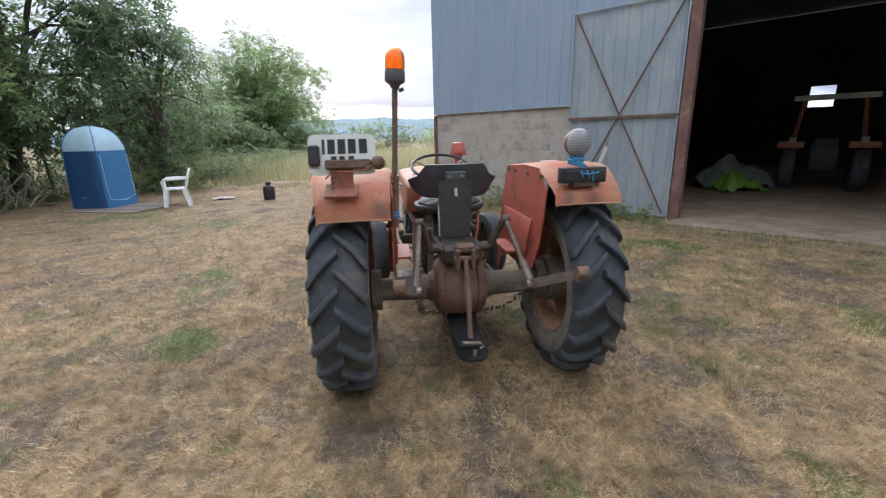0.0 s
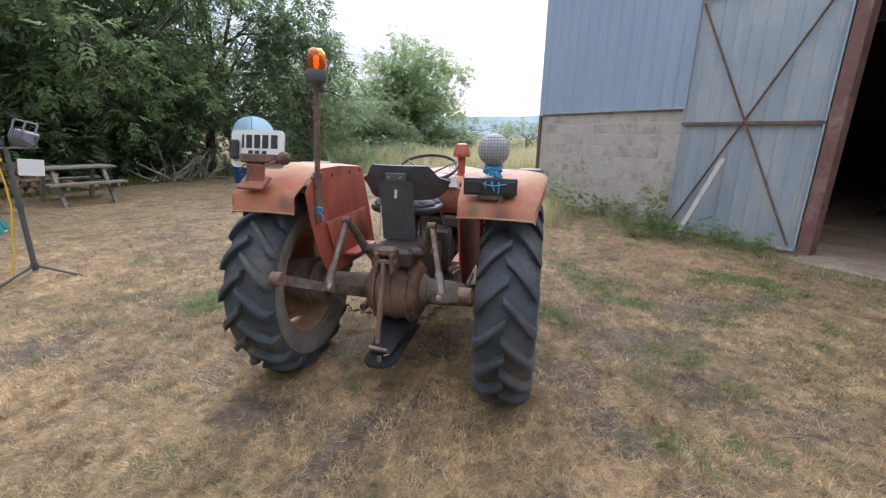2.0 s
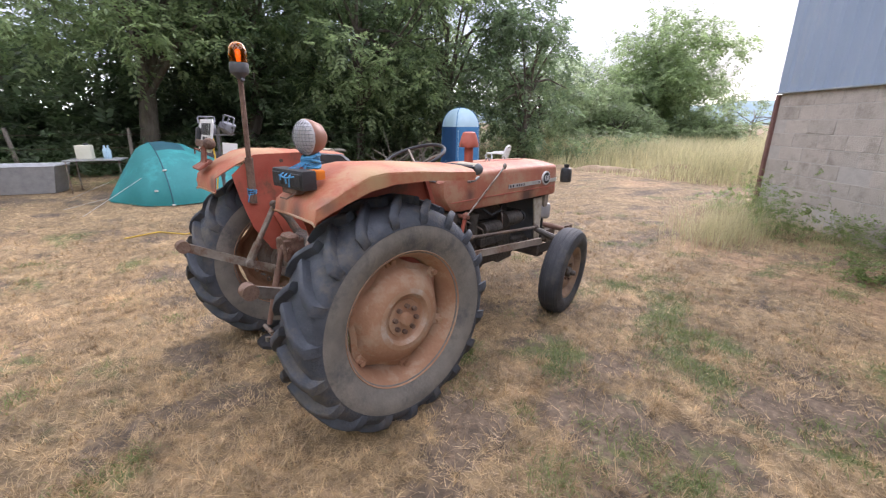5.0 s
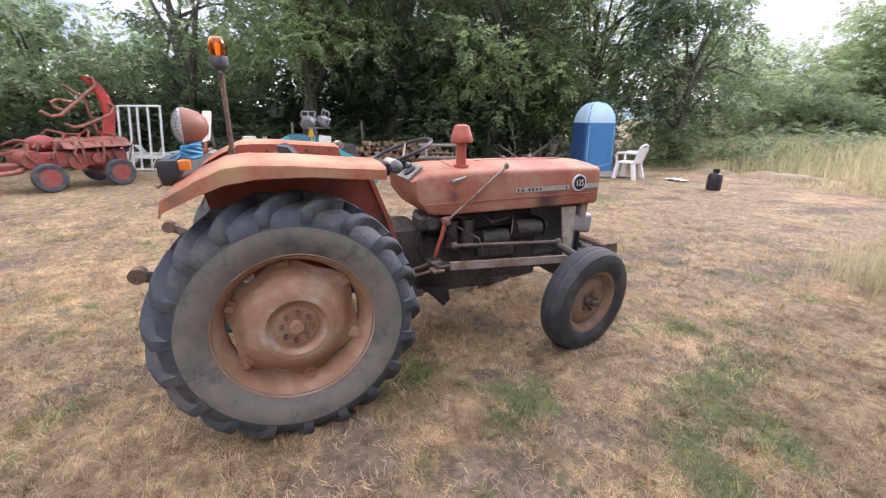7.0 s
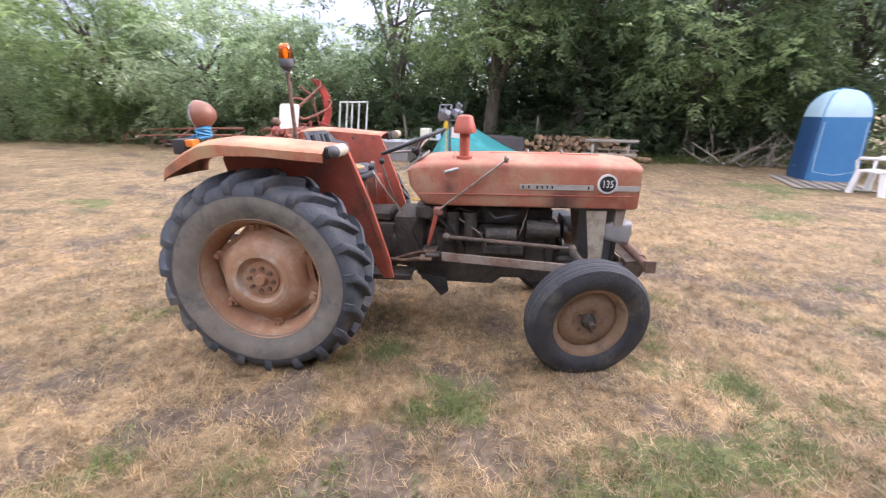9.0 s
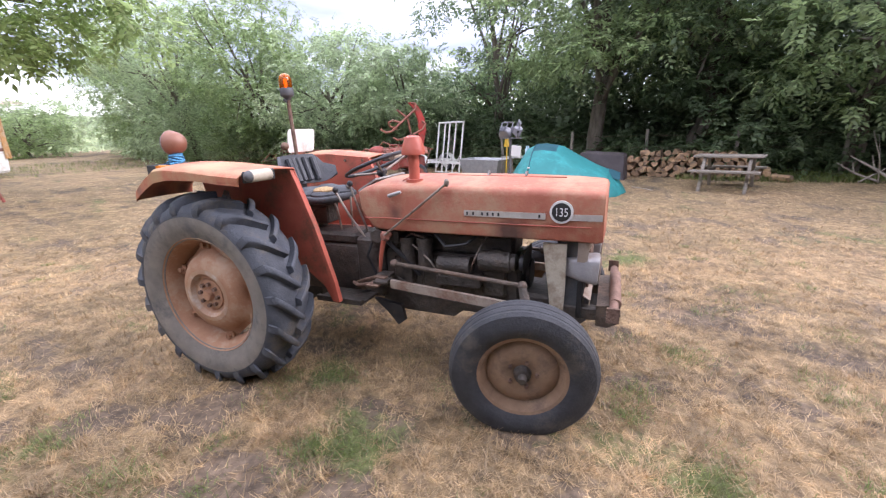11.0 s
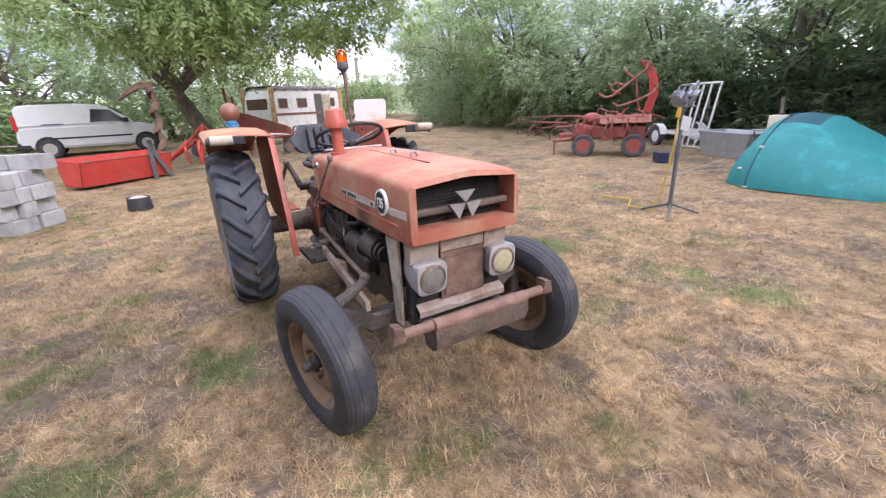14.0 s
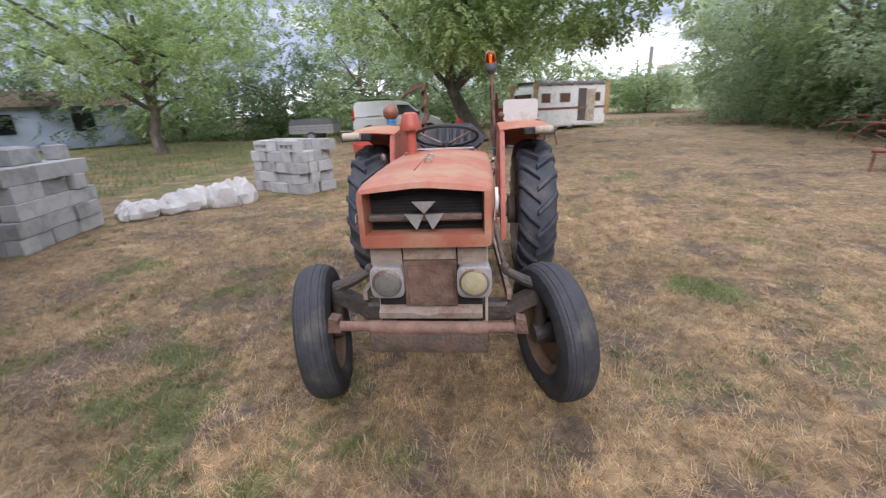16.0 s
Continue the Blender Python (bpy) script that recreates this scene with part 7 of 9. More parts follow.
def build_woodpile():
    rng = np.random.default_rng(3)
    w = thing("firewood_pile", "heap of split firewood logs stacked by the hedge", "firewood", pose(-11.3, 5.3, 0, 0, 0, 86))
    bm = B()
    rod(bm, (0, -0.22, 0), (0, 0.22, 0), 0.085, 0.075, 9)
    for v in bm.verts:
        v.co += Vector((rng.normal() * 0.008, 0, rng.normal() * 0.008))
    base = link_mesh("log", bm, LOG, w)
    meshes = [base.data]
    for k in range(2):
        bm = B()
        prism(bm, [(-0.09, -0.04), (0.09, -0.05 + 0.02 * k), (0.05, 0.05), (0.0, 0.09), (-0.06, 0.05)], -0.22, 0.22, FRONT)
        o = link_mesh("log", bm, LOG, w)
        meshes.append(o.data)
        o.matrix_basis = pose(-1.6 + k * 3.0, -0.3, 0.05, 0, 0, 30)
    base.matrix_basis = pose(2.0, -0.35, 0.08, 0, 0, 50)
    for row in range(5):
        for k in range(26 - row * 3):
            x = -2.2 + row * 0.24 + k * 0.165 + rng.normal() * 0.03
            if abs(x) > 2.2:
                continue
            piece("log", meshes[int(rng.integers(0, 3))], w, pose(x, rng.normal() * 0.06, 0.075 + row * 0.14 + rng.normal() * 0.015, rng.normal() * 6, rng.uniform(0, 360), rng.normal() * 10))


build_woodpile()


def build_covered_box():
    s = thing("covered_crate", "low crate under a dark brown sheet below the trees", "crate", pose(-10.5, 3.15, 0, 0, 0, 92))
    bm = B()
    rows = []
    for u in np.linspace(0, 1, 25):
        row = []
        for v in np.linspace(0, 1, 15):
            x, y = -0.62 + 1.24 * u, -0.45 + 0.9 * v
            e = min(u, 1 - u, v * 0.6, (1 - v) * 0.6)
            z = 0.02 + 0.74 * min(1.0, e / 0.045) + 0.03 * noise.noise((x * 3, y * 3, 5)) - 0.08 * u
            row.append((x + 0.04 * noise.noise((x * 4, y * 4, z)), y, z))
        rows.append(row)
    sheet(bm, rows, 0.008)
    part("cover", bm, BROWN_SHEET, s)


build_covered_box()


def small_tyre_wheel(name, parent, m, R, w, material):
    o = new(name)
    o.parent, o.matrix_basis = parent, m
    bm = B()
    lathe(bm, [(R, -w * 0.35), (R, w * 0.35), (R * 0.93, w * 0.5), (R * 0.74, w * 0.5), (R * 0.61, w * 0.4), (R * 0.61, -w * 0.4), (R * 0.74, -w * 0.5), (R * 0.93, -w * 0.5)], 32, AXLE, closed=True)
    part("tyre", bm, TYRE, o)
    bm = B()
    lathe(bm, [(R * 0.63, w * 0.42), (R * 0.56, w * 0.26), (R * 0.45, w * 0.2), (R * 0.3, w * 0.15), (R * 0.25, w * 0.35), (0.001, w * 0.38), (0.001, -w * 0.3), (R * 0.63, -w * 0.38)], 24, AXLE)
    part("rim", bm, material, o)
    return o


def build_machine():
    t = thing("hay_machine", "old red hay baler with raised feeder arm", "farm machine", pose(-8.24, -2.29, 0, 0, 0, 132))
    rng = np.random.default_rng(5)

    def p(name, material, fn, label=""):
        bm = B()
        fn(bm)
        return part(name, bm, material, t, label)

    p("body", OLD_RED, lambda b: (box(b, -0.95, 0.72, -0.42, 0.42, 0.42, 0.76, bevel=0.08, seg=3), box(b, -0.5, 0.75, -0.36, 0.36, 0.78, 0.98, bevel=0.06, seg=2), rod(b, (-0.9, -0.5, 0.62), (-0.9, 0.5, 0.62), 0.17, n=20)), "faded red machine body")
    p("chute", OLD_RED, lambda b: box(b, -1.45, -1.0, -0.22, 0.22, 0.36, 0.56, bevel=0.03))
    p("rust_tarp", RUSTY_RED, lambda b: sheet(b, [[(x, y, 1.0 - 0.55 * max(0, abs(y) - 0.25) + 0.05 * noise.noise((x * 6, y * 6, 0))) for y in np.linspace(-0.55, 0.55, 12)] for x in np.linspace(-0.4, 0.8, 14)], 0.01), "rust-stained cover")
    arm = [(0.50, 0.25, 0.7), (0.70, 0.25, 1.1), (0.80, 0.25, 1.5), (0.77, 0.25, 1.8), (0.66, 0.25, 2.08), (0.50, 0.25, 2.28)]
    p("feeder_arm", BRIGHT_RED, lambda b: loft(b, [[(x - 0.13 + 0.02 * z, y - 0.05, z), (x + 0.13 - 0.02 * z, y - 0.05, z), (x + 0.11, y + 0.05, z), (x - 0.11, y + 0.05, z)] for x, y, z in arm]), "tall curved red feeder arm")
    for pts in ([(0.46, 0.24, 2.26), (0.60, 0.14, 2.24), (0.58, 0.08, 2.08), (0.28, 0.0, 1.84), (-0.02, -0.05, 1.60), (-0.18, -0.08, 1.47), (-0.34, -0.10, 1.44), (-0.50, -0.10, 1.54)],
                [(0.78, 0.22, 1.74), (0.88, 0.14, 1.66), (0.76, 0.06, 1.50), (0.45, 0.0, 1.36), (0.13, -0.05, 1.24), (-0.02, -0.07, 1.22), (-0.14, -0.08, 1.30)],
                [(0.05, 0.2, 2.08), (0.16, 0.2, 1.98), (0.30, 0.2, 1.88), (0.36, 0.2, 1.80), (0.42, 0.22, 1.45), (0.50, 0.24, 1.05)],
                [(0.10, 0.1, 1.72), (-0.10, 0.1, 1.78), (-0.24, 0.1, 1.72), (-0.20, 0.1, 1.62), (0.02, 0.1, 1.52)]):
        p("tine", RUSTY_RED, lambda b: tube(b, pts, 0.032, 8), "hooked rusty feeder tine")
    p("drawbar", RUSTY_RED, lambda b: (tube(b, [(-0.9, -0.3, 0.5), (-1.2, -0.5, 0.42), (-1.55, -0.55, 0.40)], 0.045, 8), rod(b, (-1.5, -0.55, 0.40), (-1.5, -0.55, 0.0), 0.025), tube(b, [(-0.8, 0.2, 0.8), (-1.2, 0.2, 0.72), (-1.6, 0.1, 0.70)], 0.03, 8)))
    for k in range(16):
        x, y = rng.uniform(-0.95, 0.85), (-0.44 if k % 3 else 0.44) * rng.uniform(0.9, 1.15)
        p("hanging_strip", OLD_RED if k % 2 else RUSTY_RED, lambda b: tube(b, [(x, y, 0.95 - 0.1 * rng.random()), (x + rng.normal() * 0.05, y * 1.08, 0.72), (x + rng.normal() * 0.08, y * 1.05, 0.42 + 0.15 * rng.random())], [0.03, 0.024, 0.012], 6))
    for k in range(9):
        x, z = rng.uniform(-0.9, 0.7), rng.uniform(0.95, 1.15)
        p("pipe", RUSTY_RED if k % 2 else OLD_RED, lambda b: tube(b, [(x, -0.3, 0.85), (x + 0.1, -0.25, z), (x + rng.normal() * 0.25, 0.05, z + 0.12 * rng.random()), (x + rng.normal() * 0.3, 0.3, 0.9)], 0.022, 6))
    p("gearbox", OLD_RED, lambda b: (ball(b, (-0.62, -0.1, 0.92), 0.2, 1.3, 1, 0.8, 14), rod(b, (-0.2, -0.45, 0.55), (-0.2, -0.5, 0.55), 0.16, n=18), rod(b, (0.15, -0.45, 0.6), (0.15, -0.5, 0.6), 0.11, n=16)))
    p("axle", RUST, lambda b: rod(b, (0.2, -0.65, 0.28), (0.2, 0.65, 0.28), 0.04))
    for x, y in ((-0.75, -0.62), (0.45, -0.6), (0.45, 0.65)):
        small_tyre_wheel("wheel", t, pose(x, y, 0.28, 0, 0, -90), 0.28, 0.17, OLD_RED)
    for k in range(7):
        x = -0.9 + k * 0.28
        p("lever", RUST, lambda b: tube(b, [(x, -0.42, 0.6), (x + rng.normal() * 0.08, -0.5, 0.5 + 0.2 * rng.random()), (x + rng.normal() * 0.1, -0.44, 0.95)], 0.016, 6))


build_machine()


def build_rake(name, label, m, seed, n=9, length=4.0):
    t = thing(name, label, "farm machine", m)
    rng = np.random.default_rng(seed)
    bm = B()
    for y, z in ((-0.25, 0.55), (0.2, 0.75)):
        tube(bm, [(-length / 2, y, z - 0.1), (0, y, z), (length / 2, y, z + 0.06)], 0.035, 8)
    for x in np.linspace(-length / 2, length / 2, 5):
        rod(bm, (x, -0.25, 0.52), (x, 0.2, 0.74), 0.025)
    part("frame", bm, RUSTY_RED, t)
    for k in range(n):
        x = -length / 2 + length * (k + 0.5) / n + rng.normal() * 0.12
        bm = B()
        if k % 3 == 0:
            tube(bm, [(x, -0.2, 0.5), (x + 0.1, -0.45, 0.52 + 0.12 * rng.random()), (x + 0.12 * rng.normal(), -0.7, 0.3), (x - 0.05, -0.7, 0.03)], 0.02, 7)
        else:
            y, z, ln = rng.normal() * 0.3, 0.22 + 0.4 * rng.random(), rng.uniform(0.5, 1.2)
            tube(bm, [(x - ln * 0.5, y - 0.2 * rng.random(), max(0.04, z - 0.2 * rng.random())), (x, y, z), (x + ln * 0.5, y + 0.15 * rng.normal(), z + 0.16 * rng.normal())], 0.026, 7)
        part("tine", bm, RUST if k % 2 else RUSTY_RED, t)
    for x in (-length * 0.35, length * 0.3):
        small_tyre_wheel("wheel", t, pose(x, 0.35, 0.2, 0, 0, 90), 0.2, 0.12, RUST)
    return t


build_rake("hay_rake", "long rusty red hay rake lying by the hedge", pose(-10.2, -8.0, 0.06, 0, 0, 76), 8, 11, 5.4)
build_rake("tine_harrow", "rusty tine harrow along the hedge", pose(-11.4, -5.2, 0.0, 0, 0, 70), 9, 7, 2.6)


def build_gate():
    g = thing("white_gate", "white painted metal gate frames leaning by the hedge", "gate", pose(-10.85, -2.1, 0.0, -9, 0, 72))
    for x in (-0.6, -0.28, -0.05, 0.25, 0.6):
        bm = B()
        rod(bm, (x, 0, 0), (x, 0, 1.75), 0.028, n=8)
        part("upright", bm, WHITE, g)
    for z in (0.02, 1.73):
        bm = B()
        rod(bm, (-0.62, 0, z), (0.62, 0, z), 0.028, n=8)
        part("rail", bm, WHITE, g)
    for x0, x1 in ((-0.6, -0.28), (0.25, 0.6)):
        bm = B()
        tube(bm, [(x0, 0, 0.1), (x1 - 0.02, 0, 0.65), (x1 - 0.02, 0, 0.1)], 0.022, 8)
        part("brace", bm, WHITE, g)
    t = thing("flat_trailer", "small flat trailer with white mudguards and chassis", "trailer", pose(-11.0, -2.0, 0, 0, 0, 72))
    bm = B()
    for y in (-0.5, 0.5):
        box(bm, -1.2, 1.2, y - 0.03, y + 0.03, 0.36, 0.44)
    for x in (-1.15, 0, 1.15):
        box(bm, x - 0.03, x + 0.03, -0.5, 0.5, 0.37, 0.43)
    part("chassis", bm, WHITE, t)
    for s in (1, -1):
        small_tyre_wheel("wheel", t, pose(-0.9, s * 0.62, 0.28, 0, 0, 90), 0.28, 0.15, WHITE)
        bm = B()
        rows = [[(-0.9 + 0.36 * math.cos(a), s * y, 0.28 + 0.36 * math.sin(a)) for y in (0.52, 0.74)] for a in np.linspace(0.2, 2.9, 10)]
        sheet(bm, rows, 0.006)
        part("mudguard", bm, WHITE, t, "dirty white mudguard")


build_gate()


def build_trough():
    t = thing("zinc_tub", "large galvanised steel water tub", "tub", pose(-9.9, -0.2, 0, 0, 0, 75))
    bm = B()
    out = [[(x * k, y * k, z) for x, y in ((-0.75, -0.38), (0.75, -0.38), (0.85, 0), (0.75, 0.38), (-0.75, 0.38), (-0.85, 0))] for z, k in ((0.0, 0.86), (0.55, 1.0), (0.56, 1.03), (0.58, 1.0))]
    inn = [[(x * k, y * k, z) for x, y in ((-0.75, -0.38), (0.75, -0.38), (0.85, 0), (0.75, 0.38), (-0.75, 0.38), (-0.85, 0))] for z, k in ((0.56, 0.96), (0.05, 0.83))]
    loft(bm, out + inn)
    part("shell", bm, ZINC, t)
    b = thing("camp_table", "folding camp table with thin grey legs", "table", pose(-9.25, 1.15, 0, 0, 0, 75))
    bm = B()
    box(bm, -0.5, 0.5, -0.3, 0.3, 0.66, 0.69, bevel=0.006)
    part("tabletop", bm, ZINC, b)
    for x in (-0.46, 0.46):
        for y in (-0.26, 0.26):
            bm = B()
            rod(bm, (x, y, 0), (x, y, 0.66), 0.014, n=8)
            part("leg", bm, STEEL, b)
    j = thing("water_canister", "cream plastic water canister with dark cap", "canister", pose(-9.25, 0.98, 0.69, 0, 0, 75))
    bm = B()
    box(bm, -0.14, 0.14, -0.11, 0.11, 0, 0.29, bevel=0.03, seg=2)
    part("body", bm, CREAM, j)
    bm = B()
    rod(bm, (0.05, 0, 0.29), (0.05, 0, 0.33), 0.045, n=16)
    part("cap", bm, DARK_GREY, j)
    for x, mt in ((0.28, LEAF_LIGHT), (0.38, TENT_PALE)):
        o = thing("bottle", "plastic bottle standing on the camp table", "bottle", pose(-9.22, 1.15 + x * 0.6, 0.69))
        bm = B()
        lathe(bm, [(0.001, 0), (0.042, 0), (0.045, 0.02), (0.045, 0.18), (0.018, 0.24), (0.018, 0.28), (0.001, 0.28)], 14)
        part("body", bm, TENT_PALE, o)
    k = thing("blue_crate", "small dark navy plastic crate on the grass", "crate", pose(-7.87, -0.54, 0, 0, 0, 60))
    bm = B()
    box(bm, -0.16, 0.16, -0.12, 0.12, 0, 0.22, bevel=0.012)
    part("body", bm, NAVY, k)


build_trough()


def build_caravan():
    c = thing("caravan", "old white caravan with brown stripe and tinted windows", "caravan", pose(-1.9, -18.6, ground_z(0, -18.6), 0, 0, 35))
    H0, H1, Lh, W = 0.16, 2.35, 2.3, 1.05
    prof = [(-Lh, H0), (Lh, H0), (Lh + 0.12, 1.1), (Lh - 0.05, 1.95), (Lh - 0.4, H1), (-Lh + 0.4, H1), (-Lh + 0.05, 2.1), (-Lh - 0.1, 1.2)]
    XZ = Matrix(((1, 0, 0, 0), (0, 0, 1, 0), (0, 1, 0, 0), (0, 0, 0, 1)))
    bm = B()
    prism(bm, prof, -W, W, XZ)
    bmesh.ops.bevel(bm, geom=[e for e in bm.edges], offset=0.06, segments=2, affect="EDGES")
    part("body", bm, WHITE, c, "dirty white caravan body")
    for s in (1, -1):
        bm = B()
        box(bm, -Lh, Lh, s * W - 0.012, s * W + 0.012, 1.0, 1.12)
        part("stripe", bm, BROWN_STEEL, c, "dark brown stripe")
        for x0, x1 in ((-1.85, -1.25), (0.15, 0.75), (1.4, 1.9)):
            bm = B()
            box(bm, x0 - 0.04, x1 + 0.04, s * W - 0.01, s * W + 0.02, 1.34, 1.82, bevel=0.01)
            w = part("window", bm, SILVER, c)
            bm = B()
            box(bm, x0, x1, s * W + 0.021 if s > 0 else s * W - 0.028, s * W + 0.028 if s > 0 else s * W - 0.021, 1.38, 1.78)
            part("pane", bm, BROWN_PANE, w, "brown tinted pane")
        # flat dark panel paints the shade behind the open door
        bm = B()
        box(bm, -0.95, -0.40, s * W - 0.005, s * W + 0.006, 0.40, 2.02, bevel=0.002)
        part("doorway", bm, INTERIOR_SHADE, c, "dark panel coloured as the shade inside the open doorway")
        bm = B()
        box(bm, -1.50, -0.97, s * W + (0.010 if s > 0 else -0.05), s * W + (0.05 if s > 0 else -0.010), 0.38, 1.98, bevel=0.01)
        part("door", bm, BEIGE, c, "beige door standing open")
        small_tyre_wheel("wheel", c, pose(0, s * 0.9, 0.32, 0, 0, 90), 0.32, 0.18, WHITE)
    for x, sgn in ((Lh + 0.05, 1), (-Lh - 0.04, -1)):
        bm = B()
        box(bm, x - 0.03, x + 0.04, -0.75, 0.75, 1.3, 1.8, bevel=0.01)
        part("end_window", bm, BROWN_PANE, c, "brown end window")
    bm = B()
    tube(bm, [(Lh, -0.5, 0.45), (Lh + 1.2, 0, 0.45), (Lh, 0.5, 0.45)], 0.04, 8)
    rod(bm, (Lh + 1.1, 0, 0.45), (Lh + 1.1, 0, 0.0), 0.03)
    part("tow_frame", bm, STEEL, c)
    bm = B()
    rows = [[(x, y, 2.39 + 0.03 * noise.noise((x * 2, y * 2, 1)) - (0.16 + 0.10 * noise.noise((x * 3, y, 4))) * max(0.0, abs(y) - 1.0) / 0.14) for y in (-1.14, -1.08, -0.9, -0.4, 0.0, 0.4, 0.9, 1.08, 1.14)] for x in np.linspace(-2.1, 2.1, 22)]
    sheet(bm, rows, 0.02)
    part("roof_cover", bm, BROWN_SHEET, c, "dark brown sheet over the roof edge")
    for x, s in ((-2.32, 1), (2.28, 1), (2.28, -1), (-2.32, -1)):
        bm = B()
        rows = [[(x + 0.16 * u + 0.05 * noise.noise((u * 3, z, 2)), s * (1.09 + 0.03 * math.sin(u * 9)), z) for u in np.linspace(-1, 1, 9)] for z in np.linspace(0.7, 2.32, 9)]
        sheet(bm, rows, 0.01)
        part("hanging_cloth", bm, ORANGE_CLOTH, c, "stained orange cloth hanging at the corner")
    # red tedder with a white board lying on it
    h = thing("hay_tedder", "rusty red hay tedder with round wheels", "farm machine", pose(-0.45, -9.4, ground_z(0, -9.4), 0, 0, 25))
    for x in (-0.55, -0.25):
        bm = B()
        tube(bm, [(x + 0.05 * math.cos(a), 0.36 * math.cos(a) - 0.1, 0.46 + 0.36 * math.sin(a)) for a in np.linspace(0, 2 * math.pi, 21)[:-1]], 0.026, 6, closed=True)
        for a in np.linspace(0, 2 * math.pi, 7)[:-1]:
            rod(bm, (x, -0.1, 0.46), (x, 0.36 * math.cos(a) - 0.1, 0.46 + 0.36 * math.sin(a)), 0.014, n=6)
        part("spoked_wheel", bm, RUSTY_RED, h)
    for p0, p1 in (((-0.9, -0.35, 0.62), (1.2, -0.35, 0.58)), ((-0.9, 0.35, 0.60), (1.2, 0.35, 0.56)), ((-0.6, -0.4, 0.6), (-0.6, 0.4, 0.6)), ((0.4, -0.4, 0.58), (0.4, 0.4, 0.58)), ((1.1, -0.4, 0.57), (1.1, 0.4, 0.57)), ((1.1, 0.3, 0.57), (1.05, 0.3, 0.0)), ((1.1, -0.3, 0.57), (1.05, -0.3, 0.0)), ((-0.8, 0.3, 0.6), (-0.85, 0.45, 0.02))):
        bm = B()
        rod(bm, p0, p1, 0.032, n=8)
        part("frame_bar", bm, OLD_RED, h)
    for x in (0.1, 0.9):
        small_tyre_wheel("wheel", h, pose(x, 0.42, 0.2, 0, 0, 90), 0.2, 0.1, RUST)
    w = thing("white_board", "white board lying on the red tedder", "board", h.matrix_basis @ pose(0.55, 0, 0.625, 0, -2, 4))
    bm = B()
    rows = [[(x, y, 0.05 * math.cos(x * 2.2) - 0.06 * abs(y)) for y in np.linspace(-0.42, 0.42, 5)] for x in np.linspace(-0.85, 0.75, 11)]
    sheet(bm, rows, 0.02)
    part("panel", bm, WHITE, w)


build_caravan()


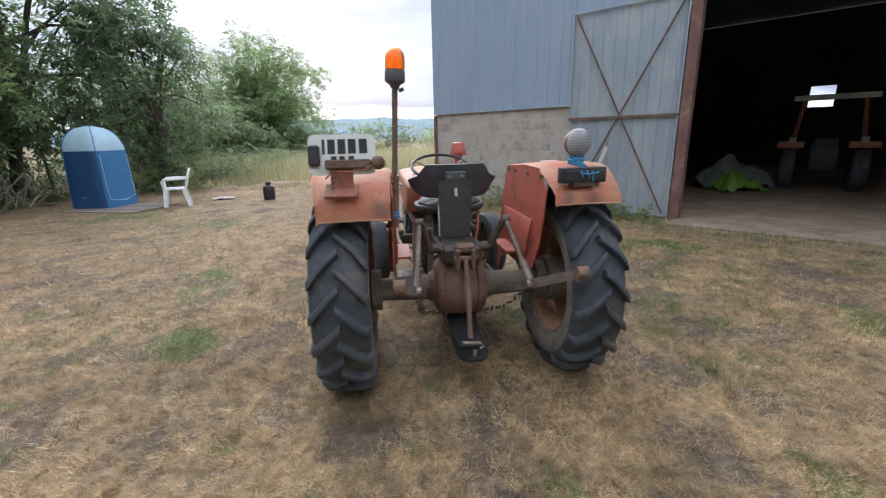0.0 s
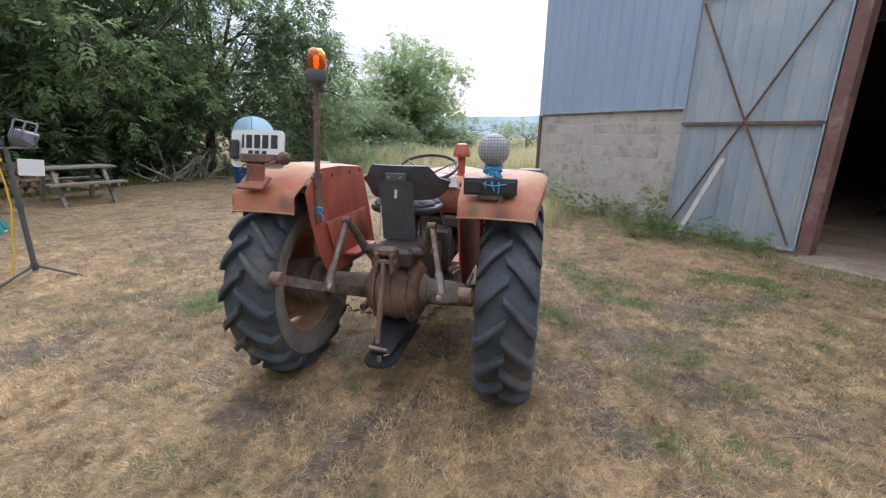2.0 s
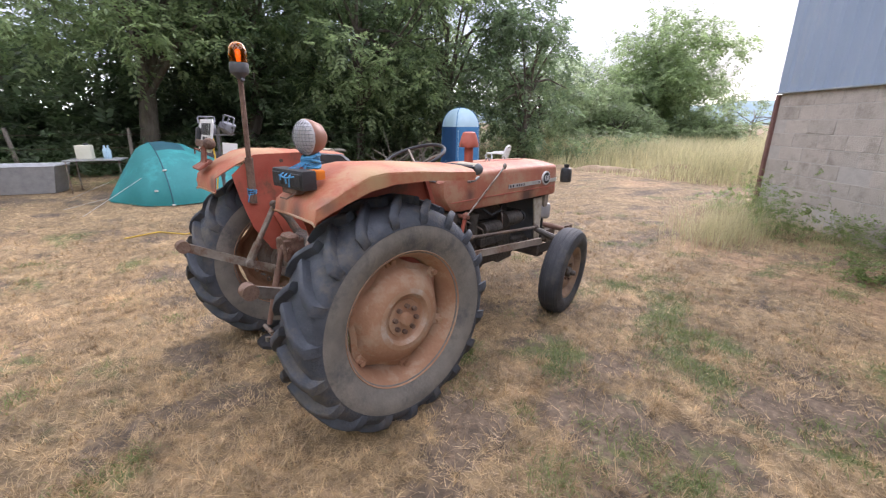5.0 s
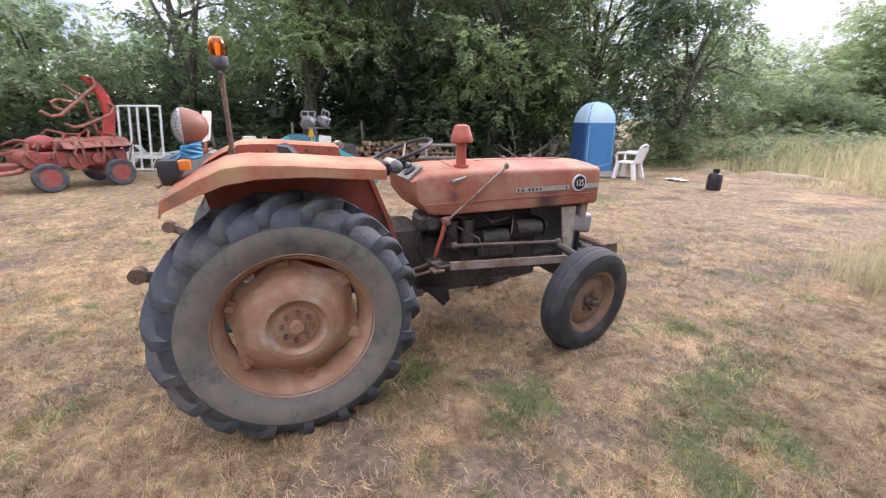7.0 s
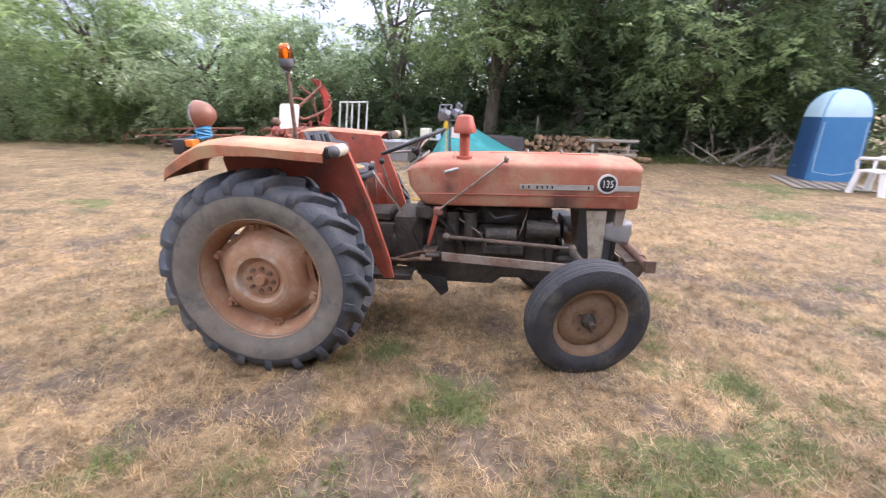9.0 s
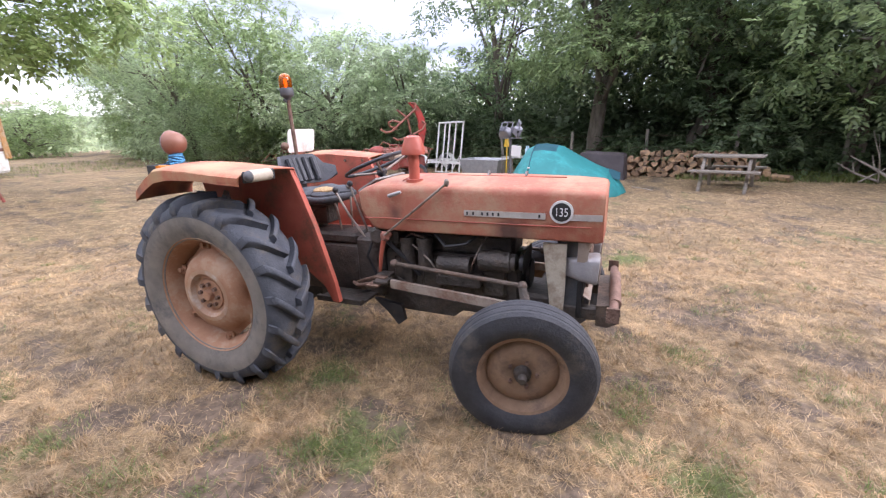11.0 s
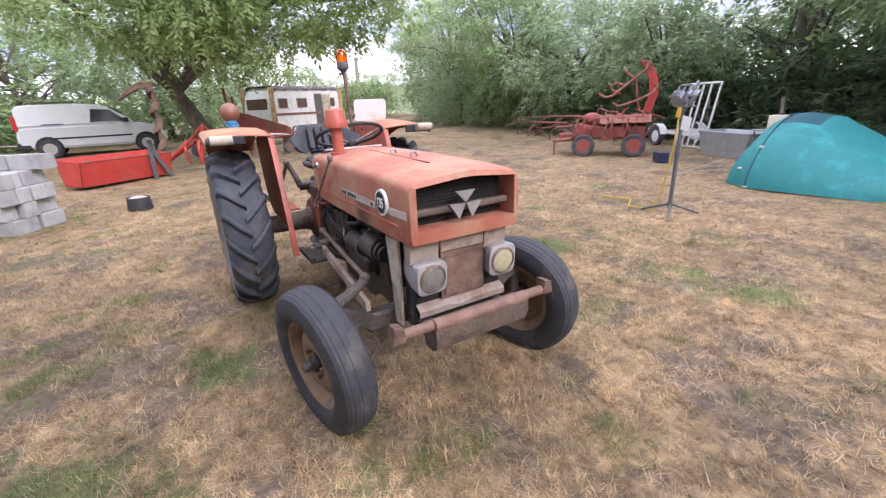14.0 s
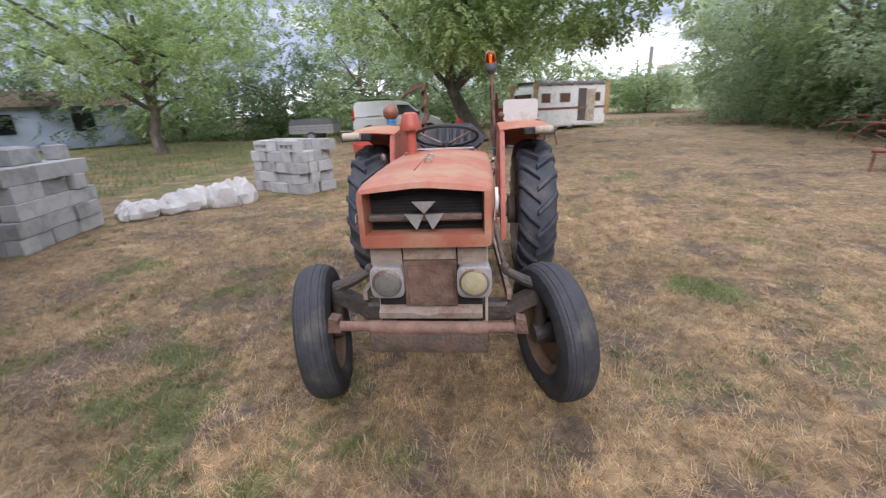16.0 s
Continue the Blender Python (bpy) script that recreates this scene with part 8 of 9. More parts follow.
def build_van():
    v = thing("van", "white panel van parked beside the shrubs", "van", pose(6.1, -14.6, ground_z(0, -14.6), 0, 0, 192))
    # outline along x, nose at +x
    lower = [(-2.05, 0.32), (2.30, 0.30), (2.37, 0.55), (2.27, 0.86), (1.80, 1.02), (1.40, 1.10), (-2.02, 1.06), (-2.09, 0.7)]
    upper = [(-2.02, 1.06), (1.40, 1.10), (1.20, 1.22), (0.67, 1.68), (0.35, 1.78), (-0.6, 1.82), (-1.85, 1.80), (-1.98, 1.7)]
    XZ = Matrix(((1, 0, 0, 0), (0, 0, 1, 0), (0, 1, 0, 0), (0, 0, 0, 1)))
    rings = []
    n = 0
    bm = B()
    prism(bm, lower, -0.87, 0.87, XZ)
    bmesh.ops.bevel(bm, geom=bm.edges[:], offset=0.07, segments=3, affect="EDGES")
    body = part("body", bm, CAR_WHITE, v, "white painted body", 50)
    bm = B()
    rings = [[Vector((x, s * 0.86, z)) for x, z in upper[:2]] for s in (1, -1)]
    tp = [(x, (0.86 - 0.13 * max(0, (z - 1.06) / 0.75)), z) for x, z in upper]
    loft(bm, [[Vector((x, -w, z)) for x, w, z in tp], [Vector((x, w, z)) for x, w, z in tp]])
    bmesh.ops.bevel(bm, geom=bm.edges[:], offset=0.05, segments=3, affect="EDGES")
    part("cabin", bm, CAR_WHITE, v, "white cabin and load space", 50)
    for s in (1, -1):
        def wx(z):
            return s * (0.862 - 0.13 * max(0, (z - 1.06) / 0.75) + 0.006)
        bm = B()
        q = [(1.15, 1.16), (0.66, 1.58), (0.12, 1.62), (0.02, 1.16)]
        loft(bm, [[Vector((x, wx(z) - 0.01 * s, z)) for x, z in q], [Vector((x, wx(z), z)) for x, z in q]])
        part("side_window", bm, CAR_DARK, v, "dark side window")
        bm = B()
        box(bm, -1.1, 1.2, min(s * 0.86, s * 0.89), max(s * 0.86, s * 0.89), 0.62, 0.68, bevel=0.006)
        part("rubbing_strip", bm, PLASTIC_BLACK, v)
        bm = B()
        box(bm, -1.35, -0.75, min(s * 0.845, s * 0.862), max(s * 0.845, s * 0.862), 1.12, 1.15)
        part("door_rail", bm, PLASTIC_BLACK, v)
        bm = B()
        box(bm, -2.09, -1.98, min(s * 0.74, s * 0.83), max(s * 0.74, s * 0.83), 0.95, 1.45, bevel=0.02)
        part("tail_lamp", bm, LAMP_RED, v, "red tail lamp")
        bm = B()
        box(bm, 2.10, 2.33, min(s * 0.6, s * 0.84), max(s * 0.6, s * 0.84), 0.72, 0.9, bevel=0.03)
        part("headlamp", bm, LENS, v)
        bm = B()
        box(bm, 1.0, 1.2, min(s * 0.88, s * 1.02), max(s * 0.88, s * 1.02), 1.12, 1.28, bevel=0.03)
        part("mirror", bm, PLASTIC_BLACK, v)
        for x in (-1.3, 1.62):
            bm = B()
            rod(bm, (x, s * 0.78, 0.34), (x, s * 0.882, 0.34), 0.39, n=30)
            part("wheel_arch", bm, PLASTIC_BLACK, v)
            small_tyre_wheel("wheel", v, pose(x, s * 0.84, 0.31, 0, 0, 90 if s > 0 else -90), 0.31, 0.2, ALU)
    bm = B()
    q = [(1.23, 1.19), (0.71, 1.66)]
    loft(bm, [[Vector((x + 0.02, -0.72 + (z - 1.19) * 0.15, z + 0.03)), Vector((x + 0.02, 0.72 - (z - 1.19) * 0.15, z + 0.03)), Vector((x, 0.72 - (z - 1.19) * 0.15, z)), Vector((x, -0.72 + (z - 1.19) * 0.15, z))] for x, z in q])
    part("windscreen", bm, CAR_DARK, v, "dark windscreen")
    bm = B()
    box(bm, -2.13, -2.03, -0.85, 0.85, 0.3, 0.55, bevel=0.03)
    box(bm, -2.14, -1.75, -0.875, 0.875, 0.3, 0.5, bevel=0.03)
    part("bumper", bm, PLASTIC_BLACK, v)
    bm = B()
    for s in (1, -1):
        tube(bm, [(-1.6, s * 0.62, 1.83), (-1.5, s * 0.62, 1.88), (-0.3, s * 0.62, 1.89), (-0.2, s * 0.62, 1.83)], 0.016, 6)
    part("roof_rail", bm, PLASTIC_BLACK, v)
    for s in (-0.36, 0.36):
        bm = B()
        box(bm, -2.03, -2.005, s - 0.28, s + 0.28, 1.2, 1.62, bevel=0.02)
        part("rear_window", bm, CAR_DARK, v)


build_van()


def build_pickup_trailer():
    t = thing("box_trailer", "small grey box trailer parked by the hedge", "trailer", pose(10.2, -13.8, ground_z(0, -13.8), 0, 0, 190))
    bm = B()
    box(bm, -1.1, 1.1, -0.62, 0.62, 0.45, 0.5)
    for y in (-0.62, 0.6):
        box(bm, -1.1, 1.1, y, y + 0.02, 0.5, 0.85)
    for x in (-1.1, 1.08):
        box(bm, x, x + 0.02, -0.6, 0.6, 0.5, 0.85)
    part("tub", bm, ZINC, t)
    bm = B()
    loft(bm, [[(-1.1, y, 0.86), (1.1, y, 0.86), (1.0, y * 0.9, 1.12), (-1.0, y * 0.9, 1.12)] for y in (-0.62, 0.62)])
    part("cover", bm, DARK_GREY, t, "dark grey tarpaulin cover")
    for y in (-0.64, 0.64):
        for z in (0.62, 0.75):
            bm = B()
            box(bm, -1.12, 1.12, y - 0.015, y + 0.015, z - 0.02, z + 0.02)
            part("side_rail", bm, SILVER, t)
        small_tyre_wheel("wheel", t, pose(0, y * 1.12, 0.27, 0, 0, 90), 0.27, 0.15, SILVER)
    bm = B()
    tube(bm, [(1.1, 0, 0.47), (2.2, 0, 0.42)], 0.04, 8)
    rod(bm, (2.1, 0, 0.42), (2.1, 0, 0), 0.025)
    part("tow_bar", bm, STEEL, t)


build_pickup_trailer()


def block_mesh():
    """A hollow concrete block, 0.5 x 0.2 x 0.2, with three cells open at the top."""
    bm = B()
    box(bm, -0.245, 0.245, -0.098, 0.098, 0.0, 0.03)
    for x0, x1 in ((-0.245, -0.20), (-0.09, -0.06), (0.06, 0.09), (0.20, 0.245)):
        box(bm, x0, x1, -0.03, 0.045, 0.03, 0.197)
    for y0, y1 in ((-0.098, -0.03), (0.045, 0.098)):
        box(bm, -0.245, 0.245, y0, y1, 0.03, 0.197)
    me = bpy.data.meshes.new("block")
    bm.to_mesh(me)
    bm.free()
    me.materials.append(NEW_BLOCK)
    return me


def solid_block_mesh(length):
    bm = B()
    box(bm, 0.005 - length / 2, length / 2 - 0.005, -0.098, 0.098, 0.0, 0.196, bevel=0.006)
    me = bpy.data.meshes.new("block")
    bm.to_mesh(me)
    bm.free()
    me.materials.append(NEW_BLOCK)
    return me


HOLLOW, SOLID, HALF = block_mesh(), solid_block_mesh(0.5), solid_block_mesh(0.25)


def block_stack(label, m, layers, length, depth, seed):
    rng = np.random.default_rng(seed)
    s = thing("block_stack", label, "block stack", m, "stacks of concrete blocks")
    ny = int(depth / 0.2)
    for k in range(layers):
        for j in range(ny):
            x = -length / 2 + (rng.choice((0.0, 0.0, 0.08, 0.12)) if k else 0.0)
            while x < length / 2 - 0.1:
                ln = 0.5 if rng.random() < 0.62 and x < length / 2 - 0.35 else 0.25
                cx, y = x + ln / 2, -depth / 2 + 0.1 + j * 0.2 + rng.normal() * 0.022
                x += ln + 0.006 + 0.02 * rng.random()
                hidden = 0 < j < ny - 1 and abs(cx) < length / 2 - 0.5 and k < layers - 2
                if hidden or rng.random() < (0.5 if k == layers - 1 else 0.12 if k == layers - 2 else 0.0):
                    continue
                if k == layers - 1 and j in (0, ny - 1):
                    piece("block", HOLLOW, s, pose(cx, y + (0.1 if j == 0 else -0.1), k * 0.2 + 0.1, 90 if j == 0 else -90, 0, rng.normal() * 5))
                else:
                    piece("block", SOLID if ln > 0.3 else HALF, s, pose(cx, y, k * 0.2, 0, 0, rng.normal() * 3.0))
    return s


block_stack("pallet stack of grey concrete blocks on the grass", pose(4.15, -1.45, 0.01, 0, 0, -22), 5, 1.5, 0.8, 41)
block_stack("tall stack of grey concrete blocks beside white sacks", pose(5.95, 2.3, 0.01, 0, 0, -70), 6, 1.5, 1.0, 42)


def build_sacks():
    rng = np.random.default_rng(14)
    for i in range(13):
        f = i / 12
        x, y = 5.75 - 1.3 * f + rng.normal() * 0.10, 1.0 - 1.35 * f + rng.normal() * 0.12
        s = thing("sack", "white woven rubble sack slumped on the ground", "sack", pose(x, y, 0.0, 0, 0, rng.uniform(0, 180)), "white sacks")
        bm = B()
        bmesh.ops.create_icosphere(bm, subdivisions=3, radius=1.0)
        tall = 0.20 + 0.20 * f + 0.06 * rng.random()
        for v in bm.verts:
            p = v.co.copy()
            q = Vector([math.copysign(abs(c) ** 0.6, c) for c in p])
            k = 1 + 0.20 * noise.noise((p.x * 1.6 + i * 3, p.y * 1.6, p.z * 1.6)) + 0.16 * noise.noise((p.x * 4, p.y * 4 + i, p.z * 4))
            pull = 1.0 - 0.45 * max(0.0, q.z)
            v.co = Vector((q.x * 0.23 * k * pull, q.y * 0.19 * k * pull, max(0.0, (q.z + 0.7) * tall * k * 0.58)))
        part("bag", bm, SACK, s, smooth=22)


build_sacks()


def build_bucket():
    b = thing("bucket", "black plastic bucket with grey contents on the grass", "bucket", pose(2.45, -1.9, 0))
    bm = B()
    lathe(bm, [(0.001, 0), (0.175, 0), (0.178, 0.02), (0.162, 0.19), (0.158, 0.205), (0.150, 0.205), (0.145, 0.185), (0.001, 0.185)], 26)
    part("body", bm, PLASTIC_BLACK, b)
    bm = B()
    lathe(bm, [(0.138, 0.192), (0.08, 0.215), (0.001, 0.222)], 20)
    part("contents", bm, BLOCK, b, "grey rubble filling")


build_bucket()


def build_loader_bucket():
    s = thing("loader_bucket", "bright red loader bucket with dark steel arms", "loader bucket", pose(3.42, -5.45, 0.0, 0, 0, 44))
    side = Matrix(((0, 0, 1, 0), (1, 0, 0, 0), (0, 1, 0, 0), (0, 0, 0, 1)))
    bm = B()
    prism(bm, [(-0.30, 0.09), (0.28, 0.09), (0.42, 0.60), (0.40, 0.60), (0.265, 0.112), (-0.28, 0.112), (-0.42, 0.66), (-0.44, 0.66)], -0.98, 0.98, side)
    for x in (-0.98, 0.96):
        prism(bm, [(-0.30, 0.09), (0.28, 0.09), (0.42, 0.60), (-0.43, 0.65)], x, x + 0.02, side)
    part("bucket_shell", bm, BRIGHT_RED, s)
    bm = B()
    tube(bm, [(-0.98, 0.415, 0.60), (0.98, 0.415, 0.60)], 0.018, 6)
    part("lip", bm, OLD_RED, s)
    for x, tip in ((-0.45, -0.32), (-0.60, -0.85)):
        bm = B()
        loft(bm, [[(xx - 0.05, y, z), (xx + 0.05, y, z), (xx + 0.05, y + 0.03, z), (xx - 0.05, y + 0.03, z)] for xx, y, z in ((x if tip > -0.5 else tip, 0.46, 0.03), (x, 0.46, 0.5), (-0.50, 0.44, 0.92))])
        part("arm", bm, DARK_GREY, s)
    for x in (-0.5, 0.5):
        bm = B()
        box(bm, x - 0.04, x + 0.04, -0.2, 0.2, -0.02, 0.089, bevel=0.005)
        part("skid", bm, DARK_GREY, s)
    a = thing("earth_auger", "rusty spiral earth auger standing upright", "auger", pose(2.75, -6.76, 0.0, 0, -3, 0))
    bm = B()
    rod(bm, (0, 0, 0), (0, 0, 2.2), 0.035, n=10)
    rows = [[(0.03 * math.cos(t), 0.03 * math.sin(t), 0.24 + t * 0.075), (0.09 * math.cos(t), 0.09 * math.sin(t), 0.21 + t * 0.075), (0.13 * math.cos(t), 0.13 * math.sin(t), 0.12 + t * 0.075), (0.125 * math.cos(t), 0.125 * math.sin(t), 0.02 + t * 0.075)] for t in np.linspace(0, 27, 140)]
    sheet(bm, rows, 0.014)
    part("screw", bm, RUST, a)
    bm = B()
    loft(bm, [[(x, -w, z - h), (x, w, z - h), (x, w, z + h), (x, -w, z + h)] for x, w, z, h in ((-0.05, 0.08, 2.18, 0.06), (0.25, 0.10, 2.14, 0.07), (0.5, 0.12, 1.98, 0.05), (0.72, 0.10, 1.80, 0.02))])
    part("head", bm, RUST, a)


build_loader_bucket()


def build_plough():
    p = thing("plough", "bright red cultivator with curved legs under the walnut tree", "plough", pose(1.9, -8.0, 0.03))
    for pts, r in (([(1.15, -0.2, 0.06), (0.3, 0.0, 0.70), (-0.6, -0.4, 0.68)], 0.055), ([(1.15, -0.45, 0.06), (0.25, -0.35, 0.60), (-0.55, -0.7, 0.62)], 0.05), ([(0.1, 0.35, 0.10), (-0.05, 0.3, 0.7), (-0.1, 0.35, 1.12)], 0.045), ([(-0.45, -0.1, 0.65), (-0.1, 0.35, 1.12)], 0.04),
                   ([(0.3, 0.0, 0.7), (-0.1, 0.35, 1.10)], 0.035), ([(0.25, 0.05, 0.68), (0.1, -0.6, 0.6)], 0.045), ([(-0.4, -0.2, 0.68), (-0.5, -0.8, 0.6)], 0.045)):
        bm = B()
        tube(bm, pts, r, 8)
        part("frame_bar", bm, BRIGHT_RED, p)
    for x, y in ((0.42, -0.2), (0.05, 0.15), (-0.2, 0.3), (-0.45, -0.2), (-0.55, -0.8), (0.1, -0.7)):
        bm = B()
        tube(bm, [(x, y - 0.15, 0.66), (x + 0.02, y + 0.10, 0.66), (x + 0.05, y + 0.22, 0.46), (x + 0.03, y + 0.2, 0.2), (x - 0.02, y + 0.08, 0.0)], [0.05, 0.05, 0.048, 0.044, 0.03], 8)
        part("leg", bm, BRIGHT_RED, p)
    bm = B()
    rod(bm, (0.15, 0.05, 0.40), (0.15, 0.20, 0.40), 0.16, n=20)
    part("hub", bm, PLASTIC_BLACK, p)
    q = thing("red_implement", "tall red implement frame behind the tedder", "farm machine", pose(0.4, -13.2, ground_z(0, -13.2), 0, 0, 10))
    bm = B()
    loft(bm, [[(x, -0.45, 0.42), (x, 0.45, 0.42), (x, 0.38, z), (x, -0.38, z)] for x, z in ((-1.4, 0.62), (-1.2, 0.72), (0.2, 1.22), (0.6, 1.30), (0.72, 0.9))])
    part("hopper", bm, OLD_RED, q)
    for x, y, z in ((0.62, -0.35, 1.5), (0.62, 0.35, 1.9), (0.86, 0.3, 2.2), (-1.2, 0.3, 0.6), (-1.2, -0.3, 0.6)):
        bm = B()
        tube(bm, [(x, y, 0), (x, y, z * 0.6), (x + 0.06, y, z)], 0.05, 8)
        part("post", bm, OLD_RED, q)
    for z in (1.25, 1.6):
        bm = B()
        tube(bm, [(0.55, 0.33, z), (0.90, 0.33, z - 0.05)], 0.035, 8)
        part("rail", bm, RUSTY_RED, q)


build_plough()


def build_house():
    h = thing("house", "low pale blue farm outbuilding behind the shrubs", "house", pose(27.5, -13.5, 0.2, 0, 0, 62))
    bm = B()
    box(bm, -4, 4, -2.5, 2.5, 0, 2.3)
    part("wall", bm, BLUE_SHEET, h)
    bm = B()
    prism(bm, [(-2.9, 2.25), (2.9, 2.25), (0, 3.2)], -4.4, 4.4, SIDE)
    part("roof", bm, RUST, h)
    for x in (-2.2, 1.2):
        for y in (2.5, -2.53):
            bm = B()
            box(bm, x, x + 1.0, y, y + 0.03, 0.9, 1.9)
            part("window", bm, CAR_DARK, h)


build_house()


def build_fence():
    rng = np.random.default_rng(17)
    f = thing("wire_fence", "old wooden post and wire fence below the trees", "fence")
    ys = list(np.arange(-12, 13.5, 2.3))
    xs = [-12.3 + rng.normal() * 0.12 for _ in ys]
    for x, y in zip(xs, ys):
        bm = B()
        rod(bm, (x, y, -0.1), (x + rng.normal() * 0.05, y + rng.normal() * 0.05, 1.25 + 0.1 * rng.random()), 0.055, 0.045, 9)
        part("post", bm, WOOD, f)
    for z in (0.35, 0.75, 1.1):
        bm = B()
        tube(bm, [(x, y, z) for x, y in zip(xs, ys)], 0.004, 5)
        part("wire", bm, RUST, f)


build_fence()


def build_dead_branches():
    rng = np.random.default_rng(71)
    t = thing("dead_branch_pile", "tangle of dead grey branches at the foot of the hedge", "branches", pose(-10.35, 9.75, 0, 0, 0, 80))
    for k in range(26):
        x, y, ln, a = rng.normal() * 0.75, rng.normal() * 0.28, rng.uniform(0.5, 1.5), rng.uniform(0, 2 * math.pi)
        lift = rng.uniform(0.05, 0.75) * (1.0 if k % 4 else 1.5)
        z = 0.03 + 0.25 * rng.random()
        e = Vector((x + math.cos(a) * ln * 0.8, y + math.sin(a) * ln * 0.5, z + lift))
        b = Vector((x, y, z * 0.4))
        mid = b.lerp(e, 0.5) + Vector((rng.normal() * 0.08, rng.normal() * 0.08, rng.normal() * 0.06))
        bm = B()
        r = rng.uniform(0.012, 0.035)
        tube(bm, [b, mid, e], [r, r * 0.75, r * 0.35], 6)
        tube(bm, [mid, mid.lerp(e, 0.6) + Vector((rng.normal() * 0.18, rng.normal() * 0.18, 0.12))], [r * 0.5, r * 0.2], 5)
        part("branch", bm, WOOD, t)


build_dead_branches()


def build_barn_inside():
    t = thing("stored_tractor", "dark red tractor with white roll bar parked inside the barn", "tractor", pose(9.13, 10.16, 0.045, 0, 0, -40) @ Matrix.Scale(0.86, 4))
    for x in (-0.75, 0.75):
        for y, R, w in ((0.0, 0.62, 0.34), (2.0, 0.4, 0.2)):
            small_tyre_wheel("wheel", t, pose(x, y, R, 0, 0, 0), R, w, RUSTY_RED)
    for nm, a, mt in (("body", (-0.3, 0.3, -0.2, 2.3, 0.55, 1.15), BLACK), ("fender", (-1.05, -0.45, -0.5, 0.5, 1.16, 1.32), RED), ("fender", (0.45, 1.05, -0.5, 0.5, 1.16, 1.32), RED), ("seat", (-0.25, 0.25, -0.1, 0.35, 1.0, 1.4), BLACK)):
        bm = B()
        box(bm, *a, bevel=0.04, seg=2)
        part(nm, bm, mt, t)
    for s in (1, -1):
        bm = B()
        tube(bm, [(s * 0.72, -0.3, 1.3), (s * 0.6, -0.35, 2.42)], 0.05, 8)
        part("roll_post", bm, RUSTY_RED, t)
        bm = B()
        box(bm, s * 0.72 - 0.08, s * 0.72 + 0.08, -0.53, -0.5, 1.3, 1.45, bevel=0.01)
        part("tail_lamp", bm, BEIGE, t)
    bm = B()
    box(bm, -0.85, 0.85, -0.42, -0.30, 2.40, 2.54, bevel=0.02)
    part("roll_bar", bm, WHITE, t, "white cross bar")
    g = thing("tarp_heap", "crumpled green and grey plastic sheets on the barn floor", "tarpaulin", pose(7.4, 10.6, 0.04))
    for nm, mt, sx, sy, h, ox, oy in (("green_sheet", GREEN_TARP, 0.55, 0.40, 0.55, -0.1, -0.25), ("grey_sheet", GREY_SHEET, 0.95, 0.6, 0.95, 0.3, 0.45)):
        bm = B()
        rows = []
        for u in np.linspace(-1, 1, 19):
            row = []
            for v in np.linspace(-1, 1, 17):
                r = max(0.0, 1 - (u * u + v * v) * 0.75)
                row.append((ox + sx * u, oy + sy * v, 0.02 + h * r * (0.7 + 0.6 * noise.noise((u * 2.2, v * 2.2, h))) + 0.13 * abs(noise.noise((u * 6, v * 6, 1)))))
            rows.append(row)
        sheet(bm, rows, 0.006)
        part(nm, bm, mt, g, smooth=25)


build_barn_inside()

# ---- trees and hedges ----
def leaf_cloud(rng, centres, radii, count, size, flat=0.45, droop=0.35, per=9):
    """Sprays of paired pointed leaves round clump centres; gives vertices and quads."""
    ns = count // per
    k = rng.integers(0, len(centres), ns)
    d = rng.normal(size=(ns, 3))
    d /= np.linalg.norm(d, axis=1)[:, None]
    p = centres[k] + d * (rng.random(ns) ** 0.45 * radii[k])[:, None] * np.array([1, 1, flat])
    ax = d * np.array([1, 1, 0.45]) + rng.normal(size=(ns, 3)) * 0.45
    ax[:, 2] -= droop
    ax /= np.linalg.norm(ax, axis=1)[:, None]
    nm = rng.normal(size=(ns, 3)) * 0.38 + np.array([0, 0, 1.0])
    sd = np.cross(ax, nm)
    sd /= np.linalg.norm(sd, axis=1)[:, None] + 1e-9
    up = np.cross(sd, ax)
    ln = (size * 2.5 * (0.65 + 0.7 * rng.random(ns)))[:, None]
    v = np.empty((ns, per, 4, 3))
    for j in range(per):
        f = 0.25 + 0.75 * (j // 2 * 2 + 1.0) / per
        side = 0.0 if j == per - 1 else (1.0 if j % 2 else -1.0)
        b = p + ax * ln * f - np.array([0, 0, 1.0]) * ln * 0.22 * f * f
        la = ax * (1.0 if side == 0 else 0.5) + sd * side * 0.85 - np.array([0, 0, 0.16]) + rng.normal(size=(ns, 3)) * 0.16
        la /= np.linalg.norm(la, axis=1)[:, None]
        ls = np.cross(la, up)
        ls /= np.linalg.norm(ls, axis=1)[:, None] + 1e-9
        s = (size * (0.65 + 0.55 * rng.random(ns)))[:, None]
        v[:, j, 0] = b
        v[:, j, 1] = b + la * s * 0.5 + ls * s * 0.21 + up * s * 0.05
        v[:, j, 2] = b + la * s - up * s * 0.06
        v[:, j, 3] = b + la * s * 0.5 - ls * s * 0.21 + up * s * 0.05
    return v.reshape(-1, 3), np.arange(ns * per * 4)


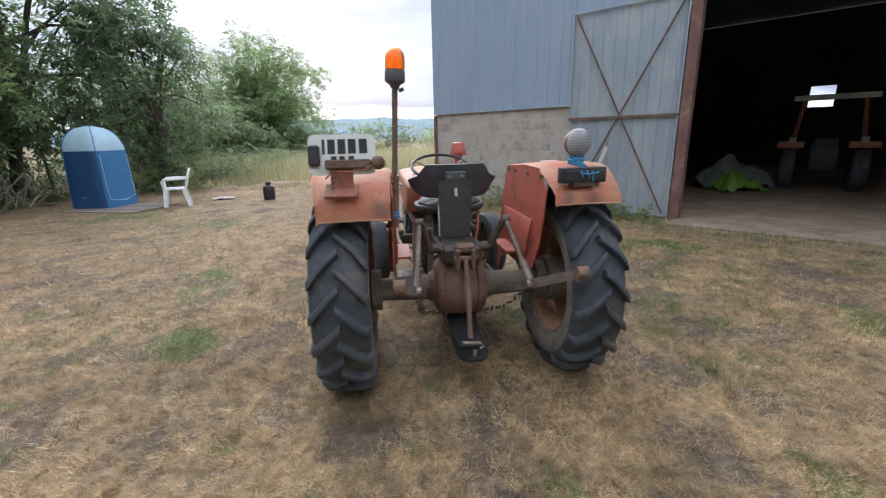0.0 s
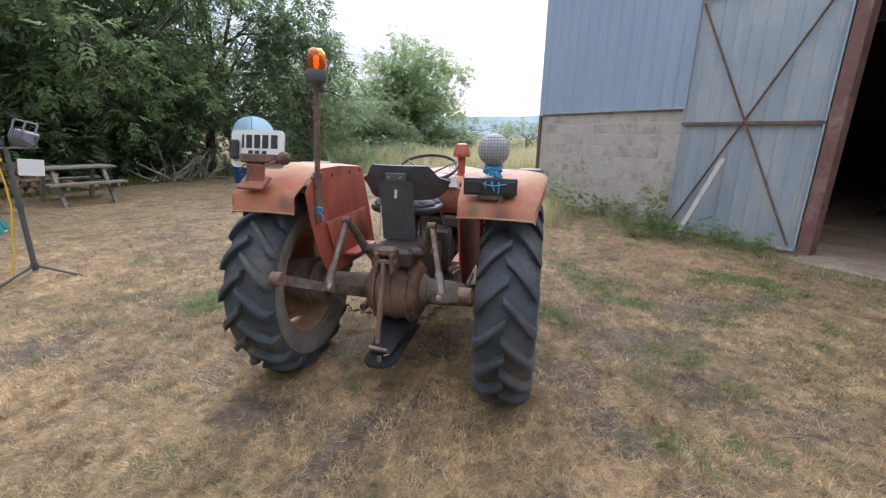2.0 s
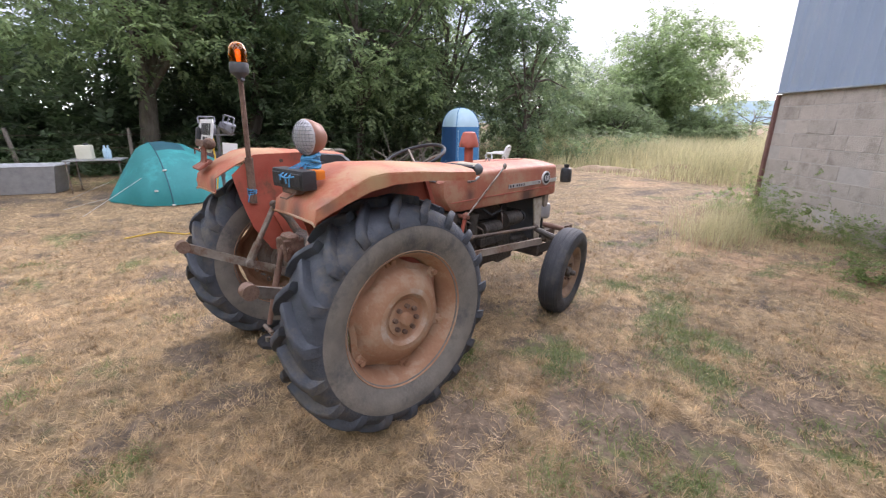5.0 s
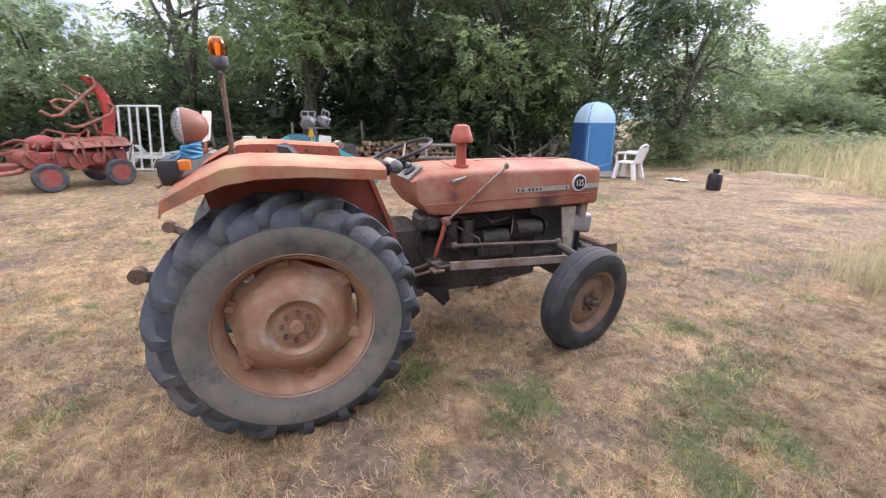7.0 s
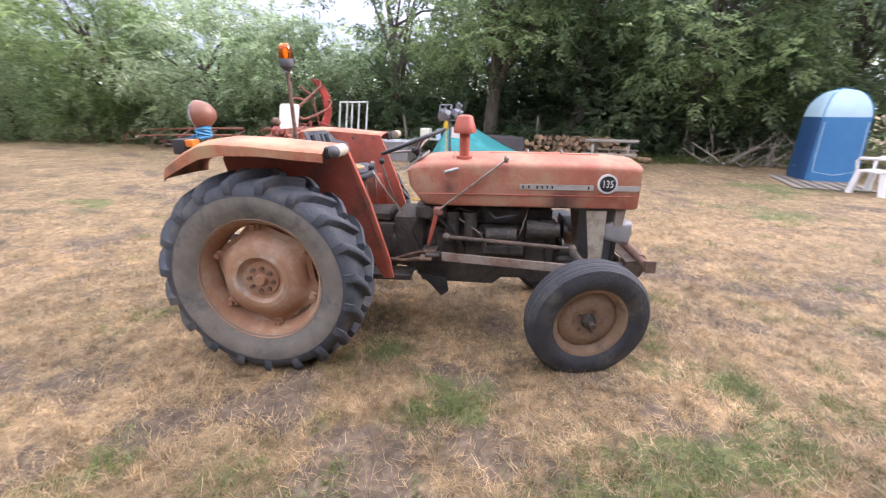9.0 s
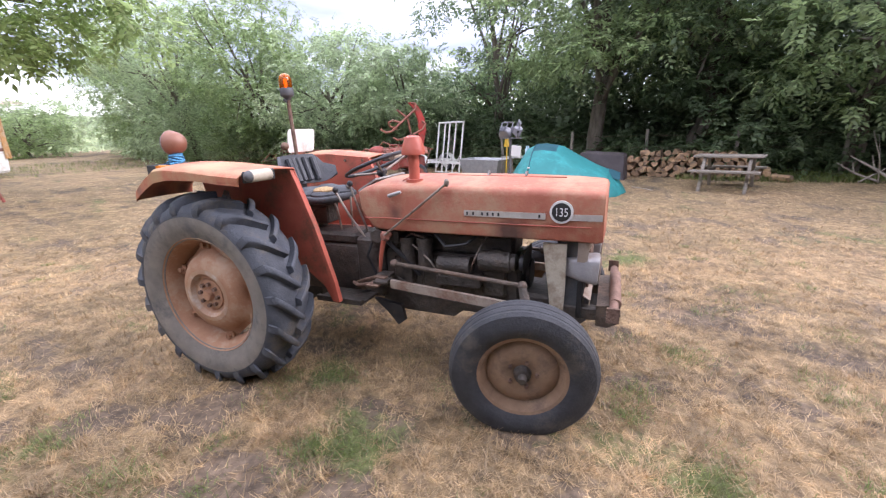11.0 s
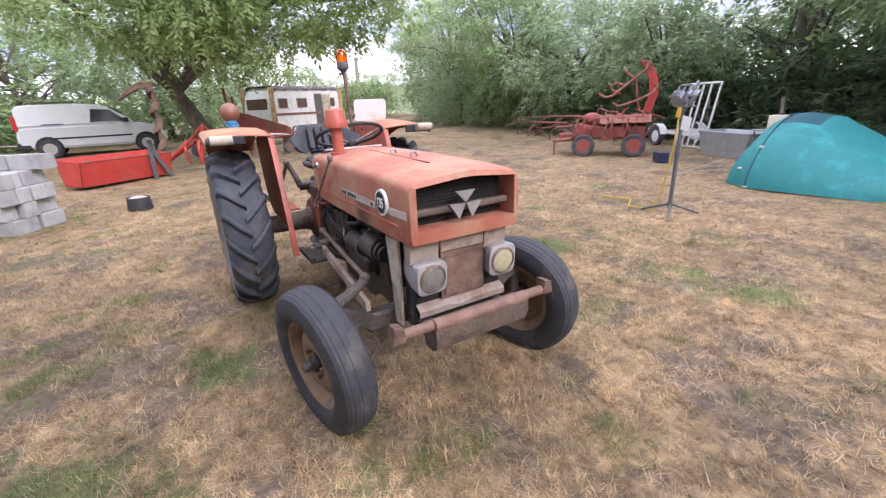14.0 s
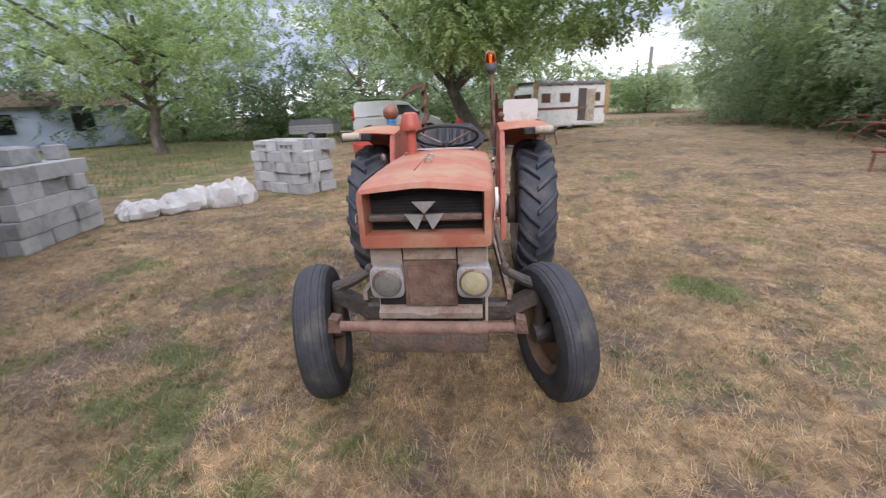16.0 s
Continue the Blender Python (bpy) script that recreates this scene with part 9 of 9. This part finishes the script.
def tree(name, label, x, y, height, radius, base, clumps, leaves, size, material, seed, trunk=0.16, lean=(0, 0), squash=1.0, group="", clump_r=(0.45, 0.95), hollow=0.55, flat=0.45, kink=(0, 0)):
    """A tapered trunk, limbs that reach the clumps, and a ragged crown."""
    rng = np.random.default_rng(seed)
    z0 = ground_z(x, y)
    t = thing(name, label, "tree", pose(x, y, z0), group)
    ch = (height - base) / 2
    c = np.array([lean[0], lean[1], base + ch])
    d = rng.normal(size=(clumps, 3))
    d /= np.linalg.norm(d, axis=1)[:, None]
    rr = (hollow + (1.08 - hollow) * rng.random(clumps))[:, None]
    cen = c + d * rr * np.array([radius, radius * squash, ch])
    cen[:, 2] = np.maximum(cen[:, 2], base * 0.8)
    rad = rng.uniform(*clump_r, clumps) * radius / 3.0
    v, f = leaf_cloud(rng, cen, rad, leaves, size, flat)
    ob = new("crown", raw_mesh("crown", v, f, 4, material))
    ob.parent = t
    bm = B()
    top = Vector((lean[0] * 0.9, lean[1] * 0.9, base + ch * 1.1))
    wig = [Vector((rng.normal() * 0.12 * trunk * 4, rng.normal() * 0.12 * trunk * 4, 0)) for _ in range(6)]
    path = [Vector((0, 0, -0.1)) + (top * (i / 6.0)) + (wig[i - 1] if i else Vector()) for i in range(7)]
    path = [q + Vector((kink[0], kink[1], 0)) * min(1.0, max(0.0, q.z) / 2.7) for q in path]
    tube(bm, path, [trunk * (1.35 if i == 0 else 1.0 - 0.11 * i) for i in range(7)], 10)
    for i in range(min(clumps, 16)):
        e = Vector(cen[i])
        s = path[2 + i % 4]
        mid = s.lerp(e, 0.5) + Vector((0, 0, 0.25))
        tube(bm, [s, mid, e], [trunk * 0.4, trunk * 0.24, trunk * 0.08], 6)
    part("trunk", bm, BARK, t, "rough brown trunk and limbs")
    return t


HEDGE = [  # x, y, height, radius, base, leaf kind
    (-9.2, 14.2, 6.0, 2.1, 0.6, 3), (-12.4, 12.4, 8.8, 3.0, 0.6, 1), (-13.0, 9.0, 9.0, 3.2, 1.5, 0), (-14.2, 5.6, 10.0, 3.5, 2.2, 1), (-13.6, 2.4, 10.0, 3.6, 2.6, 0),
    (-14.6, -1.6, 8.6, 3.0, 1.6, 3), (-14.2, -5.4, 5.2, 2.5, 0.5, 2), (-13.6, -9.2, 6.0, 2.8, 0.4, 2), (-12.8, -13.4, 8.2, 3.0, 0.4, 0), (-11.8, -18.2, 8.0, 3.2, 0.4, 2),
    (-13.8, -24.0, 8.4, 3.6, 0.4, 0), (-17.0, -31.0, 8.0, 4.0, 0.4, 2)]
for i, (x, y, h, r, b, k) in enumerate(HEDGE):
    tree("hedge_tree", ("dense green hedgerow tree with drooping branches", "dark green hedgerow tree with thick foliage", "fine-leaved hedgerow tree, haze put into its grey-green leaf colour", "thin hedgerow tree with open branches")[k], x, y, h, r, b, (150, 160, 120, 60)[k], (24300, 31500, 19800, 9000)[k], 0.185,
         (LEAF, LEAF_DARK_SHADE, LEAF_HAZY, LEAF_DARK_SHADE)[k], 100 + i, 0.17 if b < 2 else 0.29, group="hedgerow trees", lean=(0.8 if x < -11 else 0, 0))
# second row added as a dark backdrop behind gaps in the hedge
BACK = [(-17.5, 14.5, 7, 3.4, 0), (-17.5, 10.5, 8.5, 3.6, 1), (-18, 6.5, 10.5, 4, 1), (-19, 2, 11, 4.2, 1), (-19, -3, 5.5, 3.4, 0), (-18.5, -10, 4.6, 3.4, 2), (-17, -17, 4.8, 3.6, 2), (-16, -25, 5.5, 4, 2)]
for i, (x, y, h, r, k) in enumerate(BACK):
    tree("back_tree", "tall dark tree behind the hedgerow", x, y, h, r, 0.4, 90, 8100, 0.33, (LEAF, LEAF_DARK_SHADE, LEAF_HAZY)[k], 200 + i, 0.2, group="trees behind the hedgerow")
# lone round tree past the field, and the shrubs beside it
tree("round_tree", "rounded olive green tree standing in the field", -12.3, 30.5, 7.9, 4.1, 0.0, 210, 63000, 0.20, LEAF, 301, 0.25, hollow=0.25, clump_r=(0.5, 0.9), flat=0.8)
for i, (x, y, h, r) in enumerate(((-16.5, 22.0, 6.5, 3.6), (-12.2, 18.6, 4.6, 2.6), (-18, 30, 7, 4), (-5.0, 40.0, 3.2, 3.0), (1.0, 44, 3.4, 3.2), (-12, 46, 4.5, 5.0), (8, 40, 3.0, 3.0), (-12.8, 23.5, 4.1, 2.5), (-10.6, 23.2, 2.7, 1.9), (-14.8, 27.0, 4.2, 2.6), (-9.4, 29.5, 2.0, 2.2))):
    tree("shrub_tree", "bushy green shrub at the field edge", x, y, h, r, 0.1, 60, 9900 if i < 3 or i > 6 else 4500, 0.2, LEAF_MID if i % 2 or i > 6 else LEAF_HAZY, 320 + i, 0.1, group="field shrubs")
# walnut with its leaning trunk, and the others behind the van
walnut = tree("walnut_tree", "walnut tree with leaning bare trunk and light green leaves", 1.6, -11.6, 9.6, 6.6, 2.5, 300, 60000, 0.18, LEAF_LIGHT, 401, 0.32, lean=(0.4, 1.2), clump_r=(0.35, 0.7), hollow=0.3, kink=(1.2, -0.9))


def build_low_branches():
    """Walnut boughs that hang out low over the yard."""
    r = np.random.default_rng(44)
    cen = np.array([(r.uniform(-6.0, 1.2), r.uniform(2.2, 5.6), 0.0) for _ in range(46)])
    cen[:, 2] = 2.9 + 2.6 * r.random(46) + 0.10 * np.abs(cen[:, 0])
    v, f = leaf_cloud(r, cen, r.uniform(0.5, 0.95, 46), 15000, 0.2, 0.5)
    ob = new("crown", raw_mesh("crown", v, f, 4, LEAF_LIGHT))
    ob.parent = walnut
    for i in range(6):
        e = Vector(cen[i * 7])
        bm = B()
        tube(bm, [(0.3, 0.9, 3.2), Vector((0.3, 0.9, 3.2)).lerp(e, 0.5) + Vector((0, 0, 0.7)), e], [0.10, 0.06, 0.02], 7)
        part("bough", bm, BARK, walnut)


build_low_branches()
tree("orchard_tree", "orchard tree with open light green crown", 15.2, -9.4, 8.2, 5.6, 2.2, 210, 42000, 0.17, LEAF_LIGHT, 402, 0.22, clump_r=(0.35, 0.7), hollow=0.3)
FAR = [(4.5, -21.0, 6.5, 3.4, 2), (10.0, -20.0, 7.0, 3.6, 0), (15.5, -19.0, 6.0, 3.4, 1), (21.5, -17.5, 6.5, 3.8, 0), (27.0, -13.0, 6.5, 3.8, 1), (30.0, -6.5, 7.0, 4.2, 0), (-1.0, -27.0, 6.0, 3.4, 0), (24.0, -24.0, 9.0, 5.0, 1), (12.0, -28.0, 10.0, 5.5, 1),
       (3.0, -31.0, 9.5, 5.0, 2), (-5.5, -40.0, 4.6, 4.5, 0), (-10.5, -37.0, 4.0, 3.4, 0), (-14.5, -44.0, 5.0, 4.0, 2)]
for i, (x, y, h, r, k) in enumerate(FAR):
    tree("garden_tree", "leafy green tree at the far side of the yard", x, y, h, r, 0.2, 80, 8100, 0.265, (LEAF, LEAF_DARK_SHADE, LEAF_HAZY)[k], 500 + i, 0.16, group="far yard trees")


def undergrowth(name, label, spots, leaves, size, material, seed):
    """Low brambles and shrubs along a line; one mass."""
    rng = np.random.default_rng(seed)
    cen, rad = [], []
    for x, y, h, r in spots:
        for _ in range(6):
            cen.append((x + rng.normal() * r * 0.5, y + rng.normal() * r * 0.5, ground_z(x, y) + h * (0.15 + 0.7 * rng.random())))
            rad.append(r * rng.uniform(0.35, 0.7))
    v, f = leaf_cloud(rng, np.array(cen), np.array(rad), leaves, size, 0.8, 0.1)
    v[:, 2] = np.maximum(v[:, 2], 0.0)
    tagged(new(name, raw_mesh(name, v, f, 4, material)), label, "undergrowth", kind="stuff")


rng = np.random.default_rng(7)
spots = [(-12.6 + rng.normal() * 0.5 - (0.6 if -3 < y < 5 else 0), y, rng.uniform(1.4, 2.8) * (0.4 if -2 < y < 7 else 1.0), rng.uniform(1.0, 1.6) * (0.7 if -2 < y < 7 else 1.0)) for y in np.arange(-15, 13.5, 0.5)]
spots += [(-16.2, y, 4.6 if y > -3 else 2.6, 2.3) for y in np.arange(-26, 16, 0.8)]
# leaf backing added between the trunks, its dark colour painting deep shade
undergrowth("hedge_thicket", "dark leaf mass added behind the hedgerow trunks as deep shade", [(-15.4, y, h, 1.7) for y in np.arange(-4, 12, 0.7) for h in ((1.4, 3.4, 5.4) if y > 1.0 else (1.4, 2.6))], 54000, 0.27, LEAF_DARK_SHADE, 26)
undergrowth("hedge_undergrowth", "brambles and shrubs at the foot of the hedgerow, coloured dark for its shade", spots, 72000, 0.155, LEAF_DARK_SHADE, 21)
spots = [(-11.2 + 0.24 * (y + 15) + rng.normal() * 0.5, y, rng.uniform(1.0, 2.6), rng.uniform(1.0, 1.6)) for y in np.arange(-36, -14, 1.3)]
undergrowth("far_hedge_shrubs", "green shrubs along the far hedge", spots, 27000, 0.15, LEAF_HAZY, 22)
spots = [(x, -18.5 + rng.normal() * 0.7 + 0.12 * max(0, x - 8), rng.uniform(1.0, 3.4), rng.uniform(1.2, 2.0)) for x in np.arange(3.0, 34, 1.0)]
spots += [(x, -22.5 + rng.normal() * 0.5 + 0.16 * max(0, x - 8), rng.uniform(2.0, 4.0), rng.uniform(1.8, 2.4)) for x in np.arange(2.0, 36, 1.2)]
undergrowth("yard_shrubs", "leafy shrubs behind the parked van", spots, 27000, 0.27, LEAF, 23)
spots = [(-9.0 + rng.normal() * 0.8 + i * 0.15, 13.2 + i * 0.55, rng.uniform(0.5, 1.3), rng.uniform(0.6, 1.1)) for i in range(12)]
spots += [(-13.5 + rng.normal() * 0.8 + i * 0.1, 15.0 + i * 0.9, rng.uniform(1.2, 2.4), 1.3) for i in range(14)]
undergrowth("tent_shrubs", "green shrubs and nettles behind the tent", spots, 27000, 0.12, LEAF_MID, 24)
spots = [(BARN @ Vector((s, -d, 0)), h, r) for s, d, h, r in ((0.25, 0.35, 0.75, 0.26), (0.55, 0.30, 0.6, 0.22), (0.0, 0.6, 0.4, 0.2), (2.0, 0.2, 0.4, 0.12), (2.55, 0.2, 0.45, 0.13), (3.2, 0.22, 0.85, 0.17), (3.35, 0.4, 0.5, 0.2), (3.75, 0.7, 0.3, 0.22), (4.5, 0.5, 0.3, 0.2), (4.9, 0.45, 0.25, 0.2), (1.72, 0.9, 0.85, 0.24), (1.45, 0.8, 0.7, 0.24), (1.95, 0.75, 0.5, 0.25), (3.6, 1.1, 0.25, 0.2), (4.1, 0.75, 0.4, 0.18))]
WEEDS = [(p.x, p.y, h, r) for p, h, r in spots]


def build_weeds():
    """Thin leafy stems in loose clumps."""
    r = np.random.default_rng(25)
    cen, rad = [], []
    for x, y, h, w in WEEDS:
        for _ in range(26):
            bx, by, lx, ly = x + r.normal() * w * 0.7, y + r.normal() * w * 0.7, r.normal() * 0.2, r.normal() * 0.2
            top = h * r.uniform(0.45, 1.1)
            for f in np.linspace(0.1, 1.0, 9):
                cen.append((bx + lx * f * top, by + ly * f * top, f * top))
                rad.append(0.05 * (1.15 - f))
    v, f = leaf_cloud(r, np.array(cen), np.array(rad), 15300, 0.04, 0.9, -0.15)
    v[:, 2] = np.maximum(v[:, 2], 0.0)
    tagged(new("wall_weeds", raw_mesh("wall_weeds", v, f, 4, WEED)), "green weeds growing along the barn wall", "undergrowth", kind="stuff")


build_weeds()


# ---- grasses ----
def blades(name, label, xy, height, width, bend, material, seed, lay=0.0, straight=False):
    """Grass blades: straight slivers, or bent ones of three faces."""
    rng = np.random.default_rng(seed)
    n = len(xy)
    h = height * (0.5 + rng.random(n)) if np.isscalar(height) else height * (0.6 + 0.8 * rng.random(n))
    a = rng.random(n) * 2 * math.pi
    dx, dy = np.cos(a), np.sin(a)
    l = np.clip(bend * (0.4 + rng.random(n)) + lay, 0, 1.45)
    z0 = np.array([ground_z(x, y) + unevenness(x, y) for x, y in xy]) - (0.0 if straight else 0.008)
    w = width * (0.6 + 0.8 * rng.random(n))
    v = np.empty((n, 3 if straight else 5, 3))
    bx, by = xy[:, 0], xy[:, 1]
    v[:, 0] = np.stack([bx - dy * w, by + dx * w, z0], -1)
    v[:, 1] = np.stack([bx + dy * w, by - dx * w, z0], -1)
    m = 0.55 * h
    v[:, -1] = np.stack([bx + dx * h * np.sin(l), by + dy * h * np.sin(l), z0 + h * np.cos(l) + 0.012], -1)
    if straight:
        f = np.arange(n * 3)
    else:
        for i, s in ((2, 0.8), (3, -0.8)):
            v[:, i] = np.stack([bx + dx * m * np.sin(l * 0.6) + dy * w * s, by + dy * m * np.sin(l * 0.6) - dx * w * s, z0 + m * np.cos(l * 0.6) + 0.004], -1)
        k = np.arange(n)[:, None] * 5
        f = (k + np.array([[0, 1, 2, 0, 2, 3, 3, 2, 4]])).ravel()
    tagged(new(name, raw_mesh(name, v.reshape(-1, 3), f, 3, material)), label, "grass", kind="stuff")


rng = np.random.default_rng(11)


def sown(points, seed):
    """Sorts places into straw and green turf, and thins them where the earth is bare."""
    r = np.random.default_rng(seed)
    straw, green = [], []
    for x, y in points:
        d, g = patches_at(float(x), float(y))
        d += 0.34 * noise.noise((x * 9.0, y * 9.0, 4.0)) + 0.5 * max(0.0, soil_at(float(x), float(y)) - 0.3)
        if g > 0.24 + 0.46 * r.random():
            green.append((x, y))
        elif d < 0.05 + 0.40 * r.random() or r.random() < 0.12:
            straw.append((x, y))
    return np.array(straw), np.array(green)


s1, g1 = sown(rng.normal(size=(300000, 2)) * np.array([3.1, 3.1]) + np.array([0.3, 3.3]), 61)
far_xy = rng.uniform((-12, -12), (12, 13), (100000, 2))
s2, g2 = sown(far_xy[np.hypot(far_xy[:, 0] - 0.5, far_xy[:, 1] - 3.5) > 5.0], 62)
blades("dry_grass", "short dry straw-coloured grass trampled flat", s1, 0.05, 0.0019, 0.45, STRAW, 31, 1.0, True)
blades("dry_grass", "short dry straw-coloured grass", s2, 0.07, 0.0035, 0.4, STRAW, 32, 0.95, True)
tufts = np.concatenate([np.array([(x + rng.normal() * r * 0.6, y + rng.normal() * r * 0.6) for x, y, r in GREEN_SPOTS for _ in range(4)]), rng.uniform((-4, -2), (6, 8), (170, 2))])
sheaves = np.concatenate([rng.normal(size=(5200, 2)) * np.array([2.6, 2.6]) + np.array([0.3, 3.3]), rng.uniform((-5, -3), (6, 8), (1600, 2))])
s3, _ = sown(np.repeat(sheaves, 13, axis=0) + rng.normal(size=(len(sheaves) * 13, 2)) * 0.018, 63)
blades("dry_tussocks", "tussocks of bleached dry grass", s3, 0.062, 0.0022, 0.75, STRAW, 39, 0.35, True)
ring = [(4.15 + 1.0 * math.cos(a), -1.45 + 0.75 * math.sin(a)) for a in np.linspace(0, 6.28, 40)] + [(5.0 + 1.6 * f - 0.9, 0.0 + 1.8 * f - 1.0) for f in np.linspace(0, 1, 24)] + [(5.95 + 0.85 * math.cos(a), 2.3 + 1.0 * math.sin(a)) for a in np.linspace(0, 6.28, 36)]
tufts = np.concatenate([tufts, np.array(ring) + rng.normal(size=(len(ring), 2)) * 0.12])
g3 = np.concatenate([t + rng.normal(size=(85, 2)) * rng.uniform(0.03, 0.10) for t in tufts])
blades("green_tufts", "small green grass tufts in the dry turf", np.concatenate([g1, g2, g3]), 0.045, 0.0017, 0.8, GREEN_BLADE, 33, 0.5)
stalks = rng.uniform((-6, -4), (6, 9), (1500, 2))
blades("dry_stalks", "single tall dry grass stalks", stalks, 0.13, 0.0017, 0.5, STRAW, 37, 0.7)


def band(x0, x1, y0, y1, n, seed):
    r = np.random.default_rng(seed)
    return r.uniform((x0, y0), (x1, y1), (n, 2))


xy = np.concatenate([band(-13, 4, 13.5, 24, 31000, 1), band(-22, 14, 24, 45, 13000, 2)])
fade = np.array([min(1.0, max(0.12, (y - 13.4 + 2.0 * noise.noise((x * 0.5, y * 0.3, 8))) / 3.2)) for x, y in xy])
keep = [not ((BARN.inverted() @ Vector((x, y, 0))).x > -0.6 and (BARN.inverted() @ Vector((x, y, 0))).y > -0.4) for x, y in xy]
blades("tall_grass", "tall pale summer grass in the field", xy[keep], 0.85 * fade[keep], 0.007, 0.4, TALL_GRASS, 34)
xy = np.concatenate([band(8, 30, -14, 0, 16000, 4), band(-12.5, -10.6, 5, 13, 6000, 5), band(-13, 24, -26, -17, 9000, 6)])
blades("yard_grass", "green yard grass at the field edge", xy, 0.17, 0.006, 0.75, GREEN_BLADE, 35)
p = np.concatenate([np.array([[*(BARN @ Vector((s, -0.10 - abs(rng.normal()) * 0.45, 0)))[:2]] for s in rng.uniform(-0.6, 5.4, 5200)]), np.array([[*(BARN @ Vector((s, -0.6 - abs(rng.normal()) * 0.25, 0)))[:2]] for s in rng.uniform(5.2, 11, 1800)])])
blades("wall_grass", "dry and green grass along the barn wall", p, 0.13, 0.0013, 0.8, TALL_GRASS, 36, 0.1)
q = np.array([[*(BARN @ Vector((s, -0.12 - abs(rng.normal()) * 0.2, 0)))[:2]] for s in rng.uniform(-0.3, 5.2, 900)])
blades("wall_stalks", "tall thin weeds against the barn wall", q, 0.34, 0.0013, 0.5, TALL_GRASS, 38)

clump = np.random.default_rng(77).normal(size=(1100, 2)) * np.array([0.28, 0.45]) + np.array([0.3, 8.25])
blades("corner_grass", "tall dry grass clump by the barn corner", clump, 0.42, 0.0022, 0.5, TALL_GRASS, 40)

# ---- blocks of the barn wall ----
def build_wall_blocks():
    rng = np.random.default_rng(51)
    meshes = {}
    for ln in (0.5, 0.25):
        bm = B()
        box(bm, -ln / 2 + 0.005, ln / 2 - 0.005, -0.012, 0.05, 0.005, 0.205, bevel=0.004)
        me = bpy.data.meshes.new("block")
        bm.to_mesh(me)
        bm.free()
        me.materials.append(BLOCK)
        meshes[ln] = me
    for k in range(10):
        s = 0.02
        if k % 2:
            piece("block", meshes[0.25], barn, pose(s + 0.125, 0.012 + rng.normal() * 0.002, k * 0.21 - 0.09))
            s += 0.25
        while s < 4.85:
            piece("block", meshes[0.5], barn, pose(s + 0.25, 0.012 + rng.normal() * 0.002, k * 0.21 - 0.09))
            s += 0.5


build_wall_blocks()
